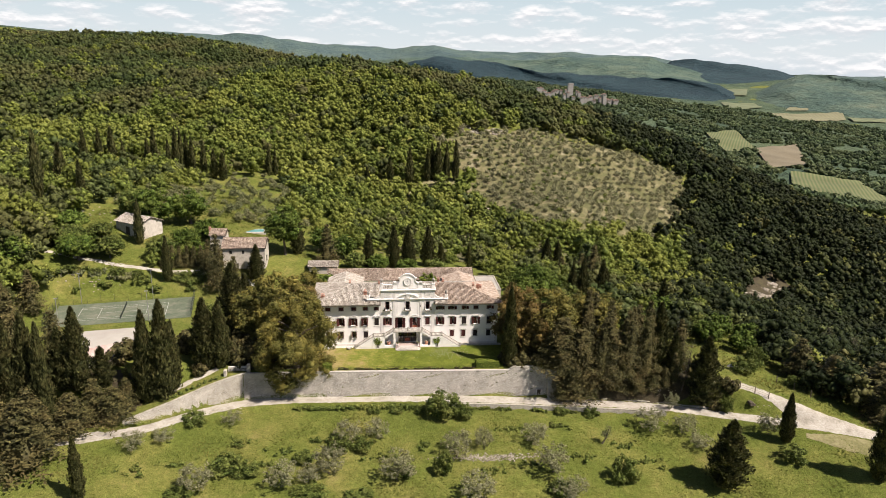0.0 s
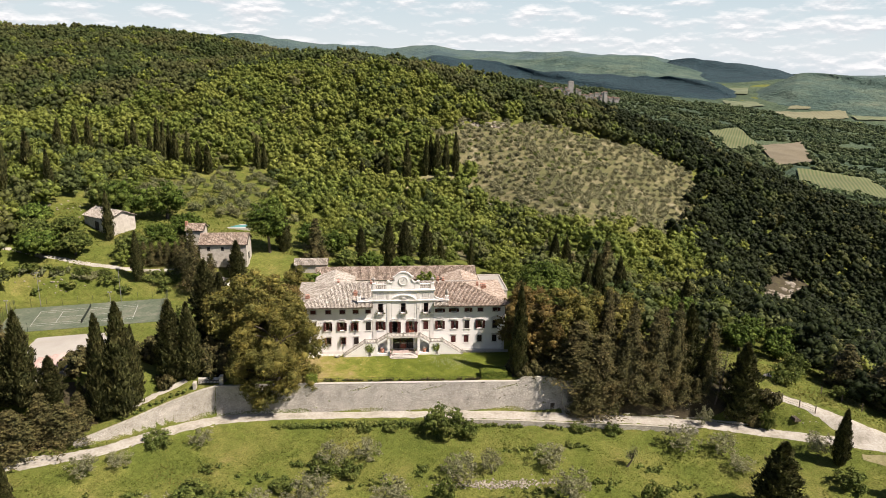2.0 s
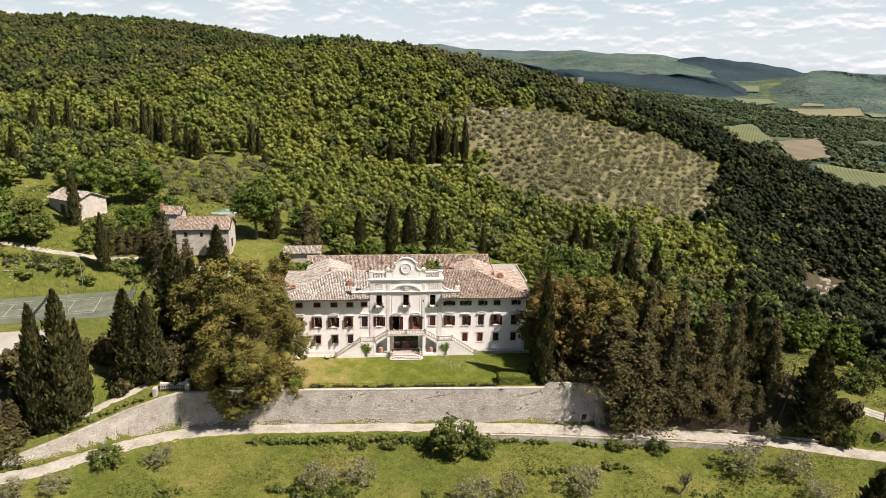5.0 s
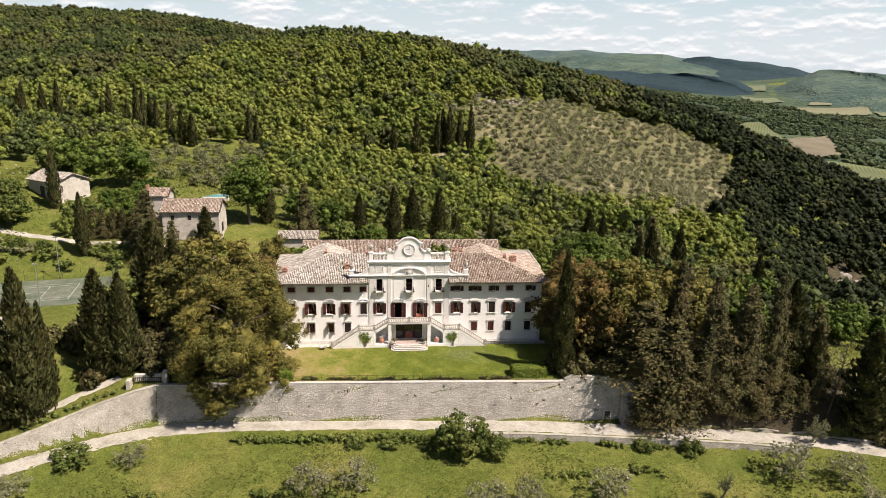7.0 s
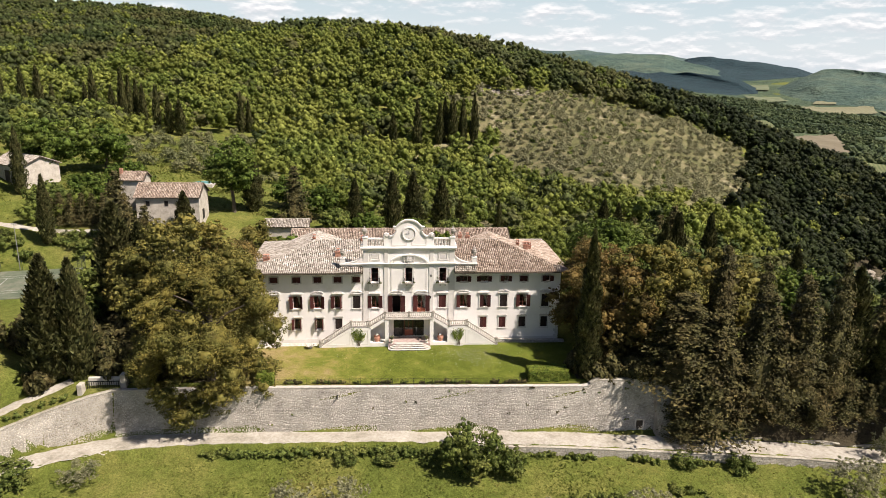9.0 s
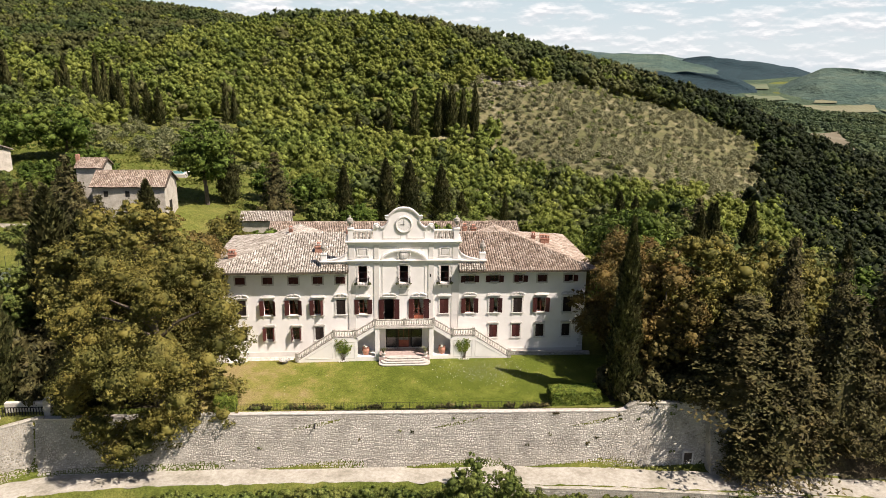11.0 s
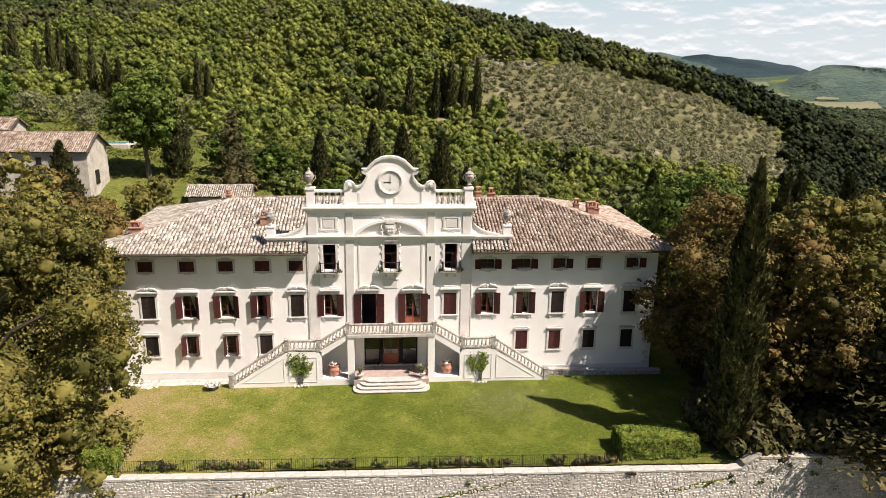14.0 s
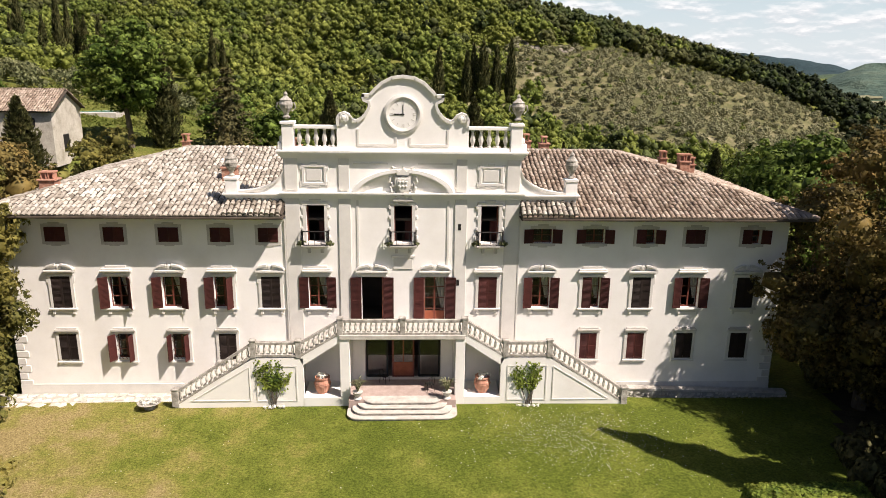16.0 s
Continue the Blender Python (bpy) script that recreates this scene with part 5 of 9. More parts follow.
# upper French windows with small balconies
for c in (-5.38, 0.0, 5.38):
    z0, z1, hw = 10.3, 12.68, 0.55
    bm = boxes((c - hw - 0.22, c - hw, -0.07, 0.02, z0, z1), (c + hw, c + hw + 0.22, -0.07, 0.02, z0, z1), (c - hw - 0.25, c + hw + 0.25, -0.09, 0.02, z1, z1 + 0.22), (c - 0.35, c + 0.35, -0.1, 0, z1 + 0.22, z1 + 0.36), bevel=0.015)
    for s in (-1, 1):
        for z, r in ((z1 - 0.1, 0.13), (z1 - 0.75, 0.11), (z0 + 0.9, 0.12), (z0 + 0.3, 0.16)):
            bmesh.ops.create_icosphere(bm, subdivisions=1, radius=r, matrix=Matrix.Translation((c + s * (hw + 0.26), -0.04, z)) @ Matrix.Diagonal((1, 0.5, 1.5, 1)))
    win = part("window", bm, M["pale_trim"], villa, "French window in a scrolled stucco surround")
    for s in (-1, 1):
        part("door_leaf", boxes((c + s * hw, c + s * (hw - 0.05), 0.3, 0.85, z0, z1 - 0.05), bevel=0.01), M["frame_red"], win, "door leaf folded inwards")
    part("inner_curtain", boxes((c + 0.1, c + hw - 0.05, 0.95, 1.0, z0, z0 + 1.2)), M["shutter"], win, "dark red inner panel")
    bal = part("balcony_slab", boxes((c - 0.85, c + 0.85, -0.62, 0.0, z0 - 0.14, z0 - 0.02), (c - 0.6, c + 0.6, -0.4, 0.0, z0 - 0.28, z0 - 0.14), (c - 0.5, c - 0.3, -0.3, 0, z0 - 0.6, z0 - 0.28), (c + 0.3, c + 0.5, -0.3, 0, z0 - 0.6, z0 - 0.28), bevel=0.03), M["stone_trim"], villa, "small stone balcony slab")
    loop = [(c - 0.82, -0.03), (c - 0.82, -0.5), (c - 0.7, -0.6), (c + 0.7, -0.6), (c + 0.82, -0.5), (c + 0.82, -0.03)]
    for z in (z0, z0 + 0.85):
        bm = bmesh.new()
        tube(bm, [(x, y, z) for x, y in loop], 0.03, 5)
        part("railing_rail", bm, M["iron"], bal, "dark wrought-iron rail")
    for i in range(19):
        f = i / 18 * 5
        k = min(4, int(f))
        x, y = [loop[k][q] + (loop[k + 1][q] - loop[k][q]) * (f - k) for q in (0, 1)]
        bm = bmesh.new()
        tube(bm, [(x, y, z0 - 0.02), (x, y - 0.05, z0 + 0.25), (x, y, z0 + 0.5), (x, y, z0 + 0.86)], 0.02, 4)
        part("railing_bar", bm, M["iron"], bal)
# near-black panels on the wall in place of the dark inside small openings
for x, z in ((2.95 + 0.55, 11.35), (3.45, 7.75)):
    part("wall_slit", boxes((x - 0.09, x + 0.09, -0.105, -0.088, z - 0.2, z + 0.2)), M["iron"], villa, "small flat dark panel standing for a wall opening")
part("tablet", boxes((-0.62, 0.62, -0.06, 0, 8.6, 9.35), (-0.75, 0.75, -0.1, 0, 9.35, 9.5), bevel=0.03), M["pale_trim"], villa, "plain stone tablet")
part("drain_pipe", boxes((-7.29, -7.21, -0.12, -0.03, 0.3, 11.8)), M["pale_trim"], villa)
part("drain_pipe", boxes((7.21, 7.29, -0.12, -0.03, 0.3, 11.8)), M["pale_trim"], villa)

# ground-floor entrance doors
for x0, x1 in ((-2.4, -1.0), (-0.72, 0.72), (1.0, 2.4)):
    g = part("glazed_door", boxes((x0, x0 + 0.1, 0.4, 0.48, 1.06, 4.2), (x1 - 0.1, x1, 0.4, 0.48, 1.06, 4.2), (x0, x1, 0.4, 0.48, 4.05, 4.2), (x0, x1, 0.4, 0.48, 1.06, 1.2)), M["frame_red"] if x0 == -0.72 else M["iron"], villa)
    if x0 == -0.72:
        part("door_panel", boxes((x0 + 0.1, -0.03, 0.41, 0.47, 1.2, 2.1), (0.03, x1 - 0.1, 0.41, 0.47, 1.2, 2.1), (-0.03, 0.03, 0.4, 0.48, 1.2, 4.05)), M["door_wood"], g, "red-brown door panels")
    p = part("pane", boxes((x0 + 0.1, x1 - 0.1, 0.435, 0.445, 1.2, 4.05)), M["glass"], g)
    p.visible_shadow = False

# ---- double staircase ----
stair = thing("staircase", "double outdoor staircase with stone balustrades and plastered sides", "staircase")
YF = -2.3
TOP, MID, LOW = 5.1, 3.66, 0.42
part("balcony_floor", boxes((-3.85, 3.85, YF - 0.1, 0.0, TOP - 0.28, TOP), bevel=0.02), M["step"], stair, "stone balcony floor over the porch")
for s in (-1, 1):
    bm = bmesh.new()
    slab(bm, [(s * 6.1, -0.3), (s * 14.05, -0.3), (s * 14.05, 0.5), (s * 9.1, MID - 0.1), (s * 6.1, MID - 0.1)], "y", YF, YF + 0.3)
    part("side_wall", bm, M["plaster"], stair, "white plastered stair wall")
    bm = bmesh.new()
    slab(bm, [(s * 3.85, TOP - 0.5), (s * 3.85, TOP - 0.02), (s * 6.35, MID - 0.06), (s * 6.1, MID - 0.55)], "y", YF, YF + 0.3)
    part("flight_side", bm, M["plaster"], stair)
    part("porch_pillar", boxes((s * 3.25, s * 3.85, YF - 0.02, YF + 0.55, -0.1, TOP - 0.28), bevel=0.02), M["plaster"], stair, "square white porch pillar")
    part("niche_floor", boxes((s * 3.85, s * 6.1, YF - 0.02, 0.0, -0.2, 0.95)), M["plaster"], stair)
    for k in range(8):
        z, x = TOP - (k + 1) * 0.18, 3.85 + k * 0.31
        part("step", boxes((s * x, s * (x + 0.33), YF + 0.3, -0.01, z - 0.2, z)), M["step"], stair)
    part("landing", boxes((s * 6.3, s * 9.12, YF + 0.3, -0.01, MID - 0.2, MID)), M["step"], stair)
    for k in range(17):
        z, x = MID - (k + 1) * 0.185, 9.1 + k * 0.292
        part("step", boxes((s * x, s * (x + 0.31), YF + 0.3, -0.01, z - 0.2, z)), M["step"], stair)
    # raised plaster panels on the side
    bm = bmesh.new()
    tri = [(9.4, 3.0), (9.4, 0.75), (13.0, 0.75)]
    for a, b in zip(tri, tri[1:] + tri[:1]):
        tube(bm, [(s * a[0], YF - 0.01, a[1]), (s * b[0], YF - 0.01, b[1])], 0.035, 4)
    part("panel_mould", bm, M["pale_trim"], stair)
    part("panel_mould", boxes((s * 6.5, s * 9.0, YF - 0.03, YF, 0.7, 0.77), (s * 6.5, s * 9.0, YF - 0.03, YF, 3.0, 3.07), (s * 6.5, s * 6.57, YF - 0.03, YF, 0.77, 3.0), (s * 8.93, s * 9.0, YF - 0.03, YF, 0.77, 3.0)), M["pale_trim"], stair)

BALUSTER = bmesh.new()
lathe(BALUSTER, [(0.085, 0), (0.085, 0.05), (0.05, 0.09), (0.062, 0.16), (0.1, 0.27), (0.105, 0.33), (0.07, 0.47), (0.045, 0.6), (0.07, 0.66), (0.07, 0.7)], 8)
BM_ = bpy.data.meshes.new("baluster")
BALUSTER.to_mesh(BM_)
BALUSTER.free()
BM_.materials.append(M["baluster"])


def railing(parent, x0, z0, x1, z1, y, material="weathered", high=0.95, gap=0.31, depth=0.26, span=0.7):
    """A stone rail and plinth with turned balusters between, level or raking."""
    for zz, hh in ((0.0, 0.14), (high - 0.16, 0.16)):
        bm = bmesh.new()
        slab(bm, [(x0, z0 + zz), (x1, z1 + zz), (x1, z1 + zz + hh), (x0, z0 + zz + hh)], "y", y - depth / 2, y + depth / 2)
        part("rail", bm, M[material], parent)
    n = max(2, int(abs(x1 - x0) / gap))
    for i in range(n):
        f = (i + 0.5) / n
        hung("baluster", BM_, parent, m=pose(x0 + (x1 - x0) * f, y, z0 + (z1 - z0) * f + 0.12) @ Matrix.Diagonal((1, 1, (high - 0.28) / span, 1)))


def pier(parent, x, z, y, high=1.0, w=0.34):
    part("newel", boxes((x - w / 2, x + w / 2, y - w / 2, y + w / 2, z - 0.05, z + high), (x - w / 2 - 0.03, x + w / 2 + 0.03, y - w / 2 - 0.03, y + w / 2 + 0.03, z + high, z + high + 0.1), bevel=0.015), M["weathered"], parent)


yr = YF + 0.12
railing(stair, -3.65, TOP, -0.17, TOP, yr)
railing(stair, 0.17, TOP, 3.65, TOP, yr)
pier(stair, 0, TOP, yr)
for s in (-1, 1):
    pier(stair, s * 3.8, TOP, yr)
    railing(stair, s * 3.97, TOP - 0.06, s * 6.2, MID + 0.02, yr)
    pier(stair, s * 6.37, MID, yr)
    railing(stair, s * 6.54, MID, s * 8.95, MID, yr)
    pier(stair, s * 9.12, MID, yr)
    railing(stair, s * 9.29, MID - 0.1, s * 13.8, LOW + 0.12, yr)
    pier(stair, s * 14.0, LOW, yr, 1.05, 0.4)
    for i in range(5):
        hung("baluster", BM_, villa, m=pose(s * (4.2 + i * 0.5), 0.17, 16.2) @ Matrix.Diagonal((1.5, 1.5, 1.6, 1)))

steps_front = thing("front_steps", "four wide rounded stone steps up to the porch", "steps")
for k in range(4):
    hw, y, z = 3.35 - 0.3 * k, -4.35 + 0.36 * k, 0.38 + 0.17 * (k + 1)
    bm = bmesh.new()
    rr = 0.75
    out = [(hw, YF - 0.05)] + [(hw - rr + rr * math.cos(q), y + rr - rr * math.sin(q)) for q in np.linspace(0, math.pi / 2, 7)] + [(-hw + rr - rr * math.sin(q), y + rr - rr * math.cos(q)) for q in np.linspace(0, math.pi / 2, 7)] + [(-hw, YF - 0.05)]
    slab(bm, [(px * 0.985, py + 0.05 * (py < YF - 0.2)) for px, py in out], "z", 0.1, z - 0.06)
    riser = part("riser", bm, M["weathered"], steps_front, "dark weathered riser")
    bm = bmesh.new()
    slab(bm, out, "z", z - 0.058, z)
    part("tread", bm, M["step"], riser, "pale worn tread")

# ---- roofs ----
TILE_V = np.array([(0.135 * math.cos(a) * (1.0 if k == 0 else 0.84), y, 0.12 * math.sin(a)) for k, y in enumerate((0.0, 0.5)) for a in np.linspace(0, math.pi, 6)])
TILE_F = [(i, i + 1, i + 7, i + 6) for i in range(5)] + [(0, 1, 2, 3, 4, 5)]
EAVE_TILE = {}


def tiled(parent, name, corners, material, seed, single=0, pitch=0.315, row=0.43, boards=True):
    """A roof slope laid with half-round clay tiles. corners: eave left, eave right, top right, top left, seen from its front."""
    a, b, c, d = [Vector(q) for q in corners]
    u = (b - a).normalized()
    n = u.cross(d - a).normalized()
    v = n.cross(u).normalized()
    wide, long_ = (b - a).length, max((c - a).dot(v), (d - a).dot(v))
    poly = [((q - a).dot(u), (q - a).dot(v)) for q in (a, b, c, d)]
    slope = part(name, slab_of([a, b, c, d], n, 0.12), M["under"], parent)
    rng = np.random.default_rng(seed)
    cols, rows_ = int(wide / pitch), int(long_ / row) + 1
    gx_, gy_ = np.meshgrid((np.arange(cols) + 0.5) * pitch, np.arange(rows_) * row - 0.05)
    p = np.c_[gx_.ravel(), gy_.ravel()]
    wob = 0.03 * np.sin(p[:, 0] * 1.1) + 0.02 * np.sin(p[:, 0] * 3.7)
    ok = inside_poly(p + (0, 0.2), poly)
    first = ok & (p[:, 1] < row * 0.5)
    rest = ok & ~first if single else ok
    k = rest.sum()
    q = p[rest] + np.c_[rng.normal(0, 0.012, k), rng.normal(0, 0.03, k) + wob[rest]]
    ang = rng.normal(0, 0.06, k)
    up = 0.02 + rng.normal(0, 0.016, k)
    tv = TILE_V[None] * np.r_[1, 1, 1]
    x = tv[:, :, 0] * np.cos(ang)[:, None] - tv[:, :, 1] * np.sin(ang)[:, None] + q[:, :1]
    y = tv[:, :, 0] * np.sin(ang)[:, None] + tv[:, :, 1] * np.cos(ang)[:, None] + q[:, 1:]
    z = tv[:, :, 2] + up[:, None] + 0.045 * (1 - tv[:, :, 1] / 0.5)
    U, V, N = np.array(u), np.array(v), np.array(n)
    w = np.array(a) + x[..., None] * U + y[..., None] * V + z[..., None] * N
    m = len(TILE_V)
    faces = [tuple(i * m + j for j in f) for i in range(k) for f in TILE_F]
    tagged(hung("tiling", mesh_of("tiling", w.reshape(-1, 3), faces, M[material]), slope), kind="stuff")
    if single:
        if material not in EAVE_TILE:
            EAVE_TILE[material] = mesh_of("roof_tile", TILE_V, TILE_F, M[material])
        for x0, y0 in p[first][:single]:
            base = Matrix((( U[0], V[0], N[0], 0), (U[1], V[1], N[1], 0), (U[2], V[2], N[2], 0), (0, 0, 0, 1)))
            hung("roof_tile", EAVE_TILE[material], slope, m=Matrix.Translation(a + u * float(x0) + v * float(y0 + rng.normal(0, 0.02)) + n * 0.04) @ base @ Matrix.Rotation(rng.normal(0, 0.03), 4, "Z"))
    return slope


def inside_poly(p, poly):
    q = np.array(poly, float)
    r = np.zeros(len(p), bool)
    for s, e in zip(q, np.roll(q, -1, axis=0)):
        cut = ((s[1] > p[:, 1]) != (e[1] > p[:, 1])) & (p[:, 0] < (e[0] - s[0]) * (p[:, 1] - s[1]) / (e[1] - s[1] + 1e-9) + s[0])
        r ^= cut
    return r


def slab_of(quad, n, thick):
    bm = bmesh.new()
    pts = [q for i, q in enumerate(quad) if (q - quad[i - 1]).length > 1e-4]
    top = [bm.verts.new(q) for q in pts]
    low = [bm.verts.new(q - n * thick) for q in pts]
    bm.faces.new(top)
    bm.faces.new(low[::-1])
    for i in range(len(pts)):
        j = (i + 1) % len(pts)
        bm.faces.new((top[i], low[i], low[j], top[j]))
    bmesh.ops.recalc_face_normals(bm, faces=bm.faces[:])
    return bm


def ridge_tiles(parent, a, b, material, seed):
    """Large half-round tiles along a ridge or hip."""
    rng = np.random.default_rng(seed)
    a, b = Vector(a), Vector(b)
    d = (b - a).normalized()
    side = d.cross(Vector((0, 0, 1))).normalized()
    up = side.cross(d)
    n = int((b - a).length / 0.4)
    bm = bmesh.new()
    for i in range(n):
        o = a + d * (i * 0.4) + Vector((0, 0, rng.normal(0, 0.012)))
        r0 = [bm.verts.new(o + side * (0.17 * math.cos(q)) + up * (0.15 * math.sin(q))) for q in np.linspace(-0.2, math.pi + 0.2, 6)]
        r1 = [bm.verts.new(o + d * 0.46 + side * (0.145 * math.cos(q)) + up * (0.125 * math.sin(q))) for q in np.linspace(-0.2, math.pi + 0.2, 6)]
        for k in range(5):
            bm.faces.new((r0[k], r0[k + 1], r1[k + 1], r1[k]))
    part("ridge_tiles", bm, M[material], parent)


ox, oy = HALF + 1.1, 1.25
e_fl, e_fr, e_br, e_bl = (-ox, -oy, EAVE), (ox, -oy, EAVE), (ox, DEEP + oy, EAVE), (-ox, DEEP + oy, EAVE)
r_l, r_r = (-RIDGE_X, RIDGE_Y, RIDGE), (RIDGE_X, RIDGE_Y, RIDGE)


def on_slope(x, y):
    return EAVE + (RIDGE - EAVE) * (y + oy) / (RIDGE_Y + oy)


tiled(villa, "roof_front_left", [e_fl, (-7.2, -oy, EAVE), (-7.2, RIDGE_Y, RIDGE), r_l], "tile", 1, 80)
tiled(villa, "roof_front_right", [(7.2, -oy, EAVE), e_fr, r_r, (7.2, RIDGE_Y, RIDGE)], "tile_red", 2, 80)
tiled(villa, "roof_front_middle", [(-7.2, 0.6, on_slope(0, 0.6)), (7.2, 0.6, on_slope(0, 0.6)), (7.2, RIDGE_Y, RIDGE), (-7.2, RIDGE_Y, RIDGE)], "tile", 3)
tiled(villa, "roof_right", [e_fr, e_br, r_r, r_r], "tile_red", 4)
tiled(villa, "roof_left", [e_bl, e_fl, r_l, r_l], "tile", 5)
tiled(villa, "roof_rear", [e_br, e_bl, r_l, r_r], "tile", 6)
for a, b, mt in ((r_l, r_r, "tile"), (e_fl, r_l, "tile"), (e_fr, r_r, "tile_red"), (e_br, r_r, "tile_red"), (e_bl, r_l, "tile")):
    ridge_tiles(villa, a, b, mt, 7)
for s in (-1, 1):
    part("eave_boards", boxes((s * 7.2, s * ox, -oy + 0.08, 0.0, EAVE - 0.2, EAVE - 0.14)), M["under"], villa)
    part("gutter", boxes((s * 7.2, s * ox, -oy - 0.1, -oy + 0.03, EAVE - 0.16, EAVE - 0.02), bevel=0.03), M["under"], villa, "dark metal gutter")
    tiled(villa, "ledge_roof_" + ("left" if s < 0 else "right"), [(min(s * 7.2, s * 10.75), -oy, EAVE + 0.14), (max(s * 7.2, s * 10.75), -oy, EAVE + 0.14), (max(s * 7.2, s * 10.75), 0.1, EAVE + 0.7), (min(s * 7.2, s * 10.75), 0.1, EAVE + 0.7)], "tile", 8)


def chimney(x, y, z, w=0.7, d=0.7, h=1.1, pots=1, label="brick chimney with a clay tile cap"):
    c = part("chimney", boxes((x - w / 2, x + w / 2, y - d / 2, y + d / 2, z - 1.0, z + h), (x - w / 2 - 0.08, x + w / 2 + 0.08, y - d / 2 - 0.08, y + d / 2 + 0.08, z + h, z + h + 0.1), bevel=0.02), M["brick"], villa, label)
    for k in range(pots):
        px = x + (k - (pots - 1) / 2) * 0.45
        part("chimney_cap", boxes((px - 0.18, px - 0.12, y - 0.25, y + 0.25, z + h + 0.1, z + h + 0.5), (px + 0.12, px + 0.18, y - 0.25, y + 0.25, z + h + 0.1, z + h + 0.5), (px - 0.24, px + 0.24, y - 0.3, y + 0.3, z + h + 0.5, z + h + 0.58)), M["terracotta"], c)


chimney(19.7, 6.4, on_slope(0, 4) - 0.1, 0.7, 0.7, 1.0, 2)
chimney(18.6, 7.6, 14.0, 0.5, 0.5, 0.7, 1)
chimney(20.6, 7.4, 13.4, 0.5, 0.5, 0.9, 1)
chimney(-11.3, 3.6, on_slope(0, 3.6), 0.9, 0.8, 0.75, 1, "squat brick chimney under a tile")
chimney(-22.6, 3.0, 12.9, 1.0, 0.8, 0.7, 2)
chimney(8.9, 9.2, 14.9, 0.6, 0.6, 0.75, 1)
chimney(10.2, 9.2, 14.9, 0.7, 0.6, 0.6, 1)
chimney(-15.6, 8.8, 14.9, 0.5, 0.5, 0.55, 1)
chimney(-7.6, 8.2, 14.9, 0.5, 0.5, 0.4, 1)


# rear ranges round the yard
def range_block(name, label, x0, x1, y0, y1, z0, eave, top, along, material, seed, wall="plaster", over=0.5):
    b = thing(name, label, "building")
    for q in ((x0, x1, y0, y0 + 0.4), (x0, x1, y1 - 0.4, y1), (x0, x0 + 0.4, y0 + 0.4, y1 - 0.4), (x1 - 0.4, x1, y0 + 0.4, y1 - 0.4)):
        part("wall", boxes((*q, z0, eave)), M[wall], b)
    if along == "x":
        ym = (y0 + y1) / 2
        for x in (x0, x1 - 0.4):
            part("gable", gable_wall("x", x, y0, y1, eave, top), M[wall], b)
        tiled(b, "roof_front", [(x0 - over, y0 - over, eave - 0.1), (x1 + over, y0 - over, eave - 0.1), (x1 + over, ym, top), (x0 - over, ym, top)], material, seed, 0, 0.33, 0.45)
        tiled(b, "roof_back", [(x1 + over, y1 + over, eave - 0.1), (x0 - over, y1 + over, eave - 0.1), (x0 - over, ym, top), (x1 + over, ym, top)], material, seed + 1, 0, 0.33, 0.45)
        ridge_tiles(b, (x0 - over, ym, top + 0.02), (x1 + over, ym, top + 0.02), material, seed)
    else:
        xm = (x0 + x1) / 2
        for y in (y0, y1 - 0.4):
            part("gable", gable_wall("y", y, x0, x1, eave, top), M[wall], b)
        tiled(b, "roof_left", [(x0 - over, y1 + over, eave - 0.1), (x0 - over, y0 - over, eave - 0.1), (xm, y0 - over, top), (xm, y1 + over, top)], material, seed, 0, 0.33, 0.45)
        tiled(b, "roof_right", [(x1 + over, y0 - over, eave - 0.1), (x1 + over, y1 + over, eave - 0.1), (xm, y1 + over, top), (xm, y0 - over, top)], material, seed + 1, 0, 0.33, 0.45)
        ridge_tiles(b, (xm, y0 - over, top + 0.02), (xm, y1 + over, top + 0.02), material, seed)
    return b


def gable_wall(along, at, a, b, eave, top):
    bm = bmesh.new()
    slab(bm, [(a, eave), (b, eave), ((a + b) / 2, top - 0.15)], along, at, at + 0.4)
    return bm


range_block("rear_range", "long low tiled range closing the rear court", -23.8, 22.6, 38.5, 49.5, -0.5, 6.5, 8.7, "x", "tile_red", 30)
range_block("side_range", "tiled side range linking villa and rear range", -23.0, -13.0, 17.8, 38.0, -0.5, 7.6, 9.6, "y", "tile", 32)
range_block("side_range", "tiled side range along the rear court", 13.0, 22.4, 17.8, 38.0, -0.5, 7.4, 9.3, "y", "tile_red", 34)
terrace_block = thing("terrace_block", "flat-roofed rendered block with a cream roof terrace", "building")
part("wall", boxes((23.0, 29.4, 24.0, 38.0, -0.5, 7.3)), M["farm_stone"], terrace_block)
part("roof_terrace", boxes((22.9, 29.5, 23.9, 38.1, 7.3, 7.45)), M["court_gravel"], terrace_block, "cream gravelled roof terrace")
for q in ((22.9, 29.5, 23.9, 24.15), (22.9, 29.5, 37.85, 38.1), (22.9, 23.15, 24.15, 37.85), (29.25, 29.5, 24.15, 37.85)):
    part("parapet", boxes((*q, 7.45, 7.75), bevel=0.03), M["farm_stone"], terrace_block)

# ---- farm buildings ----
farm = range_block("farmhouse", "stone farmhouse with a tiled roof above the court", -58.5, -45.0, 49.5, 57.5, 7.5, 14.6, 17.0, "x", "tile_red", 40, "farm_stone")
# near-black panels on solid walls stand in for the shade inside openings
for x in (-56, -52, -47.5):
    part("window", boxes((x - 0.4, x + 0.4, 49.44, 49.52, 12.6, 13.7)), M["iron"], farm, "small dark window")
part("doorway", boxes((-45.02, -44.9, 52, 53.4, 9.2, 11.4)), M["iron"], farm, "flat dark panel standing for the side doorway")
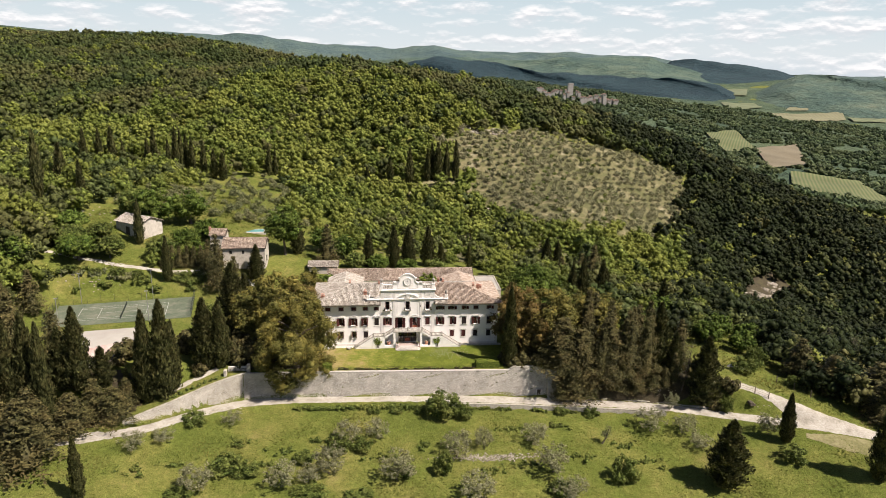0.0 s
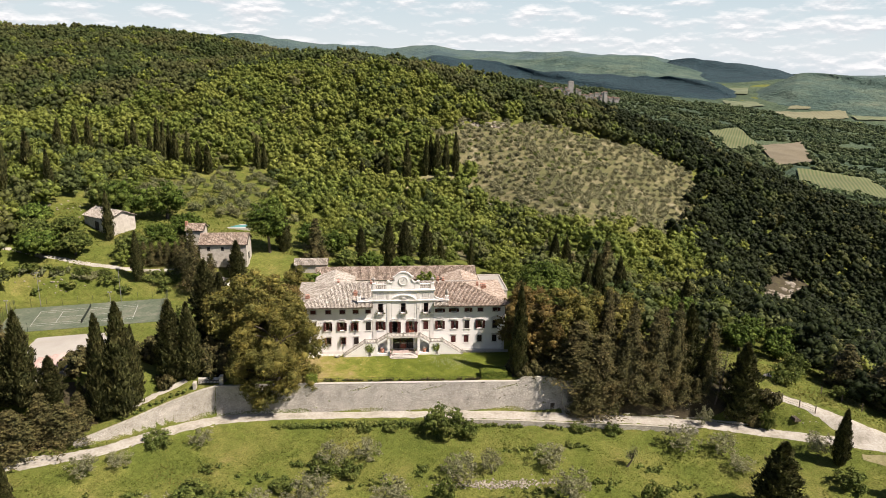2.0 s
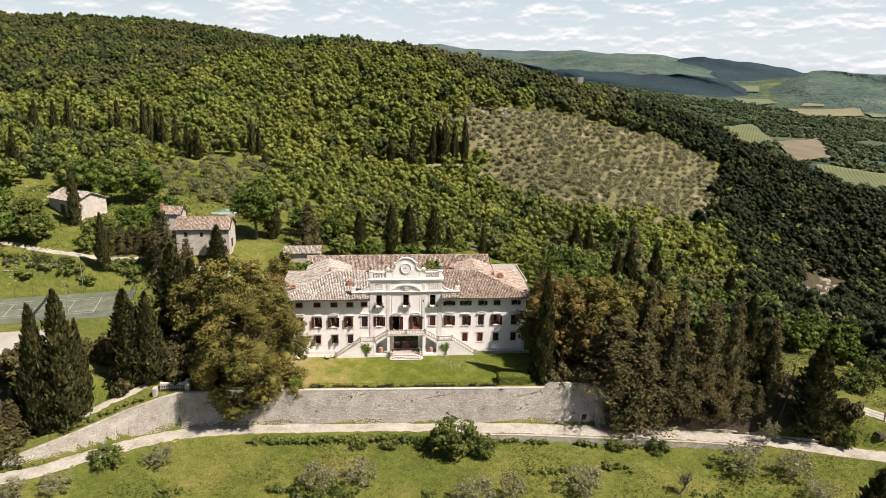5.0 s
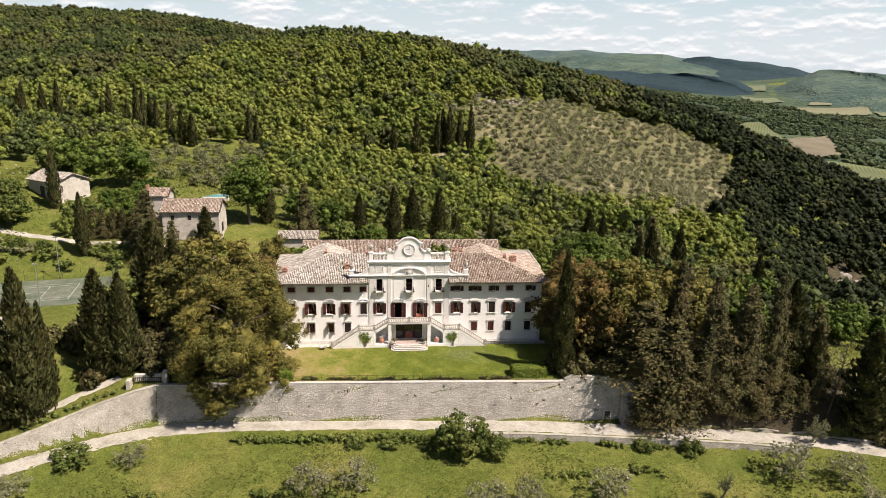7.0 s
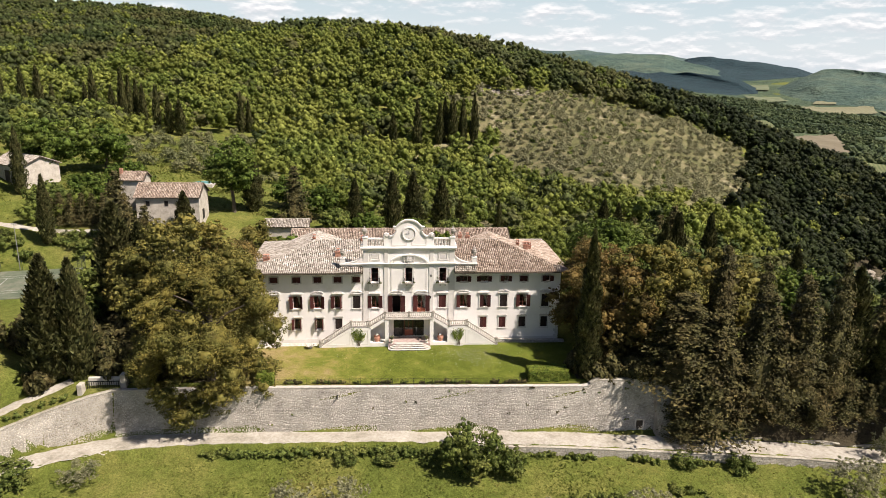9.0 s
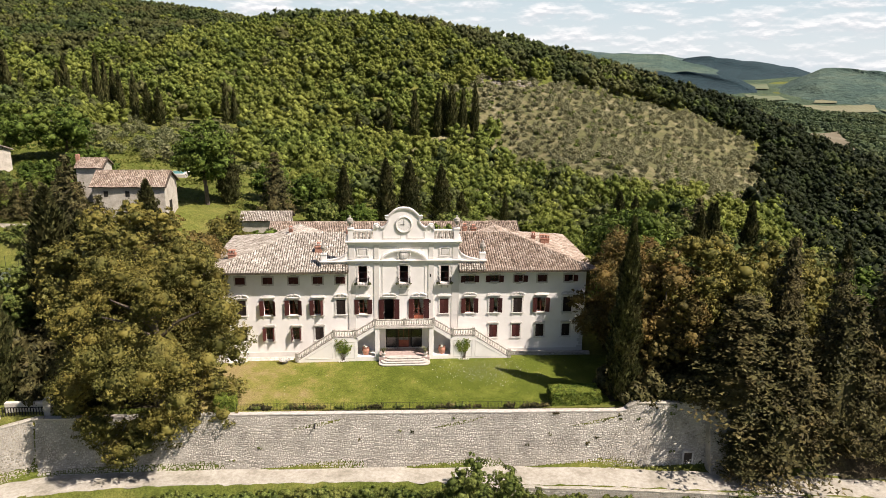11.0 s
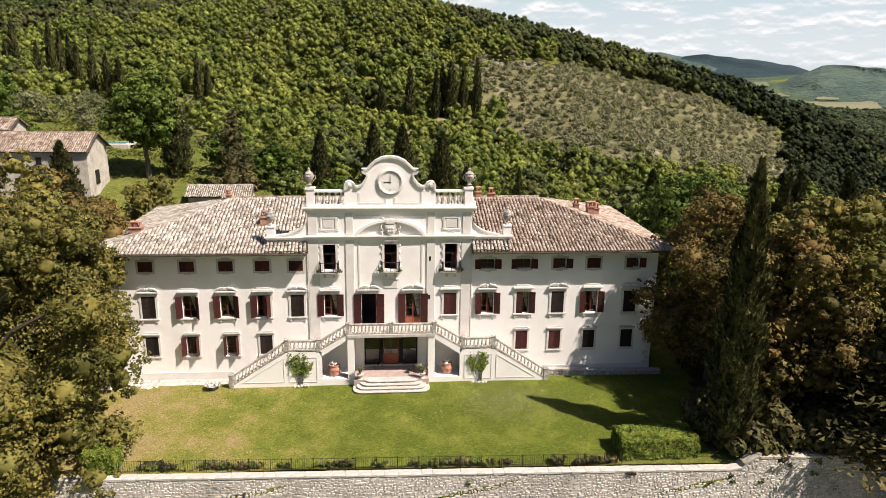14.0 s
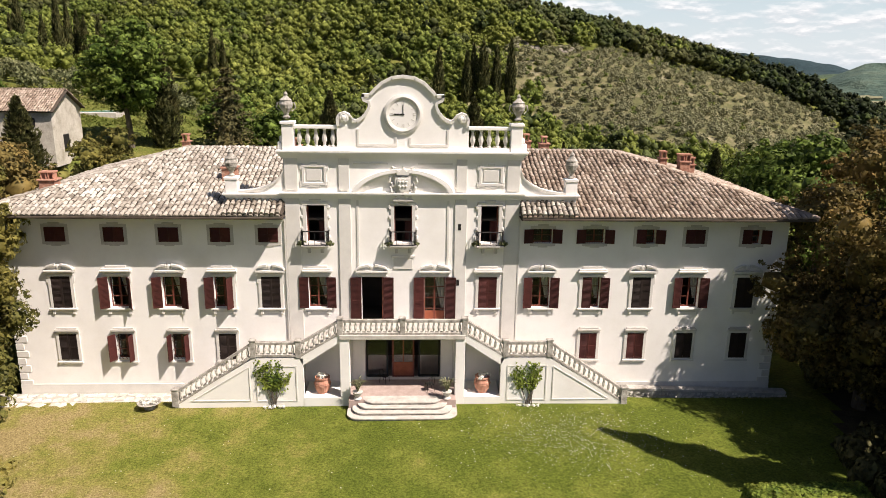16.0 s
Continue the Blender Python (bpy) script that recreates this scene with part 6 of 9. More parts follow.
annex = range_block("farm_tower", "small stone tower block with a tiled cap", -64.0, -58.9, 56.5, 61.5, 7.0, 17.2, 18.7, "x", "tile_red", 42, "farm_stone", 0.4)
part("chimney", boxes((-64.6, -63.9, 58.2, 58.9, 16.5, 19.6), bevel=0.03), M["brick"], annex, "brick chimney")
barn = range_block("stone_barn", "small pale stone barn on the grass slope", -98.0, -85.0, 67.0, 76.0, 13.0, 19.0, 21.0, "x", "tile", 44, "farm_stone")
barn.matrix_basis = Matrix.Translation((-91.5, 71.5, 0)) @ Matrix.Rotation(radians(-36), 4, "Z") @ Matrix.Translation((91.5, -71.5, 0))
# the barn's openings too are dark panels, not holes
part("barn_door", boxes((-92.6, -90.6, 66.92, 67.0, 14.8, 17.6)), M["under"], barn, "flat dark panel standing for the open doorway")
part("window", boxes((-88.6, -87.9, 66.92, 67.0, 16.4, 17.2)), M["iron"], barn)
lean = range_block("tool_shed", "low shed with a pale tiled roof behind the villa", -31.0, -21.6, 50.8, 55.3, 2.6, 7.6, 8.9, "x", "tile", 46, "farm_stone")
# ---- trees ----
def fan(rng, centres, normals, size, slim=1.0, loose=0.42):
    """Small leaves or leaf clumps: one triangle each, at the centres, roughly facing along the normals."""
    n = len(centres)
    nr = normals + rng.normal(0, loose, (n, 3))
    nr /= np.linalg.norm(nr, axis=1)[:, None] + 1e-9
    u = np.cross(nr, rng.normal(0, 1, (n, 3)))
    u /= np.linalg.norm(u, axis=1)[:, None] + 1e-9
    w = np.cross(nr, u)
    s = (size * rng.uniform(0.6, 1.4, n))[:, None]
    v = np.stack([centres + u * s, centres - u * s * 0.55 + w * s * 0.8 * slim, centres - u * s * 0.55 - w * s * 0.8 * slim], 1).reshape(-1, 3)
    return v, np.arange(n * 3).reshape(-1, 3)


def ico():
    bm = bmesh.new()
    bmesh.ops.create_icosphere(bm, subdivisions=1, radius=1.0)
    bmesh.ops.rotate(bm, matrix=Matrix.Rotation(0.4, 3, (1, 0.3, 0.2)), verts=bm.verts[:])
    bm.verts.index_update()
    v = np.array([tuple(q.co) for q in bm.verts])
    f = np.array([[q.index for q in g.verts] for g in bm.faces])
    bm.free()
    return v, f


ICO_V, ICO_F = ico()
OCT_V = np.array([(1, 0, 0), (0.31, 0.95, 0), (-0.81, 0.59, 0), (-0.81, -0.59, 0), (0.31, -0.95, 0), (0, 0, 1), (0, 0, -1)], float)
OCT_F = np.array([(i, (i + 1) % 5, 5) for i in range(5)] + [((i + 1) % 5, i, 6) for i in range(5)])


def lobes(rng, count, radius, height, low, spread=0.62, lobe=0.5):
    """The billows of a broad crown, set round a domed form: centres and radii."""
    mid, half = (height + low) / 2, (height - low) / 2
    out = [(0, 0, mid, min(radius, half) * 0.62)]
    for i in range(count):
        dz = 1 - 2 * (i + 0.5) / count + rng.normal(0, 0.12)
        dz = max(-0.95, min(0.97, dz))
        a = i * 2.39996 + rng.normal(0, 0.35)
        flat_r = math.sqrt(1 - dz * dz)
        u = rng.uniform(0.72, 1.1)
        rr = radius * lobe * rng.uniform(0.7, 1.15) * (0.85 if dz > 0.6 else 1.0)
        reach, tall = max(0.1, radius - rr * 0.85), max(0.1, half - rr * 0.8)
        out.append((flat_r * math.cos(a) * reach * u, flat_r * math.sin(a) * reach * u, mid + dz * tall * min(u, 1.0), rr))
    return out


def crown_data(rng, billows, leaves, size, core=0.55, slim=1.0, flat=0.85, cheap=False, loose=0.28):
    """Leaves over the billows, thick outside and sparse inside, round a darker twiggy core."""
    vs, ts, n = [], [], 0
    total = sum(b[3] ** 2 for b in billows)
    for x, y, z, r in billows:
        bv, bf = (OCT_V, OCT_F) if cheap else (ICO_V, ICO_F)
        cv = bv * (r * core * rng.uniform(0.8, 1.15, (len(bv), 1))) * (1, 1, flat) + (x, y, z)
        vs.append(cv)
        ts.append(bf + n)
        n += len(cv)
        k = max(6, int(leaves * r * r / total))
        d = rng.normal(0, 1, (k, 3))
        d /= np.linalg.norm(d, axis=1)[:, None]
        if cheap:
            rad = r * (0.72 + 0.38 * rng.random(k) ** 0.7)
            bump = 1 + 0.13 * np.sin(d[:, 0] * 7 + x) * np.sin(d[:, 1] * 6 + z) + 0.1 * np.sin(d[:, 2] * 8 + y)
            c = d * (rad * bump)[:, None] * (1, 1, flat) + (x, y, z)
        else:
            # sprays of leaves: small rounded clumps over the billow, with gaps between them
            m = max(6, int(k / 15))
            e = rng.normal(0, 1, (m, 3))
            e /= np.linalg.norm(e, axis=1)[:, None]
            mid = e * (r * rng.uniform(0.66, 1.0, m))[:, None]
            own = r * rng.uniform(0.13, 0.27, m) * (1.0 if r > 0.6 else 1.5)
            w = rng.integers(0, m, k)
            c = (mid[w] + d * (own[w] * (0.55 + 0.45 * rng.random(k)))[:, None] * (1.15, 1.15, 0.8)) * (1, 1, flat) + (x, y, z)
            d = d * 0.75 + e[w] * 0.45
        v, t = fan(rng, c, d * 1.0 + (0, 0, 0.2), size, slim, loose)
        vs.append(v)
        ts.append(t + n)
        n += len(v)
    return np.concatenate(vs), np.concatenate(ts)


def trunk_part(parent, height, radius, rng, limbs=5, spread=2.5, first=0.35):
    bm = bmesh.new()
    bend = [(rng.normal(0, 0.03) * height * f, rng.normal(0, 0.03) * height * f, height * f - 0.3 * (f == 0)) for f in (0, 0.25, 0.5, 0.75, 1.0)]
    tube(bm, bend, [radius * 1.25, radius, radius * 0.8, radius * 0.55, radius * 0.25], 8)
    for i in range(limbs):
        a = 2 * math.pi * i / limbs + rng.uniform(-0.4, 0.4)
        f = rng.uniform(first, 0.8)
        b = Vector((0, 0, height * f))
        q = Vector((math.cos(a), math.sin(a), rng.uniform(0.5, 1.1))) * spread * rng.uniform(0.7, 1.1)
        limb = bmesh.new()
        tube(limb, [b, b + q * 0.5 + Vector((0, 0, 0.1 * spread)), b + q], [radius * 0.45, radius * 0.3, radius * 0.1], 5)
        part("limb", limb, M["bark"], parent)
    return part("trunk", bm, M["bark"], parent)


def broad_tree(name, label, at, height, radius, leaf, leaves, size, seed, billows=16, low=0.25, group="", category="tree", spread=0.62, lobe=0.5, sink=0.0):
    rng = np.random.default_rng(seed)
    z = float(ground_z(*at)) - sink
    tree = thing(name, label, category, group, at=(*at, z))
    v, t = crown_data(rng, lobes(rng, billows, radius, height, height * low, spread, lobe), leaves, size)
    hung("crown", tri_mesh("crown", v, t, leaf), tree)
    trunk_part(tree, height * 0.7, max(0.1, radius * 0.06), rng, 6, radius * 0.55)
    return tree


def cypress_data(rng, tufts, size, ragged=0.12, belly=0.38):
    """A slim flame-shaped crown of height 1 and radius 1, of upswept tufts over a dark core."""
    zz = np.linspace(0.03, 0.985, 14)
    shape = lambda f: np.sin(np.pi * np.clip(f, 0, 1) ** 0.62) ** 0.75 * (1 - 0.25 * f)
    k = 9
    core = np.concatenate([np.c_[0.72 * shape(z) * np.cos(np.arange(k) * 2 * np.pi / k + i), 0.72 * shape(z) * np.sin(np.arange(k) * 2 * np.pi / k + i), np.full(k, z)] * np.r_[1, 1, 1] for i, z in enumerate(zz)])
    core[:, :2] *= rng.uniform(0.85, 1.15, (len(core), 1))
    ct = []
    for i in range(len(zz) - 1):
        for j in range(k):
            a, b, c, d = i * k + j, i * k + (j + 1) % k, (i + 1) * k + j, (i + 1) * k + (j + 1) % k
            ct += [(a, b, d), (a, d, c)]
    f = rng.beta(1.25, 1.25, tufts) * 0.97 + 0.02
    a = rng.uniform(0, 2 * np.pi, tufts)
    r = shape(f) * (0.72 + 0.34 * rng.random(tufts)) * (1 + ragged * np.sin(a * 3 + f * 31) + ragged * np.sin(a * 5 - f * 17))
    out = np.c_[np.cos(a), np.sin(a), np.zeros(tufts)]
    c = np.c_[out[:, :2] * r[:, None], f]
    return core, np.array(ct), c, out


def cypress_mesh(seed, height, radius, tufts, size, leaf, ragged=0.12):
    rng = np.random.default_rng(seed)
    core, ct, c, out = cypress_data(rng, tufts, size, ragged)
    sc = np.array((radius, radius, height))
    core, c = core * sc, c * sc
    up = np.array((0, 0, 1.0)) + out * 0.45 + rng.normal(0, 0.22, (tufts, 3))
    up /= np.linalg.norm(up, axis=1)[:, None]
    side = np.cross(up, out + rng.normal(0, 0.5, (tufts, 3)))
    side /= np.linalg.norm(side, axis=1)[:, None] + 1e-9
    s = (size * rng.uniform(0.6, 1.5, tufts))[:, None]
    v = np.stack([c - up * s * 0.6 + side * s * 0.42, c - up * s * 0.6 - side * s * 0.42, c + up * s * 1.1], 1).reshape(-1, 3)
    t = np.arange(tufts * 3).reshape(-1, 3) + len(core)
    return tri_mesh("crown", np.r_[core, v], np.r_[ct, t], leaf)


def conifer_mesh(seed, height, radius, tufts, size, leaf):
    """A broad conifer: drooping boughs in loose tiers."""
    rng = np.random.default_rng(seed)
    vs, ts, n = [], [], 0
    tiers = 11
    for i in range(tiers):
        f = (i + 0.5) / tiers
        rr = radius * (1 - f) ** 0.75 * rng.uniform(0.75, 1.1) + 0.25
        for j in range(7):
            a = 2 * math.pi * (j + rng.uniform(-0.4, 0.4)) / 7 + i
            ln = rr * rng.uniform(0.7, 1.15)
            k = max(8, int(tufts / (tiers * 7) * (1.3 - f * 0.7)))
            q = rng.random(k) ** 0.6
            c = np.c_[np.cos(a) * ln * q, np.sin(a) * ln * q, height * (0.12 + 0.86 * f) - q * q * ln * 0.25 + rng.normal(0, 0.25, k)]
            c[:, :2] += rng.normal(0, 0.22 * ln * 0.6 + 0.12, (k, 2))
            v, t = fan(rng, c, np.tile((0.4 * math.cos(a), 0.4 * math.sin(a), 0.8), (k, 1)), size, 0.5)
            vs.append(v), ts.append(t + n)
            n += len(v)
    cone = np.array([(radius * 0.5 * math.cos(q), radius * 0.5 * math.sin(q), height * 0.1) for q in np.linspace(0, 2 * math.pi, 9)[:-1]] + [(0, 0, height * 0.95)])
    vs.append(cone)
    ts.append(np.array([(n + q, n + (q + 1) % 8, n + 8) for q in range(8)]))
    return tri_mesh("crown", np.concatenate(vs), np.concatenate(ts), leaf)


def stand(name, label, me, at, scale, turn, category="tree", group="", girth=0.16, sink=0.25):
    """A tree made from a shared crown, scaled to its height and width, on its own trunk."""
    z = float(ground_z(*at)) - sink
    tree = thing(name, label, category, group, at=(*at, z))
    c = hung("crown", me, tree, m=Matrix.Rotation(turn, 4, "Z") @ Matrix.Diagonal((scale[0], scale[0], scale[1], 1)))
    hung("trunk", TRUNK, tree, m=Matrix.Diagonal((girth, girth, scale[1] * 0.5, 1)))
    return tree


tb = bmesh.new()
lathe(tb, [(1.5, -0.02), (1.1, 0.05), (0.95, 0.3), (0.7, 0.7), (0.4, 1.0)], 7)
TRUNK = bpy.data.meshes.new("trunk")
tb.to_mesh(TRUNK)
tb.free()
TRUNK.materials.append(M["bark"])

rnd = random.Random(5)
CYPRESS = [cypress_mesh(30 + i, 16.0, 2.2, 5200, 0.32, M["leaf_cypress"], 0.14 + 0.05 * i) for i in range(4)]
SLIM = cypress_mesh(37, 22.6, 1.75, 15000, 0.24, M["leaf_cypress"], 0.2)
CYP_FAR = [cypress_mesh(40 + i, 16.0, 2.0, 900, 0.75, M["leaf_cypress"], 0.12) for i in range(3)]
CONIFER = [conifer_mesh(50 + i, 16.0, 4.5, 4000, 0.40, M["leaf_conifer"]) for i in range(3)]
CONIFER_FINE = [conifer_mesh(55 + i, 16.0, 4.5, 11000, 0.26, M["leaf_conifer"]) for i in range(3)]

# cypresses: x, y, height, radius
NEAR_CYPRESS = [
    (65.5, -52.9, 15.5, 3.9), (84.3, -42.3, 12.3, 1.7), (96.3, -57.4, 19.0, 2.6), (-66.1, -52.5, 14.2, 1.4), (72.3, -25.3, 18.2, 3.7), (63.3, -16.5, 18.8, 2.9), (67.0, -18.6, 12.2, 2.0),
    (-80.5, -22.0, 15.9, 2.5), (-76.8, -22.0, 20.7, 3.0), (-72.0, -20.8, 10.5, 2.4), (-62.2, -21.0, 23.4, 2.7), (-58.1, -20.6, 24.9, 3.2), (-56.7, -17.5, 18.0, 1.7), (-66.8, -20.5, 9.4, 1.2), (-50.9, -10.7, 18.4, 3.4), (-47.1, -10.8, 18.0, 2.6), (-86.4, -25.2, 26.0, 3.0), (-81.9, -28.4, 25.4, 2.2), (-90.3, -26.1, 24.7, 3.4), (-47.3, 6.8, 22.2, 4.2), (-44.2, 9.0, 18.5, 3.2),
    (-96, -20.5, 17.5, 3.0),
]
BACK_CYPRESS = [
    (-11.4, 61.4, 13.1, 2.0), (-2.4, 64.5, 15.8, 2.2), (2.8, 67.1, 16.0, 2.6), (10.4, 73.4, 15.6, 2.5), (15.5, 76.6, 9.5, 1.7), (26.2, 77.3, 10.5, 1.1), (-35.9, 63.7, 15.0, 2.4), (-47.5, 46.5, 13.1, 2.6),
    (-74.2, 41.6, 14.9, 1.7), (-88.6, 61.9, 15.9, 1.6), (60.7, 95.4, 13.9, 2.4), (65.6, 96.8, 13.3, 2.0), (63.1, 30.5, 17.9, 2.3), (57.5, 33.0, 16.5, 2.1), (53.0, 29.0, 15.5, 1.9), (59.5, 39.0, 16.0, 2.0), (65.8, 35.0, 14.5, 2.2), (86.0, 35.8, 13.7, 2.0),
]
HILL_CYPRESS = [
    (36.6, 226.7, 20.7, 2.3), (31.3, 226.6, 18.7, 2.3), (26.4, 226.4, 19.6, 3.0), (20.4, 226.4, 17.0, 2.3), (9.7, 221.4, 19.0, 2.6), (-1.5, 223.3, 14.0, 2.3), (-14.3, 213.1, 11.1, 2.2), (23, 229, 18, 2.4),
    (-144.9, 183.5, 15.2, 1.9), (-139.6, 185.1, 16.7, 2.2), (-133.7, 183.3, 11.2, 1.5), (-120.6, 189.0, 18.4, 2.2), (-111.6, 194.7, 19.7, 2.0), (-109.9, 198.0, 17.5, 1.9), (-107.5, 199.4, 16.1, 1.9),
    (-125.5, 193.7, 12.9, 1.6),
]
LEFT_CYPRESS = [
    (-90.7, 185.4, 12.9, 2.1), (-96.6, 189.4, 15.8, 1.8), (-86.1, 183.6, 12.3, 2.4), (-65.9, 202.2, 14.9, 1.6), (-145.9, 166.3, 13.9, 2.1), (-133.4, 112.0, 15.4, 2.6), (-121.3, 99.7, 12.9, 1.7), (-133.4, 92.3, 21.9, 2.4),
    (-104, 196, 15, 1.9), (-114, 190, 14, 1.8), (-150, 178, 15, 1.9), (-63, 204, 12, 1.6),
]
for rows_, pool, lb, gp in ((NEAR_CYPRESS, CYPRESS, "tall dark green cypress beside the track", "cypresses along the track"), (BACK_CYPRESS, CYPRESS, "slim dark cypress behind the villa", "cypresses behind the villa"),
                            (HILL_CYPRESS, CYP_FAR, "dark cypress standing on the wooded hillside", "hillside cypresses"), (LEFT_CYPRESS, CYP_FAR, "slim cypress among the hillside wood", "hillside cypresses")):
    for x, y, h, r in rows_:
        stand("cypress", lb, rnd.choice(pool), (x, y), (r / 2.2, h * (1.15 if pool is CYP_FAR else 1.0) / 16), rnd.uniform(0, 6), group=gp)
stand("cypress", "very tall slender cypress at the lawn's shaded corner", SLIM, (25.3, -14.2), (1.0, 1.0), 1.0)

# dark conifers: x, y, height, radius
DARK_CONIFERS = [
    (42.4, -19.3, 19.0, 6.4), (48.8, -19.4, 19.0, 5.4), (54.3, -19.4, 19.5, 4.8), (59.2, -19.4, 21.5, 3.6), (51.6, -13.2, 18.0, 3.4), (46.0, -11.5, 20.0, 3.6), (57.4, -13.8, 16.5, 3.0), (71, -12, 13, 3.4), (61, -8, 15, 3.4), (50, -5, 17, 3.8),
    (38.6, -19.6, 9.0, 4.6), (61.0, -20.6, 6.5, 2.8), (64.0, -21.3, 5.5, 2.4), (45.6, -19.6, 7.5, 3.0), (51.8, -20.0, 7.5, 3.0), (57.2, -20.6, 7.0, 2.8), (66.2, -21.0, 8, 2.2), (38.2, -17.2, 14.5, 7.2),
    (-80.3, -43.1, 16.1, 7.0), (-75.3, -31.3, 10.5, 5.1), (-67.7, -27.4, 8.9, 5.0), (-84.4, -47.8, 11.5, 4.6), (-79.6, -36.8, 12, 5.0), (-92.2, -22.0, 13.6, 5.4), (-92.3, -33.1, 18.1, 5.2), (-88, -38, 15, 6), (-84, -32, 12, 5),
    (-73, -24.5, 9.5, 4.0), (-58.2, 38.6, 19.0, 4.4), (-52.8, 37.5, 13.0, 3.6), (-62.4, 45.4, 11.8, 3.0), (-66.5, -22.5, 8, 3.2), (-100, -24, 15, 5), (-95, -42, 12, 6), (-25.4, 59.3, 14.1, 4.2), (116, -28, 13, 7), (108, -22, 11, 6), (104, -14, 12, 5), (112, -36, 12, 6), (120, -44, 12, 6),
    (-98, -8, 17, 5), (-102, -34, 14, 6), (-86, -12, 14, 4.5), (-108, 8, 15, 5), (-106, 20, 14, 4.5), (75, 78, 17, 5), (68, 70, 14, 4), (58, 62, 13, 4), (-108, -10, 16, 5), (-104, -2, 14, 5), (-112, -30, 14, 5),
]
for x, y, h, r in DARK_CONIFERS:
    stand("conifer", "dense dark conifer with drooping boughs", rnd.choice(CONIFER_FINE if 36 < x < 60 and y < -5 else CONIFER), (x, y), (r / 4.5, h / 16), rnd.uniform(0, 6), group="dark conifers", girth=0.25)

# dark undergrowth below the roadside trees
UNDER = []
for i in range(3):
    r_ = np.random.default_rng(95 + i)
    UNDER.append(tri_mesh("crown", *crown_data(r_, lobes(r_, 10, 3.0, 4.0, -0.4, 0.62, 0.4), 1800, 0.3, 0.6, cheap=True), M["leaf_conifer"]))
for x, y, h, r in [(39, -18.6, 4.5, 2.2), (42, -16.5, 4, 2.6), (50, -16, 2.6, 2.2), (58, -18.0, 3.6, 2.8), (61.5, -18.2, 3.6, 2.8), (54, -17.8, 3.4, 2.8), (46.5, -17.6, 3.4, 2.8), (65, -19.5, 3, 2.2), (48, -8, 5, 4), (57, -6, 5, 4), (38, -13, 5, 3), (66, -12, 5, 3.5), (72, -17, 4, 3),
                   (-40, -5, 7, 4), (-44, -2, 7, 4), (-38, -9, 5, 3), (-48, -2, 6, 4), (-56, -4, 6, 4), (-62, -8, 6, 4), (-70, -12, 6, 4), (-80, -24, 5, 4), (-90, -26, 6, 4), (-98, -30, 6, 4), (34, -11, 4, 2.6), (30, -9.5, 3.5, 2.2), (24.3, -12.4, 3.2, 1.7), (26.6, -14.6, 3.6, 2.4), (29.6, -15.0, 4.2, 2.9), (32.8, -15.2, 4.6, 3.1), (36.0, -15.4, 4.6, 3.0), (28.4, -10.8, 5, 2.8), (25.5, -9.5, 3.0, 1.8), (29.6, 1.2, 7, 2.4), (30.2, 6, 7, 2.8), (31, 11, 7, 3), (-41, -9.5, 6, 3), (-44.5, -8.5, 6, 3), (-48.5, -9.5, 5, 2.6), (-37, -13, 4.5, 2.4), (-42.5, -12.2, 3.6, 2), (-52, -13, 4, 2.2), (-46.5, -5, 7, 4), (75, -27, 3, 2.0), (79, -25.5, 4, 2.4)]:
    stand("undergrowth", "dense dark evergreen undergrowth under the trees", rnd.choice(UNDER), (x, y), (r / 3.0, h / 4.0), rnd.uniform(0, 6), "shrub", "dark undergrowth", 0.08)

# great holm oaks by the terrace: x, y, height, radius, seed, leaf
broad_tree("holm_oak", "huge rounded holm oak overhanging the terrace wall", (-28.1, -12.9), 20.3, 10.7, M["leaf_oak"], 110000, 0.125, 61, 110, -0.36, "holm oaks by the terrace", lobe=0.19)
broad_tree("holm_oak", "broad holm oak at the villa's shaded end", (-32.8, -1.6), 22.6, 10.0, M["leaf_oak"], 52000, 0.18, 62, 76, 0.02, "holm oaks by the terrace", lobe=0.22)
broad_tree("holm_oak", "young holm oak close before the villa's corner", (-26.3, -5.0), 17.6, 5.6, M["leaf_oak"], 62000, 0.105, 69, 52, 0.05, "holm oaks by the terrace", lobe=0.27)
broad_tree("holm_oak", "holm oak beside the villa's end wall", (-40.0, 2.0), 18.5, 8.4, M["leaf_oak"], 26000, 0.22, 68, 48, 0.02, "holm oaks by the terrace", lobe=0.31)
broad_tree("holm_oak", "broad holm oak with rusty new leaves", (36.9, -7.5), 19.8, 8.5, M["leaf_oak"], 46000, 0.19, 63, 64, 0.0, "holm oaks by the terrace", lobe=0.25)
broad_tree("holm_oak", "rust-leaved oak hard against the villa corner", (29.3, -2.6), 18.6, 7.4, M["leaf_brown"], 60000, 0.13, 64, 60, -0.02, "holm oaks by the terrace", lobe=0.27)
broad_tree("holm_oak", "dense low-branched oak in the lawn's shaded corner", (31.4, -10.4), 17.5, 6.2, M["leaf_brown"], 30000, 0.17, 59, 44, -0.05, "holm oaks by the terrace", lobe=0.30)
broad_tree("holm_oak", "holm oak in the shaded row behind the wall", (51.0, -1.0), 17.0, 8.0, M["leaf_oak"], 15000, 0.29, 65, 30, 0.05, "holm oaks by the terrace", lobe=0.31)
broad_tree("holm_oak", "rust-tinged holm oak behind the villa's end", (-30.0, 5.0), 18.6, 6.9, M["leaf_brown"], 40000, 0.13, 571, 40, 0.05, "holm oaks by the terrace", lobe=0.3)
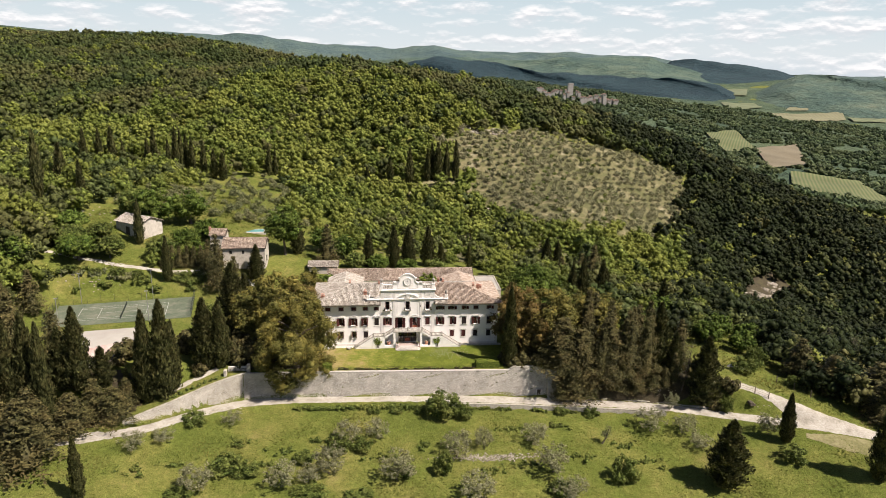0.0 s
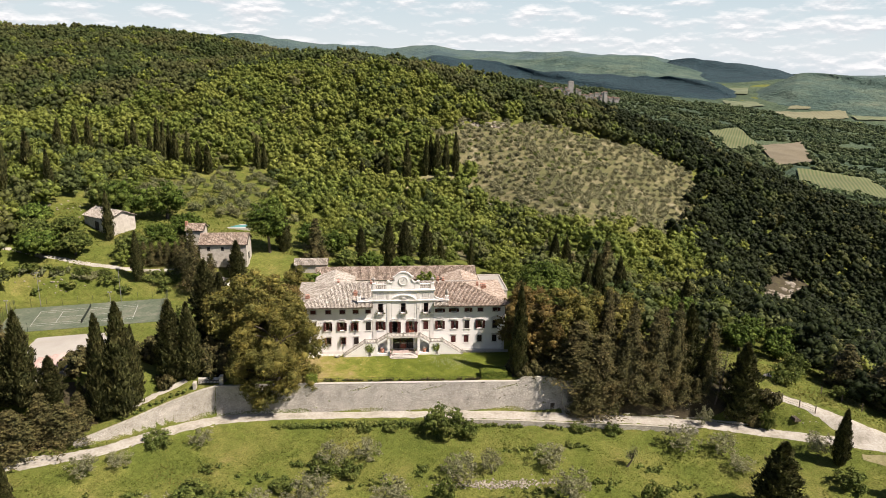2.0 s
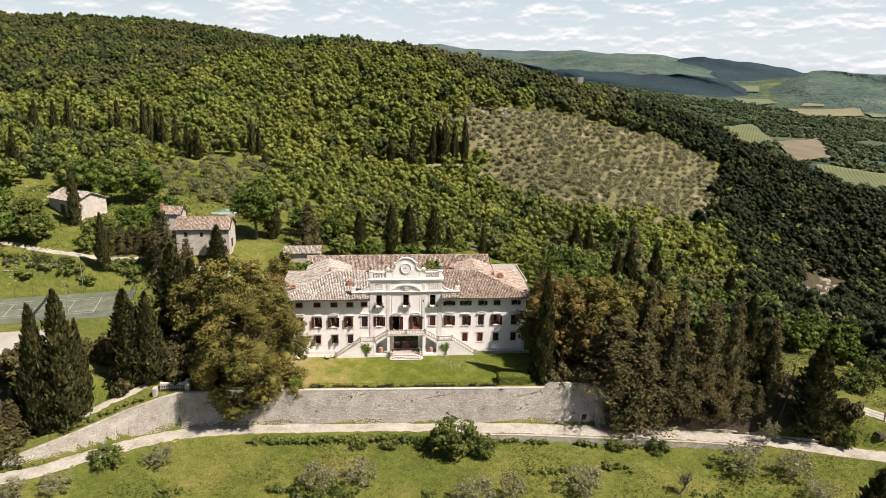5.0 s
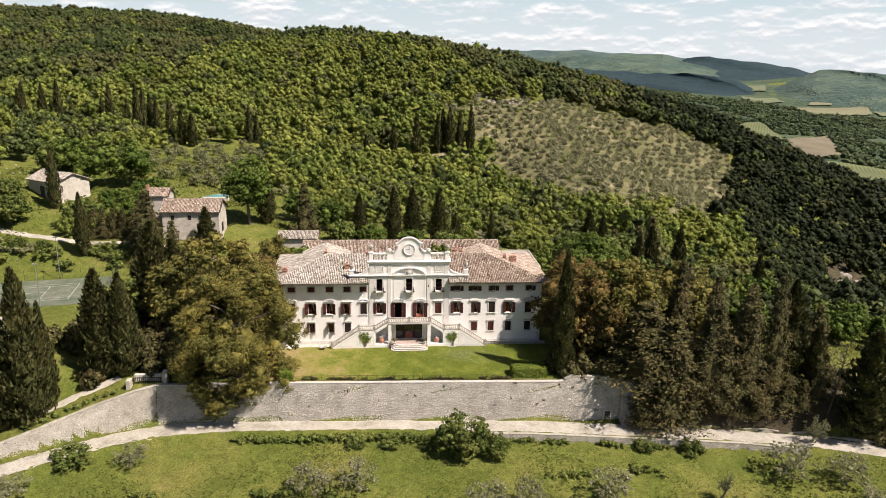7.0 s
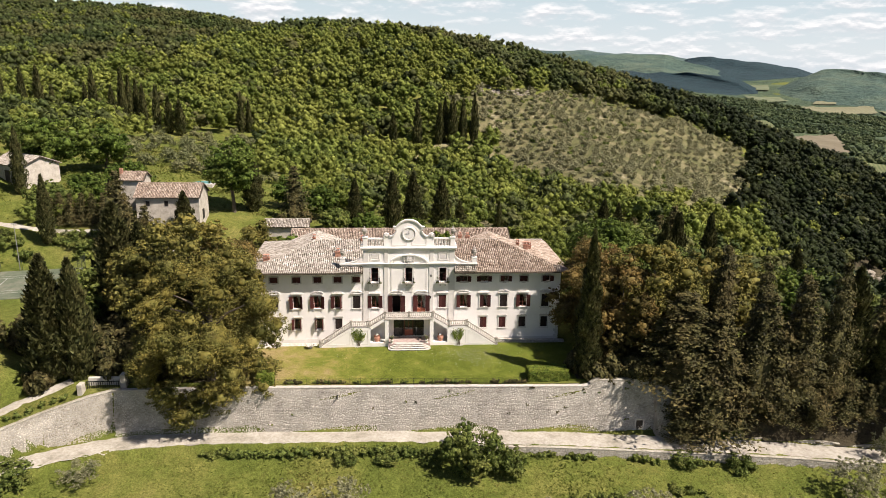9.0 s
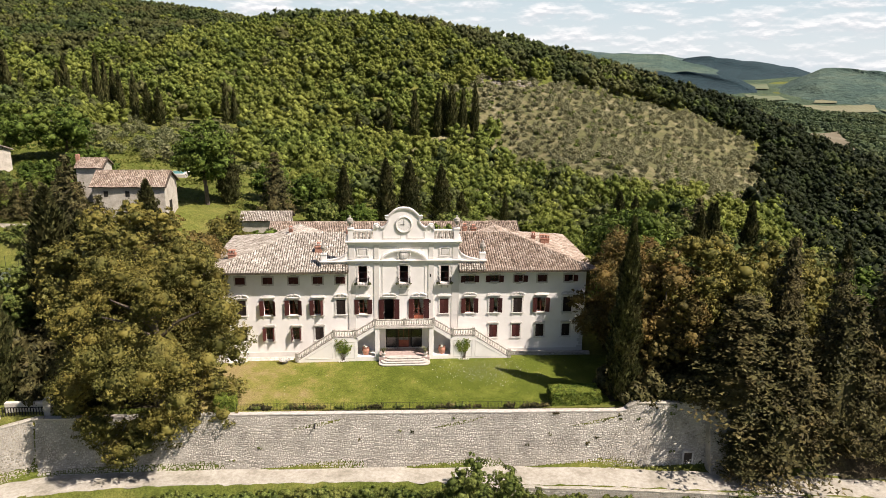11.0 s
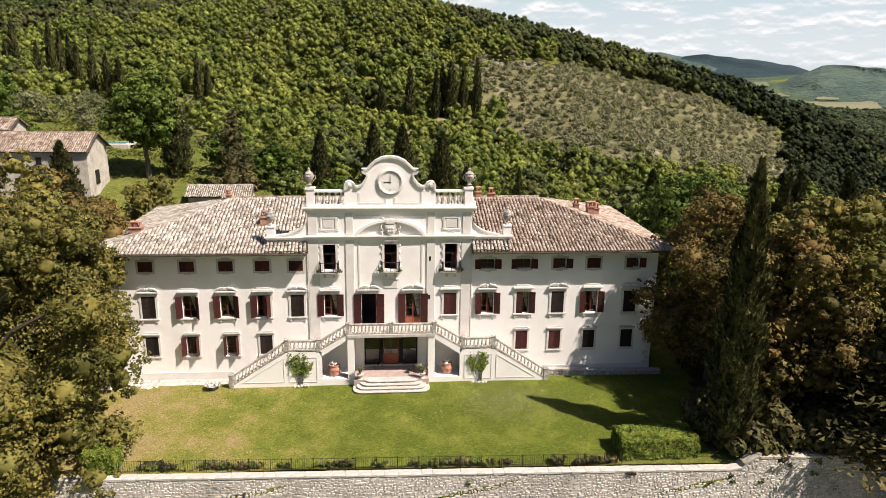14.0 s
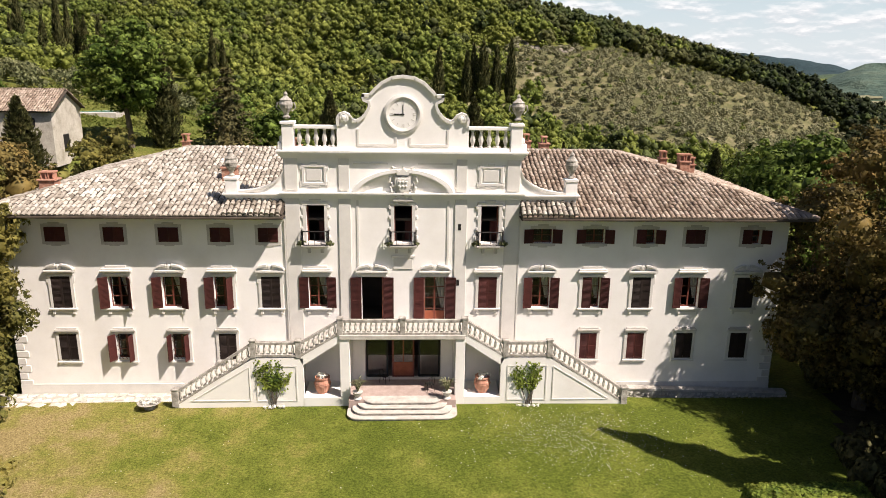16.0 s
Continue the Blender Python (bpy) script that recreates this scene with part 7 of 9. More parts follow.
broad_tree("holm_oak", "bushy rust-tinged oak beside the rear court", (-27.8, 24.0), 15.3, 5.6, M["leaf_oak"], 20000, 0.16, 572, 32, 0.05, "holm oaks by the terrace", lobe=0.32)
broad_tree("walnut_tree", "bright green round-headed tree behind the villa", (40.5, 27.0), 15.5, 7.5, M["leaf_green"], 16000, 0.28, 66, 20, 0.2)
broad_tree("court_tree", "fresh green tree standing in the rear court", (7.2, 28.5), 13.0, 3.3, M["leaf_hedge"], 9000, 0.17, 58, 26, 0.3, lobe=0.34)
for k, (x, y, h, r) in enumerate([(-14.5 + 3.5, 25, 9.6, 2.2), (-3.5, 26, 9.8, 2.6), (11.3, 24, 9.4, 1.8), (11.6, 30, 9.6, 2.0)]):
    broad_tree("court_shrub", "clipped green shrub-tree in the rear court", (x, y), h, r, M["leaf_bush"], 3000, 0.17, 540 + k, 16, 0.35, "shrubs in the rear court", lobe=0.38)
broad_tree("poplar_tree", "airy bright green tree on the grass slope", (-40.1, 61.7), 18.6, 6.8, M["leaf_green"], 16000, 0.24, 67, 36, 0.22, lobe=0.34)
for k, (x, y, h, r) in enumerate([(-97, 86, 12, 7), (-68, 72, 7, 5), (-64, 66, 8, 4.5), (-110, 58, 8, 6), (-20, 66, 9, 5), (-28, 70, 9, 5), (-16, 56, 6, 4), (-8, 58, 6, 4), (2, 58, 6, 4), (12, 60, 7, 4.5), (-87.4, 76.3, 15.5, 8.5), (-76.9, 83, 13.6, 8.0), (-101.8, 64.2, 5.5, 4.5), (-103.9, 49.6, 9.3, 7.5), (-73.5, 63, 6.5, 5.0), (-79, 53.8, 7.7, 5.0), (-24, 38, 9, 4.5), (-68, 54, 7, 4), (-95, 52, 8, 5), (32, 9, 14, 5.5), (36, 16, 13, 5.5), (46, 10, 14, 6), (56, 8, 12, 5.5), (66, 2, 9, 4.5), (50, 36, 13, 6), (-40, 16, 9, 5), (-44, 27, 6, 4), (-52, 4, 12, 5), (-112, 66, 9, 6), (-120, 40, 11, 6), (-118, 20, 12, 6), (88, 6, 8, 4.5), (96, 2, 7, 4), (86, 16, 9, 5), (94, 13, 9, 5), (102, 9, 9, 5), (110, 4, 8, 5), (80, 24, 10, 5), (118, -2, 8, 5)]):
    broad_tree("broadleaf_tree", "leafy green tree near the farm buildings", (x, y), h, r, M["leaf_green" if k % 3 else "leaf_bush"], 7500, 0.25, 70 + k, 30, 0.08, "trees near the farm", lobe=0.36)

for k in range(8):
    stand("dark_tree", "small dark evergreen in the row above the lane", CONIFER[k % 3], (-77 + k * 2.3, 49.4 + 0.3 * (k % 2)), (0.5, 7.5 / 16), k, "tree", "row of evergreens by the lane", 0.14)

# olives and shrubs of the front field: x, y, height, radius
FIELD_OLIVES = [
    (-60.9, -36.8, 4.7, 3.4), (-55.5, -32.9, 3.4, 3.0), (-42.2, -25.6, 3.6, 2.9), (-45.2, -48.3, 6.8, 4.2), (-28.0, -47.8, 6.6, 4.0), (-18.4, -44.1, 7.6, 4.2), (-22.6, -46.9, 5.0, 3.0), (-14.9, -33.6, 6.2, 3.8),
    (-8.1, -32.6, 5.6, 3.2), (-4.1, -46.6, 7.6, 4.8), (9.4, -40.1, 6.9, 4.2), (15.9, -37.5, 5.6, 2.8), (27.6, -36.5, 6.0, 3.8), (29.6, -46.6, 7.6, 4.4), (12.6, -53.7, 6.1, 4.8), (31.3, -54.5, 5.7, 4.0),
    (56.3, -32.7, 6.4, 3.9), (64.0, -34.9, 5.6, 3.5), (82.1, -38.9, 5.6, 3.4), (63.5, -26.6, 5.4, 2.2), (65.4, -40.3, 3.8, 3.2),
]
OLIVE = []
for i in range(4):
    r_ = np.random.default_rng(80 + i)
    OLIVE.append(tri_mesh("crown", *crown_data(r_, lobes(r_, 22, 3.5, 6.0, 0.5, 0.6, 0.28), 5600, 0.13, 0.3, 0.5), M["leaf_olive"]))
for x, y, h, r in FIELD_OLIVES:
    stand("olive_tree", "silvery grey-green olive tree in the field", rnd.choice(OLIVE), (x, y), (r / 3.6, h / 6.0), rnd.uniform(0, 6), group="olives of the front field", girth=0.22)
FIELD_SHRUBS = [
    (-50.5, -25.7, 3.3, 3.2), (7.7, -24.6, 7.4, 4.6), (44.5, -49.5, 6.2, 3.6), (82.7, -48.6, 4.0, 3.6), (6.1, -44.8, 5.2, 2.7), (-16.6, -37.0, 4.6, 2.8), (77.0, -28.6, 5.1, 1.9), (-11.7, -36.2, 3.6, 3.0),
    (-23.9, -39.5, 2.8, 2.6), (-40.4, -41.5, 3.6, 4.6), (30.8, -52.5, 3.0, 4.0), (-1.9, -45.1, 2.6, 2.5), (12.5, -25.5, 4.0, 2.8), (88, -15, 5, 3.5), (95, -8, 6, 4), (99, -20, 3.5, 2.6), (-36, -43, 2.6, 3.4),
    (-104, 43, 2.6, 2.6), (-97, 43.5, 2.2, 2.4), (-90, 43, 3.0, 2.8), (-84, 43.5, 2.2, 2.2), (-69, 43, 2.6, 2.6), (-63, 43.5, 2.2, 2.2), (2.5, -22.8, 2.2, 2.0), (-3.5, -22.4, 1.8, 1.9), (-9, -22.3, 1.6, 1.8), (37, -24.6, 2.2, 2.2), (44, -26, 2.4, 2.4), (-22, -51, 2.2, 4.4), (-12, -52, 2.0, 3.6), (-48, -50, 2.4, 3.4),
]
SHRUB = []
for i in range(3):
    r_ = np.random.default_rng(90 + i)
    SHRUB.append(tri_mesh("crown", *crown_data(r_, lobes(r_, 24, 3.0, 4.0, -0.3, 0.62, 0.28), 7500, 0.11, 0.5), M["leaf_bush"]))
for x, y, h, r in FIELD_SHRUBS:
    stand("shrub", "leafy green shrub growing in the meadow", rnd.choice(SHRUB), (x, y), (r / 3.0, h / 4.0), rnd.uniform(0, 6), "shrub", "shrubs of the meadow", 0.08)


# ---- woods: uncountable trees in one mesh a kind ----
def kinds(seed, count, radius, height, leaves, size, core, low=0.1, billows=5, lobe=0.62):
    out = []
    for i in range(count):
        r_ = np.random.default_rng(seed + i)
        out.append(crown_data(r_, lobes(r_, billows, radius, height, height * low, 0.5, lobe), leaves, size, core * 1.08, cheap=True))
    return out


def wood(name, label, spots, shapes, leaf, seed, grow=(0.75, 1.3)):
    rng = np.random.default_rng(seed)
    z = ground_z(spots[:, 0], spots[:, 1])
    vs, ts, n = [], [], 0
    pick = rng.integers(0, len(shapes), len(spots))
    for k, (v, t) in enumerate(shapes):
        idx = np.where(pick == k)[0]
        if not len(idx):
            continue
        a = rng.uniform(0, 2 * np.pi, len(idx))
        s = rng.uniform(*grow, len(idx))
        h = s * rng.uniform(0.85, 1.2, len(idx))
        c, q = np.cos(a) * s, np.sin(a) * s
        x = v[None, :, 0] * c[:, None] - v[None, :, 1] * q[:, None] + spots[idx, 0][:, None]
        y = v[None, :, 0] * q[:, None] + v[None, :, 1] * c[:, None] + spots[idx, 1][:, None]
        zz = v[None, :, 2] * h[:, None] + z[idx][:, None] - 0.4
        vs.append(np.stack([x, y, zz], -1).reshape(-1, 3))
        ts.append((t[None] + (np.arange(len(idx)) * len(v))[:, None, None]).reshape(-1, 3) + n)
        n += len(idx) * len(v)
    tagged(new(name, tri_mesh(name, np.concatenate(vs), np.concatenate(ts), leaf)), label, "wood", kind="stuff")


def scatter(x0, x1, y0, y1, gap, seed):
    rng = np.random.default_rng(seed)
    xs, ys = np.meshgrid(np.arange(x0, x1, gap), np.arange(y0, y1, gap))
    p = np.c_[xs.ravel(), ys.ravel()]
    return p + rng.uniform(-0.5, 0.5, p.shape) * gap


def inside(p, poly):
    q = np.array(poly, float)
    r = np.zeros(len(p), bool)
    for a, b in zip(q, np.roll(q, -1, axis=0)):
        cut = ((a[1] > p[:, 1]) != (b[1] > p[:, 1])) & (p[:, 0] < (b[0] - a[0]) * (p[:, 1] - a[1]) / (b[1] - a[1] + 1e-9) + a[0])
        r ^= cut
    return r


ORCHARD = [(29, 283), (74, 303), (106, 315), (147, 314), (184, 316), (206, 300), (192, 262), (170, 222), (150, 188), (112, 160), (84, 155), (57, 164), (46, 221)]
SLOPE = [(-112, 82), (-106, 108), (-88, 140), (-75, 146), (-50, 122), (-26, 86), (-20, 60), (-36, 60), (-57, 62), (-86, 50), (-93, 46), (-118, 56)]
SCRUB = [(-112, 119), (-92, 158), (-110, 185), (-60, 195), (-40, 150), (-50, 122), (-75, 145)]
GREEN = [(-20, 82), (-40, 150), (-30, 215), (-10, 208), (0, 200), (20, 215), (46, 215), (50, 168), (84, 158), (133, 187), (120, 120), (90, 60), (70, 50), (55, 62), (30, 84)]


def in_view(p, margin=16.0):
    """Ground that the camera's way lets one see, with a margin for shade."""
    a = np.degrees(np.arctan2(p[:, 0] + 2, p[:, 1] + 185))
    return (a > -34 - margin) & (a < 43 + margin)


def ridge_side(p):
    """Past the crest of the near hill, where nothing shows."""
    crest = np.interp(p[:, 0], [-500, -342, -178, -100, -45, 100, 146, 213, 290, 340, 500], [620, 680, 830, 700, 540, 460, 455, 430, 385, 330, 260])
    return p[:, 1] > crest


def house_zone(p):
    """Open ground: the villa and its yards, the court, the track and the front field."""
    x, y = p[:, 0], p[:, 1]
    return ((y < 48) & (x > -108) & (x < 58)) | ((y < 4) & (x < 84) & (x > -108)) | ((y < -22 - 0.35 * np.maximum(x - 84, 0)) & (x > 0)) | ((y < 82) & (np.abs(x) < 30)) | ((y < -30) & (x < 0)) | ((y < 64) & (x > -70) & (x < -18)) | ((y < 12) & (x >= 84) & (x < 100) & (y > -60))
every = scatter(-430, 420, -60, 800, 6.2, 7)
every = every[in_view(every) & ~ridge_side(every) & ~house_zone(every)]
wob = every + 9.0 * np.c_[waves(every[:, 0], every[:, 1], 11, 1.0), waves(every[:, 0], every[:, 1], 9, 4.0)]
every = every[~inside(wob, ORCHARD) & ~inside(every, SLOPE) & ~inside(every, SCRUB)]
h = ground_z(every[:, 0], every[:, 1])
rng = np.random.default_rng(8)
# beyond this line darker trees take the place of cloud shadow on the ridge
dark_from = np.interp(every[:, 0], [-420, -216, -168, -147, -133, -115, -85, -60, -21, 13, 44, 67, 106, 147, 200], [250, 258, 272, 316, 337, 386, 421, 435, 400, 353, 332, 322, 316, 312, 312]) + 26 * waves(every[:, 0], every[:, 1], 34, 3.0)
# the flank's cloud shadow is drawn by giving its trees darker leaves
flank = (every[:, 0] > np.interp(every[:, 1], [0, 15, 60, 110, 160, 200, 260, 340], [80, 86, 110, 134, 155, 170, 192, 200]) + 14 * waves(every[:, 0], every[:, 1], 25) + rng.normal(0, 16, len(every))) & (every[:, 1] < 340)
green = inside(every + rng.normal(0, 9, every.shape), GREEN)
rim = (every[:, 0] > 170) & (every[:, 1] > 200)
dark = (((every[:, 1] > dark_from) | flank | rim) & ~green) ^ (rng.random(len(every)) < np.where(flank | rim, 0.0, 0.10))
left_dark = (every[:, 0] < -105) & (every[:, 1] < 200) & (rng.random(len(every)) < 0.4)
dark |= left_dark | ((every[:, 0] > 56) & (every[:, 1] < 75) & (rng.random(len(every)) < 0.45))
for x, y, h_, r_ in HILL_CYPRESS + LEFT_CYPRESS:
    every_off = np.hypot(every[:, 0] - x, every[:, 1] - y + 3.5) < 5.5
    every, dark, flank, green, rim = every[~every_off], dark[~every_off], flank[~every_off], green[~every_off], rim[~every_off]
close = every[:, 1] < 175
wood("oak_wood", "bright spring-green oak wood covering the hillside", every[~dark & ~close], kinds(100, 8, 4.4, 9.5, 230, 0.46, 0.80, billows=10, lobe=0.40), M["leaf_wood"], 1, (0.55, 1.3))
beside = close & (every[:, 1] < 118) & (np.abs(every[:, 0]) < 105)
wood("near_oak_wood", "fresh green broadleaf wood close behind the villa", every[~dark & beside], kinds(115, 7, 4.4, 8.0, 900, 0.28, 0.74, billows=13, lobe=0.38), M["leaf_wood"], 12, (0.42, 1.0))
wood("near_oak_wood", "fresh green broadleaf wood on the lower hillside", every[~dark & close & ~beside], kinds(110, 7, 4.4, 9.0, 360, 0.43, 0.76, billows=11, lobe=0.40), M["leaf_wood"], 2, (0.5, 1.25))
scar = np.abs((every[:, 0] - 196) * 0.74 - (every[:, 1] - 162) * 0.67) < 6.5
scar &= (every[:, 1] > 134) & (every[:, 1] < 190)
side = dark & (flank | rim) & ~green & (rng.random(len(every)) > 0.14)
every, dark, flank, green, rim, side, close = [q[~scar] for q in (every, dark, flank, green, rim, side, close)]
wood("evergreen_wood", "wood along the ridge, cloud shade in its dark leaf colour", every[dark & ~side & ~close], kinds(120, 8, 4.4, 9.0, 70, 0.8, 0.86, billows=6, lobe=0.5), M["leaf_evergreen_shaded"], 3)
wood("ravine_wood", "wood filling the ravine flank, cloud shade in its leaf colour", every[side & ~(close & (every[:, 0] < 170))], kinds(125, 7, 4.6, 9.0, 150, 0.6, 0.8, billows=8, lobe=0.46), M["leaf_cloud_shade"], 9)
wood("near_ravine_wood", "ravine wood beside the villa, cloud shade in its leaf colour", every[side & close & (every[:, 0] < 170)], kinds(130, 7, 4.6, 9.0, 480, 0.36, 0.74, billows=11, lobe=0.40), M["leaf_cloud_shade"], 4)
wood("near_evergreens", "scattered dark evergreens among the broadleaf wood", every[dark & ~side & close], kinds(135, 6, 4.2, 9.0, 260, 0.46, 0.76, billows=9, lobe=0.42), M["leaf_evergreen_shaded"], 10)
turn_o = np.radians(24)
g0 = np.array([(i * 6.1 * math.cos(turn_o) - j * 5.7 * math.sin(turn_o) + 20, i * 6.1 * math.sin(turn_o) + j * 5.7 * math.cos(turn_o) + 110) for i in range(-10, 66) for j in range(-5, 66)])
g0 = g0 + np.random.default_rng(10).normal(0, 0.75, g0.shape)
g0 = g0[inside(g0 + 9.0 * np.c_[waves(g0[:, 0], g0[:, 1], 11, 1.0), waves(g0[:, 0], g0[:, 1], 9, 4.0)], ORCHARD)]
wood("olive_grove", "rows of grey-green olive trees on the sunny slope", g0, kinds(140, 8, 2.35, 3.9, 230, 0.25, 0.55, 0.05, 9, 0.42), M["leaf_olive"], 5, (0.75, 1.25))
sc = scatter(-130, -20, 60, 200, 6.2, 11)
sc = sc[(inside(sc, SCRUB) | (inside(sc, SLOPE) & (sc[:, 1] > 92 + 10 * waves(sc[:, 0], sc[:, 1], 14)))) & (np.random.default_rng(12).random(len(sc)) < 0.8)]
wood("scrub_olives", "grey-green half-wild olives on the bank", sc, kinds(150, 6, 2.2, 4.0, 260, 0.26, 0.5, 0.12, 8, 0.42), M["leaf_scrub"], 6)
bits = scatter(-50, 140, 75, 330, 5.0, 13)
bits = bits[(inside(bits, GREEN) | inside(bits, ORCHARD)) & (np.random.default_rng(14).random(len(bits)) < 0.35)]
wood("hillside_scrub", "low yellow-green scrub between the trees", bits, kinds(160, 5, 1.6, 1.9, 90, 0.42, 0.7, 0.0, 3), M["leaf_bush"], 7)
far_p = scatter(120, 2100, 420, 2500, 13.5, 15)
far_d = np.hypot(far_p[:, 0], far_p[:, 1])
far_a = np.degrees(np.arctan2(far_p[:, 0], far_p[:, 1] + 170))
clump = waves(far_p[:, 0], far_p[:, 1], 75, 4.0) + 0.5 * waves(far_p[:, 0], far_p[:, 1], 31, 1.0)
keep = (far_d > 480) & (far_d < 1900) & (far_a > 8) & (far_a < 45) & ((clump > -0.5) | (far_d < 800)) & ridge_side(far_p)
for nm, lb, mt, cs in FIELDS:
    keep &= ~inside(far_p, cs)
far_p = far_p[keep]
wood("valley_woods", "woods patching the far valley", far_p, kinds(170, 5, 6.5, 8.5, 16, 2.2, 0.9, 0.0, 2), M["far_wood"], 8)
# ---- garden, court and field things ----
def leaf_lump(name, label, parts_, leaf, leaves, size, seed, category="plant", group="", core=0.7):
    """A low plant or hedge: leaves over the given billows (x, y, z, radius)."""
    rng = np.random.default_rng(seed)
    ob = thing(name, label, category, group)
    v, t = crown_data(rng, parts_, leaves, size, core)
    hung("foliage", tri_mesh("foliage", v, t, leaf), ob)
    return ob


def clipped_hedge(x0, x1, y0, y1, z0, z1, seed, count, label):
    """A box hedge: leaves all over a block, with soft edges."""
    rng = np.random.default_rng(seed)
    ob = thing("hedge", label, "hedge")
    c = rng.uniform(-1, 1, (count, 3))
    k = rng.integers(0, 5, count)
    nr = np.zeros((count, 3))
    for f, (ax, sg) in enumerate(((0, -1), (0, 1), (1, -1), (1, 1), (2, 1))):
        m = k == f
        c[m, ax] = sg * (1 - rng.random(m.sum()) ** 2 * 0.12)
        nr[m, ax] = sg
    wob = 0.05 * np.sin(c[:, :1] * 9) * np.sin(c[:, 1:2] * 5 + c[:, 2:] * 4)
    half = np.array(((x1 - x0) / 2, (y1 - y0) / 2, (z1 - z0) / 2))
    mid = np.array(((x0 + x1) / 2, (y0 + y1) / 2, (z0 + z1) / 2))
    v, t = fan(rng, (c * (1 + wob)) * half + mid, nr + (0, 0, 0.3), 0.11)
    hung("foliage", tri_mesh("foliage", v, t, M["leaf_hedge"]), ob)
    part("twig_core", boxes((x0 + 0.12, x1 - 0.12, y0 + 0.12, y1 - 0.12, z0 - 0.1, z1 - 0.12), bevel=0.15), M["leaf_cypress"], ob)


clipped_hedge(16.8, 22.6, -15.4, -12.9, 0.0, 1.55, 1, 14000, "clipped bright green hedge block at the lawn edge")
clipped_hedge(-21.6, -19.4, -15.2, -13.4, 0.0, 1.7, 2, 5000, "clipped green hedge block under the oak")

# thin iron fence on the wall, with lavender along its foot
fence = thing("wall_fence", "thin dark iron fence along the terrace edge", "fence")
yw = lambda x: float(wall_y(x)) + 0.75
FENCE_X = np.arange(-19.2, 16.8, 1.5)
for x in FENCE_X:
    part("post", boxes((x - 0.02, x + 0.02, yw(x) - 0.02, yw(x) + 0.02, 0.0, 1.0)), M["iron"], fence)
for z in (0.18, 0.92):
    bm = bmesh.new()
    tube(bm, [(x, yw(x), z) for x in FENCE_X], 0.012, 4)
    part("rail", bm, M["iron"], fence)
bm = bmesh.new()
for x in np.arange(-19.1, 16.7, 0.16):
    box(bm, x - 0.008, x + 0.008, yw(x) - 0.008, yw(x) + 0.008, 0.05, 0.98)
tagged(part("bar", bm, M["iron"], fence), kind="stuff")
rl = random.Random(3)
for i in range(34):
    x = rl.uniform(-18.5, 16)
    r = rl.uniform(0.22, 0.42)
    leaf_lump("edge_plant", "low dark tuft along the fence foot", [(x + dx, yw(x) + 0.3 + rl.uniform(-0.1, 0.25), r * 0.7, r) for dx in (-0.3, 0, 0.28)], M["leaf_conifer" if i % 3 else "leaf_bush"], 130, 0.11, 200 + i, group="tufts along the fence")


# small weeds and ivy rooted in the joints of the terrace wall
for k in range(20):
    x = rl.uniform(-20, 35)
    f = rl.random() ** 0.8 if k % 3 else rl.uniform(0.85, 1.0)
    if k > 13:
        x, f = rl.gauss(24, 4.5), rl.uniform(0.25, 0.95)
    zf = float(road_z(x))
    zt = float(wall_top(x)) + (0.9 if x > 26 else 0.0)
    z = zf + (zt - zf) * f
    y = float(wall_y(x)) - 1.05 + 0.95 * f - 0.03
    r = rl.uniform(0.08, 0.17)
    leaf_lump("wall_weed", "small green weed rooted in the wall joints", [(x + rl.uniform(-0.3, 0.3), y, z + rl.uniform(-0.2, 0.2), r * rl.uniform(0.7, 1.2)) for _ in range(3)], M["leaf_bush" if k % 2 else "leaf_conifer"], 70, 0.09, 400 + k, group="weeds on the terrace wall", core=0.4)


# brambles along the lower edge of the track, and ivy over its wall
for x0, x1, hi, sd in ((-28, -17, 0.75, 1), (-17.5, -6, 0.9, 2), (-6.5, 3.5, 0.85, 3), (12.5, 19.5, 0.6, 4), (21, 25, 0.5, 5), (29.5, 33.5, 0.6, 6), (38, 41, 0.45, 7)):
    bl = [(x, float(road_low(x)) - 1.0 - rl.uniform(0, 0.7), float(road_z(x)) - 1.1 + rl.uniform(0.1, 0.55) * hi / 0.75, hi * rl.uniform(0.65, 1.1)) for x in np.arange(x0, x1, 0.62)]
    leaf_lump("bramble", "tangled green brambles along the edge of the track", bl, M["leaf_bush"], int(330 * (x1 - x0)), 0.15, 280 + sd, group="brambles beside the track", core=0.6)
for k, (x, y, r) in enumerate(((-60, -44, 2.2), (-38, -33, 1.6), (-34, -40, 2.4), (-29, -36.5, 1.4), (-20, -33, 1.3), (2, -36, 1.6), (22, -31, 1.4), (34, -30, 1.5), (38, -42, 1.8), (48, -38, 1.6), (52, -44, 2.0), (-6, -39.5, 1.8), (16, -45, 1.8), (24, -43.5, 1.5), (70, -46, 2.0), (-52, -41, 1.8))):
    bl = [(x + rl.gauss(0, r), y + rl.gauss(0, r * 0.55), float(ground_z(x, y)) + rl.uniform(0.0, 0.4), rl.uniform(0.4, 0.85)) for _ in range(12)]
    leaf_lump("weed_patch", "low leafy weeds spreading in the meadow", bl, M["leaf_bush"], 1100, 0.16, 300 + k, group="weeds in the meadow", core=0.5)


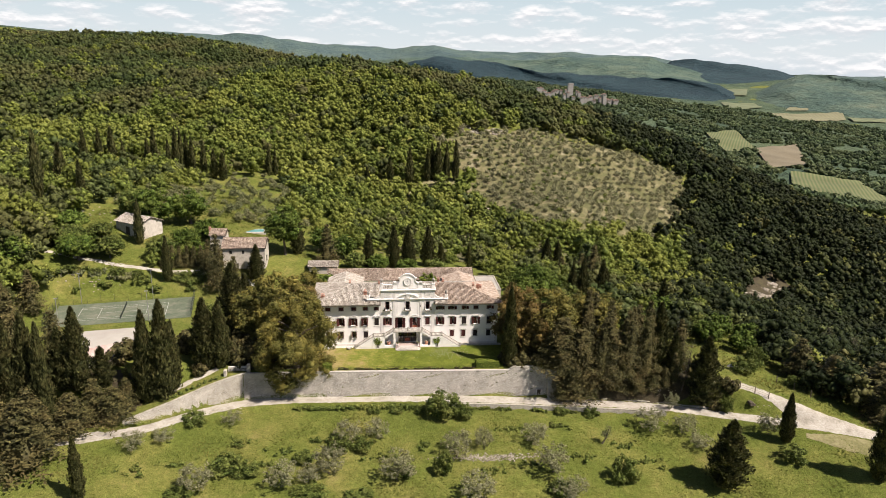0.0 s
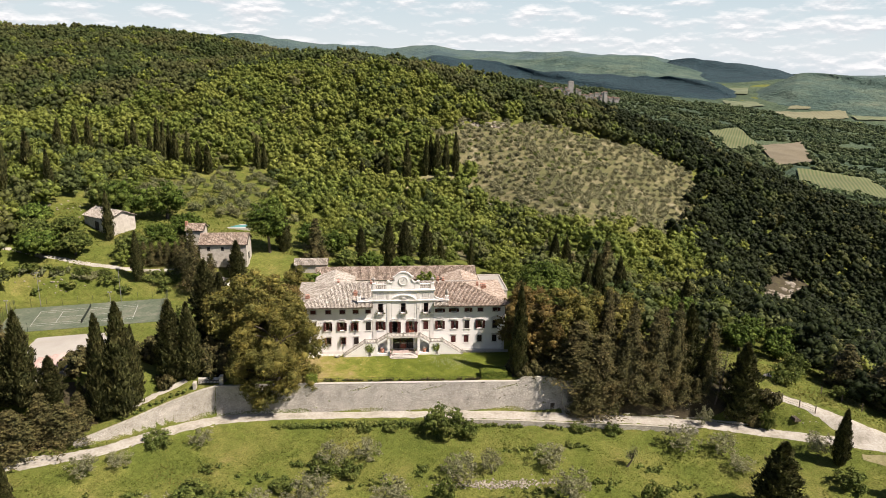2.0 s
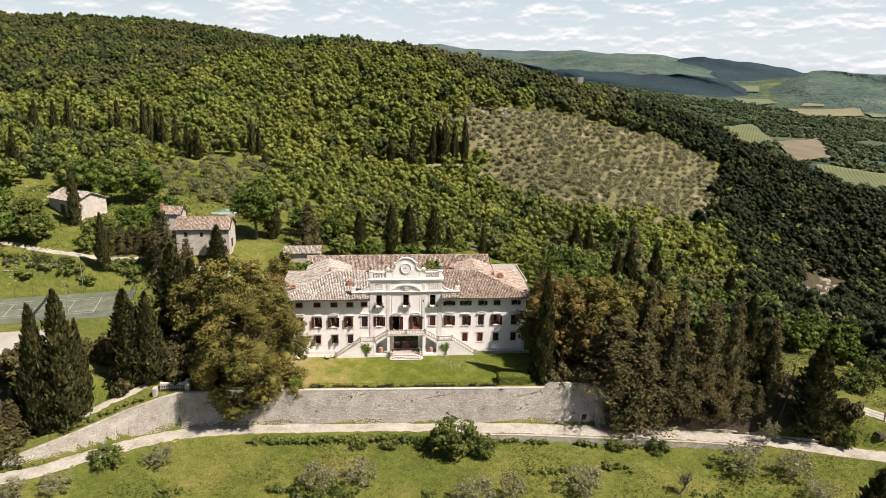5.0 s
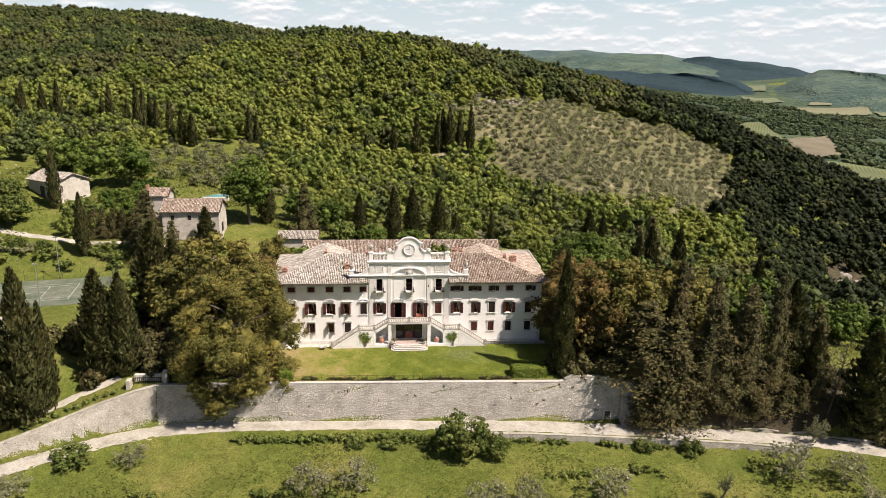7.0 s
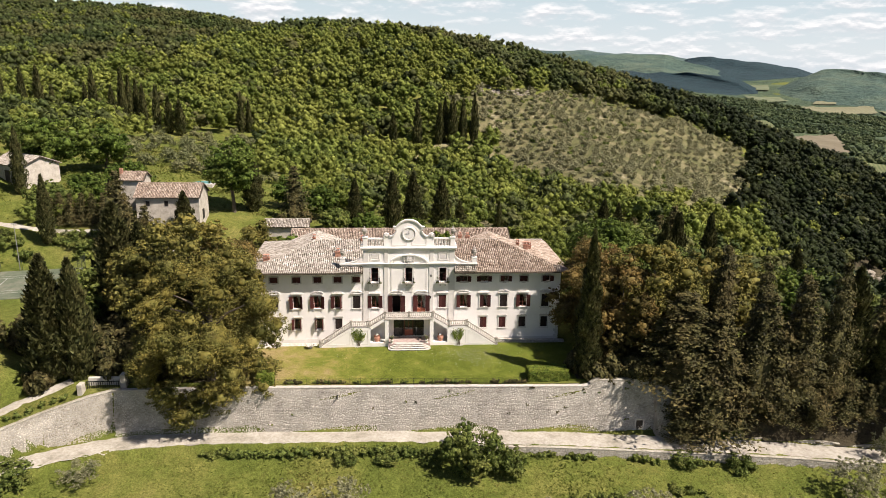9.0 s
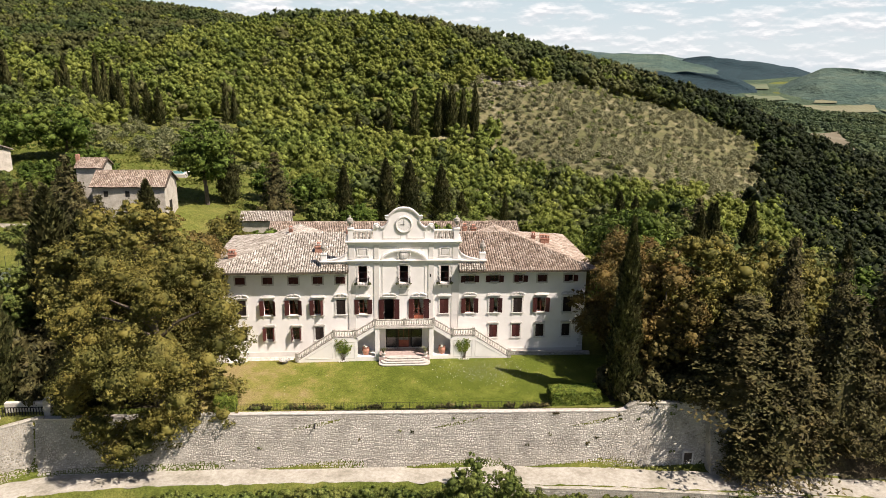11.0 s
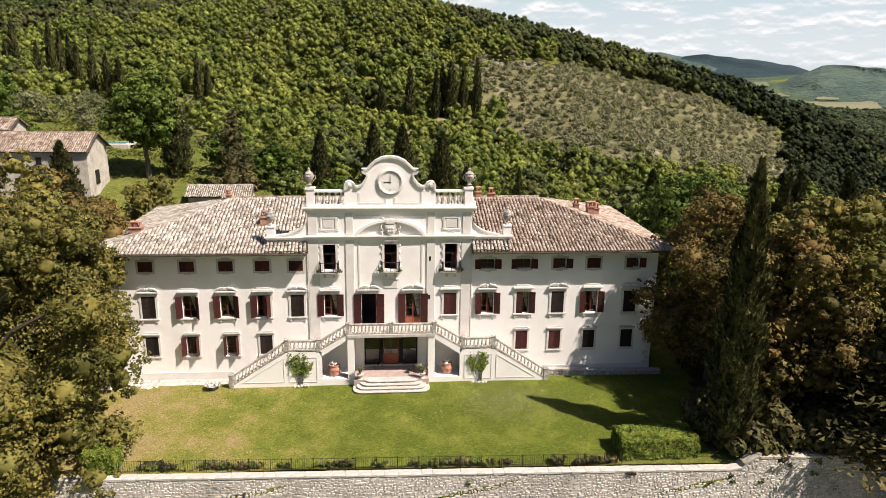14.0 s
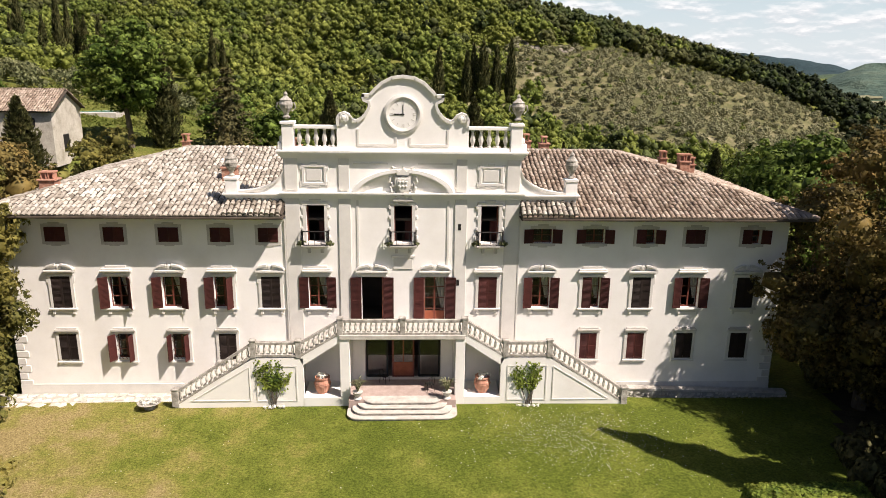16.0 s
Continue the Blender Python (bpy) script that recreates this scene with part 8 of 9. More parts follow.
for k in range(26):
    x, y = rl.uniform(-112, -58), rl.uniform(36.5, 45)
    if y < 38.5 and x > -100:
        y += 3
    bl = [(x + rl.gauss(0, 1.3), y + rl.gauss(0, 0.7), float(ground_z(x, y)) + rl.uniform(0.1, 0.9), rl.uniform(0.5, 1.1)) for _ in range(10)]
    leaf_lump("bank_shrub", "wild green shrub on the bank behind the court", bl, M["leaf_bush" if k % 3 else "leaf_scrub"], 1000, 0.2, 330 + k, "shrub", "wild shrubs on the bank", 0.55)


def pot(x, y, z, r, h, flowers, seed):
    ob = thing("terracotta_pot", "large terracotta pot with pale flowers in the stair niche", "plant pot", "pots in the niches", at=(x, y, z))
    bm = bmesh.new()
    lathe(bm, [(r * 0.62, 0), (r * 0.8, h * 0.15), (r, h * 0.5), (r * 0.98, h * 0.68), (r * 0.78, h * 0.88), (r * 0.9, h * 0.92), (r * 0.9, h), (r * 0.78, h), (r * 0.74, h * 0.93)], 20)
    part("body", bm, M["terracotta"], ob)
    bm = bmesh.new()
    lathe(bm, [(r * 1.02, h * 0.55), (r * 1.04, h * 0.575), (r * 1.02, h * 0.6)], 20)
    part("band", bm, M["terracotta"], ob)
    rng = np.random.default_rng(seed)
    v, t = crown_data(rng, [(rng.normal(0, r * 0.3), rng.normal(0, r * 0.3), h + 0.08, r * 0.5) for _ in range(4)], 260, 0.06)
    tagged(hung("blossom", tri_mesh("blossom", v, t, M["flower"]), ob), kind="stuff")


pot(-5.05, -1.5, 0.95, 0.52, 1.05, True, 1)
pot(5.05, -1.5, 0.95, 0.52, 1.05, True, 2)


def porch_plant(x, y, z, seed):
    ob = thing("potted_plant", "white stone pot of long pale leaves on the porch edge", "potted plant", "plants on the porch", at=(x, y, z))
    bm = bmesh.new()
    lathe(bm, [(0.2, 0), (0.26, 0.05), (0.14, 0.15), (0.28, 0.4), (0.32, 0.5), (0.26, 0.5)], 14)
    part("pot", bm, M["stone_trim"], ob)
    rng = np.random.default_rng(seed)
    vs = []
    for i in range(60):
        a, ln = rng.uniform(0, 6.28), rng.uniform(0.5, 1.15)
        d = np.array((math.cos(a), math.sin(a), 0)) * rng.uniform(0.15, 0.6)
        s = np.array((-math.sin(a), math.cos(a), 0)) * 0.035
        p0, p1, p2 = np.array((0, 0, 0.48)), d * ln * 0.6 + (0, 0, 0.48 + ln * 0.7), d * ln * 1.3 + (0, 0, 0.45 + ln * 0.75)
        vs += [p0 - s, p0 + s, p1 + s, p0 - s, p1 + s, p1 - s, p1 - s, p1 + s, p2]
    v = np.array(vs)
    hung("leaves", tri_mesh("leaves", v, np.arange(len(v)).reshape(-1, 3), M["leaf_olive"]), ob)


porch_plant(-2.75, -2.75, 1.06, 1)
porch_plant(2.75, -2.75, 1.06, 2)


def garden_chair(x, y, z, turn):
    ob = thing("garden_chair", "dark wire garden chair on the porch", "chair", at=(x, y, z), turn=turn)
    part("seat", boxes((-0.22, 0.22, -0.22, 0.22, 0.44, 0.47), bevel=0.01), M["iron"], ob)
    bm = bmesh.new()
    tube(bm, [(-0.22, 0.22, 0.45), (-0.22, 0.28, 0.92), (0, 0.3, 1.0), (0.22, 0.28, 0.92), (0.22, 0.22, 0.45)], 0.018, 5)
    for k in (-0.1, 0, 0.1):
        tube(bm, [(k, 0.22, 0.46), (k, 0.29, 0.96)], 0.01, 4)
    part("backrest", bm, M["iron"], ob)
    for sx in (-1, 1):
        for sy in (-1, 1):
            bm = bmesh.new()
            tube(bm, [(sx * 0.2, sy * 0.2, 0.45), (sx * 0.24, sy * 0.24, 0.0)], 0.014, 4)
            part("leg", bm, M["iron"], ob)


garden_chair(1.7, -1.6, 1.06, 200)
garden_chair(-1.2, -0.4, 1.06, 150)

# flowers hung on the small balconies
for k, c in enumerate((-5.38, 0.0, 5.38)):
    for s in (-1, 1):
        leaf_lump("balcony_flowers", "trailing dark plants with pale flowers on the balcony", [(c + s * (0.78 + 0.08 * q), -0.5 + 0.12 * q, 10.42 - 0.05 * q, 0.2) for q in range(3)], M["leaf_scrub"], 190, 0.07, 240 + k * 2 + s, "flowers", "flowers on the balconies", 0.5)

# climbers on the stair walls
for s in (-1, 1):
    rng = np.random.default_rng(20 + s)
    ob = thing("climber", "young green climber on the white stair wall", "climbing plant", "climbers on the stairs")
    bm = bmesh.new()
    tips = []
    for k in range(11):
        x0 = s * 7.95 + rng.normal(0, 0.12)
        x1 = s * 7.95 + rng.uniform(-1.25, 1.25)
        pts = [(x0, YF - 0.06, 0.35), (x0 + (x1 - x0) * 0.4, YF - 0.08, 1.4), (x1, YF - 0.1, rng.uniform(2.3, 3.3))]
        tube(bm, pts, [0.03, 0.02, 0.008], 4)
        tips += [np.array(pts[1]) * (1 - f) + np.array(pts[2]) * f for f in rng.uniform(0.1, 1.05, 50)]
    part("stem", bm, M["bark"], ob)
    c = np.array(tips) + rng.normal(0, 0.15, (len(tips), 3)) * (1, 0.4, 1)
    c[:, 1] = np.minimum(c[:, 1], YF - 0.05)
    v, t = fan(rng, c, np.tile((0, -1, 0.4), (len(c), 1)), 0.085)
    hung("leaves", tri_mesh("leaves", v, t, M["leaf_hedge"]), ob)
    leaf_lump("flower_clump", "small white flowers at the stair foot", [(s * 7.9 + dx, YF - 0.3, 0.48, 0.16) for dx in (-0.6, -0.3, 0, 0.3, 0.55)], M["flower"], 160, 0.05, 30 + s, "flowers")

bowl = thing("stone_bowl", "shallow dark stone bowl planted with white flowers", "planter", at=(-15.6, -2.3, lawn_z(-15.6, -2.3)))
bm = bmesh.new()
lathe(bm, [(0.3, 0), (0.34, 0.06), (0.2, 0.14), (0.5, 0.34), (0.72, 0.46), (0.66, 0.46), (0.45, 0.36)], 18)
part("body", bm, M["weathered"], bowl)
v, t = crown_data(np.random.default_rng(5), [(dx, dy, 0.46, 0.26) for dx in (-0.3, 0, 0.3) for dy in (-0.2, 0.2)], 300, 0.06)
tagged(hung("blossom", tri_mesh("blossom", v, t, M["flower"]), bowl), kind="stuff")

# paving strip along the villa, and the rough plinth wall at its other end
pv = thing("paving", "irregular pale stone paving along the villa foot", "paving", kind="structure")
part("bed", boxes((-26.5, -14.6, -1.9, -0.06, 0.05, 0.19)), M["mortar"], pv)
rp = np.random.default_rng(6)
shapes_p = []
for i in range(6):
    ang = np.sort(rp.uniform(0, 2 * np.pi, 7))
    ring = [(0.5 * math.copysign(abs(math.cos(a)) ** 0.7, math.cos(a)), 0.5 * math.copysign(abs(math.sin(a)) ** 0.7, math.sin(a))) for a in ang]
    shapes_p.append(mesh_of("flagstone", [(x, y, 0.03) for x, y in ring] + [(x * 1.06, y * 1.06, -0.04) for x, y in ring], [tuple(range(7))] + [(i_, 7 + i_, 7 + (i_ + 1) % 7, (i_ + 1) % 7) for i_ in range(7)], M["rubble"]))
for ix in range(19):
    for iy in range(3):
        hung("flagstone", shapes_p[int(rp.integers(6))], pv, m=pose(-26.2 + ix * 0.63 + rp.normal(0, 0.05), -1.6 + iy * 0.6 + rp.normal(0, 0.05), 0.19, 0, 0, rp.uniform(0, 360)) @ Matrix.Diagonal((0.62, 0.6, 1, 1)))
masonry("foot_wall", "low rough stone footing along the shaded wall", (14.4, 25.4), lambda x: -0.75 + 0 * x, lambda x: 0.62 - (x - 14.4) * 0.028, lambda x: 0.0 * x, 0.05, 0.7, (14, 27, -1, 2), 21, 0.2)

# stone pier and steps at the far end of the terrace wall
gate_pier = thing("garden_gate_wall", "short stone garden wall with a dark opening", "garden wall")
part("wall", boxes((-45.6, -44.9, -15.8, -14.6, -1.6, 1.0), (-40.2, -39.4, -14.8, -13.6, -0.2, 1.9), (-44.9, -40.2, -13.7, -13.2, -0.6, 1.1), bevel=0.06), M["rubble"], gate_pier)
part("gate", boxes(*[(-44.8 + 0.3 * k, -44.72 + 0.3 * k, -14.4, -14.34, -0.4, 0.9) for k in range(15)], (-44.9, -40.2, -14.42, -14.32, 0.8, 0.88)), M["iron"], gate_pier, "dark iron gate")
for i in range(10):
    x = -58.5 + i * 1.25
    leaf_lump("border_plant", "rounded green border plant beside the path", [(x, float(wall_y(x)) + 1.9 + 0.3 * math.sin(i * 2), float(ground_z(x, float(wall_y(x)) + 1.9)) + 0.35, rl.uniform(0.4, 0.65))], M["leaf_bush"], 150, 0.16, 260 + i, group="border along the path")
spout = thing("wall_spout", "dark drain spout sticking out of the wall", "spout")
bm = bmesh.new()
tube(bm, [(-10.4, -16.0, -1.05), (-10.4, -16.8, -1.35)], 0.09, 8)
part("pipe", bm, M["iron"], spout)
niche = thing("wall_hatch", "small dark wooden hatch in the wall foot", "hatch")
part("frame", boxes((31.9, 32.05, -18.2, -18.0, -6.4, -4.9), (33.05, 33.2, -18.2, -18.0, -6.4, -4.9), (31.9, 33.2, -18.25, -18.0, -4.9, -4.7)), M["rubble"], niche)
part("door", boxes((32.05, 33.05, -18.08, -18.02, -6.4, -4.9)), M["under"], niche)

# ---- tennis court and yard ----
court = thing("tennis_court", "faded green hard tennis court with worn lines", "tennis court", kind="structure")
CX, CY, CA = -82.0, 23.3, math.radians(10.5)


def on_court(u, v, z=0.0):
    return (CX + u * math.cos(CA) - v * math.sin(CA), CY + u * math.sin(CA) + v * math.cos(CA), 2.6 + z)


bm = bmesh.new()
slab(bm, [on_court(u, v)[:2] for u, v in ((-19, -9.2), (19, -9.2), (19, 9.2), (-19, 9.2))], "z", 2.3, 2.66)
part("surface", bm, M["asphalt"], court)
for a in ((-11.9, 11.9, -5.5, -5.4), (-11.9, 11.9, 5.4, 5.5), (-11.9, 11.9, -4.15, -4.05), (-11.9, 11.9, 4.05, 4.15), (-11.95, -11.83, -5.5, 5.5), (11.83, 11.95, -5.5, 5.5), (-6.45, -6.33, -4.1, 4.1), (6.33, 6.45, -4.1, 4.1), (-6.4, 6.4, -0.06, 0.06)):
    bm = bmesh.new()
    slab(bm, [on_court(u, v)[:2] for u, v in ((a[0], a[2]), (a[1], a[2]), (a[1], a[3]), (a[0], a[3]))], "z", 2.655, 2.667)
    part("line", bm, M["white_line"], court)
net = thing("tennis_net", "dark sagging tennis net across the court", "net")
bm = bmesh.new()
for k in range(24):
    v0, v1 = -6 + k * 0.5, -5.5 + k * 0.5
    h0, h1 = [1.06 - 0.14 * (1 - (q / 6) ** 2) for q in (v0, v1)]
    f = [bm.verts.new(on_court(0.0, v0, 0.07)), bm.verts.new(on_court(0.0, v1, 0.07)), bm.verts.new(on_court(0.0, v1, h1)), bm.verts.new(on_court(0.0, v0, h0))]
    bm.faces.new(f)
part("mesh", bm, M["net"], net)
for v in (-6.05, 6.05):
    bm = bmesh.new()
    tube(bm, [on_court(0, v, 0.05), on_court(0, v, 1.15)], 0.05, 6)
    part("post", bm, M["iron"], net)
cage = thing("court_fence", "green wire fence round the tennis court", "fence")
for u in np.arange(-19, 19.1, 3.8):
    for v in (-9.4, 9.4):
        if v > 0 or u < -10:
            bm = bmesh.new()
            tube(bm, [on_court(u, v, 0), on_court(u, v, 2.4)], 0.035, 5)
            part("post", bm, M["net"], cage)
for u in (-19.2, 19.2):
    for v in np.arange(-9.4, 9.5, 3.1):
        bm = bmesh.new()
        tube(bm, [on_court(u, v, 0), on_court(u, v, 3.0)], 0.035, 5)
        part("post", bm, M["net"], cage)
    for z in np.arange(0.3, 3.0, 0.3):
        bm = bmesh.new()
        tube(bm, [on_court(u, -9.4, z), on_court(u, 9.4, z)], 0.02, 4)
        part("wire", bm, M["net"], cage)
for u, v, h in ((-13, 9.8, 9.5), (-15, -9.8, 8.5), (7, 10.0, 9.5), (8, -10, 9.0)):
    mast = thing("floodlight_mast", "slender floodlight mast beside the court", "light mast", "court floodlights", at=on_court(u, v))
    bm = bmesh.new()
    tube(bm, [(0, 0, -0.1), (0, 0, h)], [0.09, 0.06], 6)
    part("pole", bm, M["metal_pole"], mast)
    for s in (-1, 1):
        part("lamp", boxes((s * 0.1, s * 0.5, -0.15, 0.15, h - 0.1, h + 0.12), bevel=0.03), M["metal_pole"], mast)
yard = new("gravel_yard", ribbon("gravel_yard", [(-74, -14), (-76, -6), (-79, 4), (-80, 9.5)], [9, 15, 17, 15], M["court_gravel"], 0.07, 6, 8))
tagged(yard, "pale gravel yard beside the court", "yard", kind="structure")
shed = thing("open_shed", "long low shed with a faded red metal roof", "shed")
for k in range(7):
    x0 = -78.2 + k * 1.25
    bm = bmesh.new()
    slab(bm, [(-16.4, 5.1), (-11.6, 5.9), (-11.6, 5.96), (-16.4, 5.16)], "x", x0, x0 + 1.2)
    bmesh.ops.transform(bm, matrix=Matrix.Translation((0, k * 0.75, 0)), verts=bm.verts[:])
    part("roof_sheet", bm, M["cloth_red"], shed)
for k in (0, 3, 6):
    for y, h in ((-16.2, 5.1), (-11.8, 5.8)):
        x = -77.8 + k * 1.25
        part("post", boxes((x - 0.08, x + 0.08, y + k * 0.75 - 0.08, y + k * 0.75 + 0.08, float(ground_z(x, y + k * 0.75)) - 0.2, h)), M["wood_post"], shed)
pool = thing("swimming_pool", "small turquoise pool beyond the farmhouse", "pool", kind="structure")
part("basin", boxes((-58.5, -49.5, 80.5, 86.0, 10.0, 12.2), bevel=0.1), M["step"], pool)
part("water", boxes((-57.6, -50.4, 81.3, 85.2, 12.0, 12.22)), M["water"], pool)
road_yard = new("farm_yard", ribbon("farm_yard", [(-58, 44.5), (-53, 45.2), (-48, 46.0), (-44.5, 46.8)], [2.2, 2.6, 2.6, 1.4], M["gravel"], 0.16, 7))
tagged(road_yard, "pale gravel farmyard", "yard", kind="structure")


def rocks(name, label, at, spread, count, size, seed):
    rng = np.random.default_rng(seed)
    vs, fs, n = [], [], 0
    for i in range(count):
        x, y = at[0] + rng.normal(0, spread[0]), at[1] + rng.normal(0, spread[1])
        s = size * rng.uniform(0.4, 1.3)
        v = ICO_V * rng.uniform(0.65, 1.15, (len(ICO_V), 1)) * (s, s * 0.8, s * 0.6) + (x, y, float(ground_z(x, y)) + s * 0.1)
        vs.append(v)
        fs.append(ICO_F + n)
        n += len(v)
    tagged(new(name, tri_mesh(name, np.concatenate(vs), np.concatenate(fs), M["rock"])), label, "rocks", kind="stuff")


rocks("outcrop", "pale limestone outcrop above the olive grove", (64, 298), (9, 3.5), 60, 1.8, 1)
rocks("outcrop", "pale boulder on the scrubby slope", (50, 193.5), (1.5, 2.5), 16, 1.5, 2)
rocks("stony_bank", "tumbled pale stones on the bank behind the court", (-100, 40.0), (5, 0.9), 40, 0.32, 3)
rocks("stony_bank", "scattered stones on the grass slope", (-114, 84), (5, 4), 24, 0.4, 4)
for k in range(6):
    rocks("scree", "bare pale scar in the dark ravine", (176 + k * 8.2, 140 + k * 9.0), (2.6, 2.8), 26, 1.7, 50 + k)
rocks("path_stones", "bare stony track across the slope", (6, 214), (11, 5), 90, 0.8, 6)
for k, (x, y) in enumerate([(30, 140), (52, 150), (18, 168), (44, 178), (66, 128), (8, 120), (36, 112), (22, 196)]):
    rocks("outcrop", "pale stones showing through the hillside scrub", (x, y), (4.5, 2.5), 14, 0.75, 60 + k)
rocks("field_wall", "collapsed dry stone wall in the front field", (18, -40.8), (5.5, 0.55), 420, 0.27, 7)
rocks("roadside_stones", "stones along the drive's edge", (85, -30), (3, 1.5), 12, 0.22, 8)
rocks("rubble_heap", "pale stones under the roadside trees", (60, -21.6), (9, 0.3), 34, 0.24, 9)

# fence and gate on the drive
gate = thing("field_gate", "simple wire gate between dark wooden posts", "gate")
for x, y in ((82.0, -24.6), (84.6, -27.0), (87.2, -28.8), (95.2, -18.5), (97.8, -22.2), (100.0, -26.0)):
    z = float(ground_z(x, y))
    part("post", boxes((x - 0.09, x + 0.09, y - 0.09, y + 0.09, z - 0.2, z + 1.9), bevel=0.02), M["wood_post"], gate)
for a, b in (((82.0, -24.6), (84.6, -27.0)), ((84.6, -27.0), (87.2, -28.8)), ((95.2, -18.5), (97.8, -22.2)), ((97.8, -22.2), (100.0, -26.0))):
    for h in (0.5, 1.0, 1.5):
        bm = bmesh.new()
        tube(bm, [(*a, float(ground_z(*a)) + h), (*b, float(ground_z(*b)) + h)], 0.02, 4)
        part("wire", bm, M["iron"], gate)
logs = thing("log_pile", "small heap of cut logs beside the drive", "log pile")
for k in range(5):
    bm = bmesh.new()
    x = 82.5 + (k % 3) * 0.5
    z = float(ground_z(82.8, -28.6)) + 0.22 + (k // 3) * 0.4
    tube(bm, [(x, -28.2, z), (x + 0.1, -29.6, z)], 0.24, 8)
    part("log", bm, M["bark"], logs)


def bare_tree(x, y, h, seed, lean=0.2):
    rng = np.random.default_rng(seed)
    ob = thing("bare_tree", "nearly leafless grey tree beside the track", "tree", "bare trees", at=(x, y, float(ground_z(x, y)) - 0.2))
    bm = bmesh.new()
    top = Vector((lean * h * 0.4, 0, h))
    tube(bm, [(0, 0, 0), top * 0.35 + Vector((0.3, 0, 0)), top * 0.7, top], [0.2, 0.15, 0.09, 0.02], 6)
    part("trunk", bm, M["bark"], ob)
    tips = []
    for k in range(16):
        f = rng.uniform(0.3, 0.95)
        b = top * f
        a = rng.uniform(0, 6.28)
        q = Vector((math.cos(a), math.sin(a), rng.uniform(0.5, 1.2))) * h * 0.28 * (1.15 - f)
        bm = bmesh.new()
        tube(bm, [b, b + q * 0.6, b + q], [0.06, 0.035, 0.01], 4)
        for j in range(4):
            w = Vector((rng.normal(0, 1), rng.normal(0, 1), rng.uniform(0.2, 1))) * h * 0.06
            tube(bm, [b + q * 0.6, b + q * 0.6 + w], [0.02, 0.006], 3)
            tips.append(b + q * 0.6 + w)
        part("limb", bm, M["bark"], ob)
    c = np.array([tuple(p) for p in tips for _ in range(7)]) + rng.normal(0, 0.35, (len(tips) * 7, 3))
    v, t = fan(rng, c, rng.normal(0, 1, c.shape), 0.12)
    hung("young_leaves", tri_mesh("young_leaves", v, t, M["leaf_scrub"]), ob)


bare_tree(67.8, -22.6, 12.5, 1, 0.35)
bare_tree(43.3, -37.1, 4.6, 2, 0.9)
bare_tree(127, 10, 12, 3)
bare_tree(137, 9, 11, 4, -0.3)
for x, y in ((86.5, -11.2), (88.8, -12.6)):
    cover = thing("covered_heap", "low heap under a pale sheet on the grass", "covered heap", at=(x, y, float(ground_z(x, y))))
    bm = bmesh.new()
    bmesh.ops.create_icosphere(bm, subdivisions=2, radius=1.0, matrix=Matrix.Diagonal((1.5, 0.8, 0.6, 1)))
    part("sheet", bm, M["stone_trim"], cover)

# ---- far village on its ridge ----
rv = random.Random(8)
for i in range(30):
    b = 12.6 + i * 0.21 + rv.uniform(-0.1, 0.1)
    d = 1700 + rv.uniform(-50, 70)
    keep_ = i == 12
    if keep_:
        b = 15.0
    x, y = d * math.sin(math.radians(b)) - 7, d * math.cos(math.radians(b)) - 178
    tall = 29 if keep_ else 22 if i == 24 else rv.uniform(8, 12.5)
    w = 12 if keep_ else 7 if i == 24 else rv.uniform(5, 11)
    dp = rv.uniform(3.5, 6)
    z0 = float(ground_z(x, y)) + 5
    hs = thing("castle_tower" if keep_ else "village_house", "pale stone castle keep above the village" if keep_ else "small stone village house on the far ridge", "tower" if keep_ else "house", "" if keep_ else "far village")
    part("wall", boxes((x - w / 2, x + w / 2, y - dp, y + dp, z0 - 14, z0 + tall)), M["far_stone"], hs)
    bm = bmesh.new()
    slab(bm, [(x - w / 2 - 0.4, z0 + tall), (x + w / 2 + 0.4, z0 + tall), (x + w / 2, z0 + tall + 1.2), (x - w / 2, z0 + tall + 1.2)] if keep_ else [(x - w / 2 - 0.5, z0 + tall), (x + w / 2 + 0.5, z0 + tall), (x, z0 + tall + 2.2)], "y", y - dp - 0.4, y + dp + 0.4)
    part("roof", bm, M["far_stone" if keep_ else "far_roof"], hs)
    for k in range(2):
        wx_ = x - w * 0.25 + k * w * 0.45
        part("window", boxes((wx_ - 0.6, wx_ + 0.6, y - dp - 0.05, y - dp + 0.02, z0 + tall - 3.4, z0 + tall - 1.8)), M["iron"], hs)
# ---- grass and bare ground ----
def sheet(name, label, poly, material, lift, cell, seed, fray=6.0):
    """A frayed sheet of ground cover inside an outline."""
    p = np.array(poly, float)
    xs, ys = np.arange(p[:, 0].min() - 10, p[:, 0].max() + 10, cell), np.arange(p[:, 1].min() - 10, p[:, 1].max() + 10, cell)
    qx_, qy_ = np.meshgrid(xs, ys)
    q = np.c_[qx_.ravel(), qy_.ravel()]
    v = np.c_[q, ground_z(q[:, 0], q[:, 1]) + lift]
    nx_ = len(xs)
    i = (np.arange(len(ys) - 1)[:, None] * nx_ + np.arange(nx_ - 1)[None]).ravel()
    mid = q[i] + cell / 2
    mid = mid + fray * np.c_[waves(mid[:, 0], mid[:, 1], 7, seed), waves(mid[:, 0], mid[:, 1], 6, seed + 2)]
    i = i[inside(mid, poly)]
    t = np.r_[np.c_[i, i + 1, i + nx_ + 1], np.c_[i, i + nx_ + 1, i + nx_]]
    tagged(new(name, tri_mesh(name, v, t, material, soft=True)), label, "ground", kind="structure")


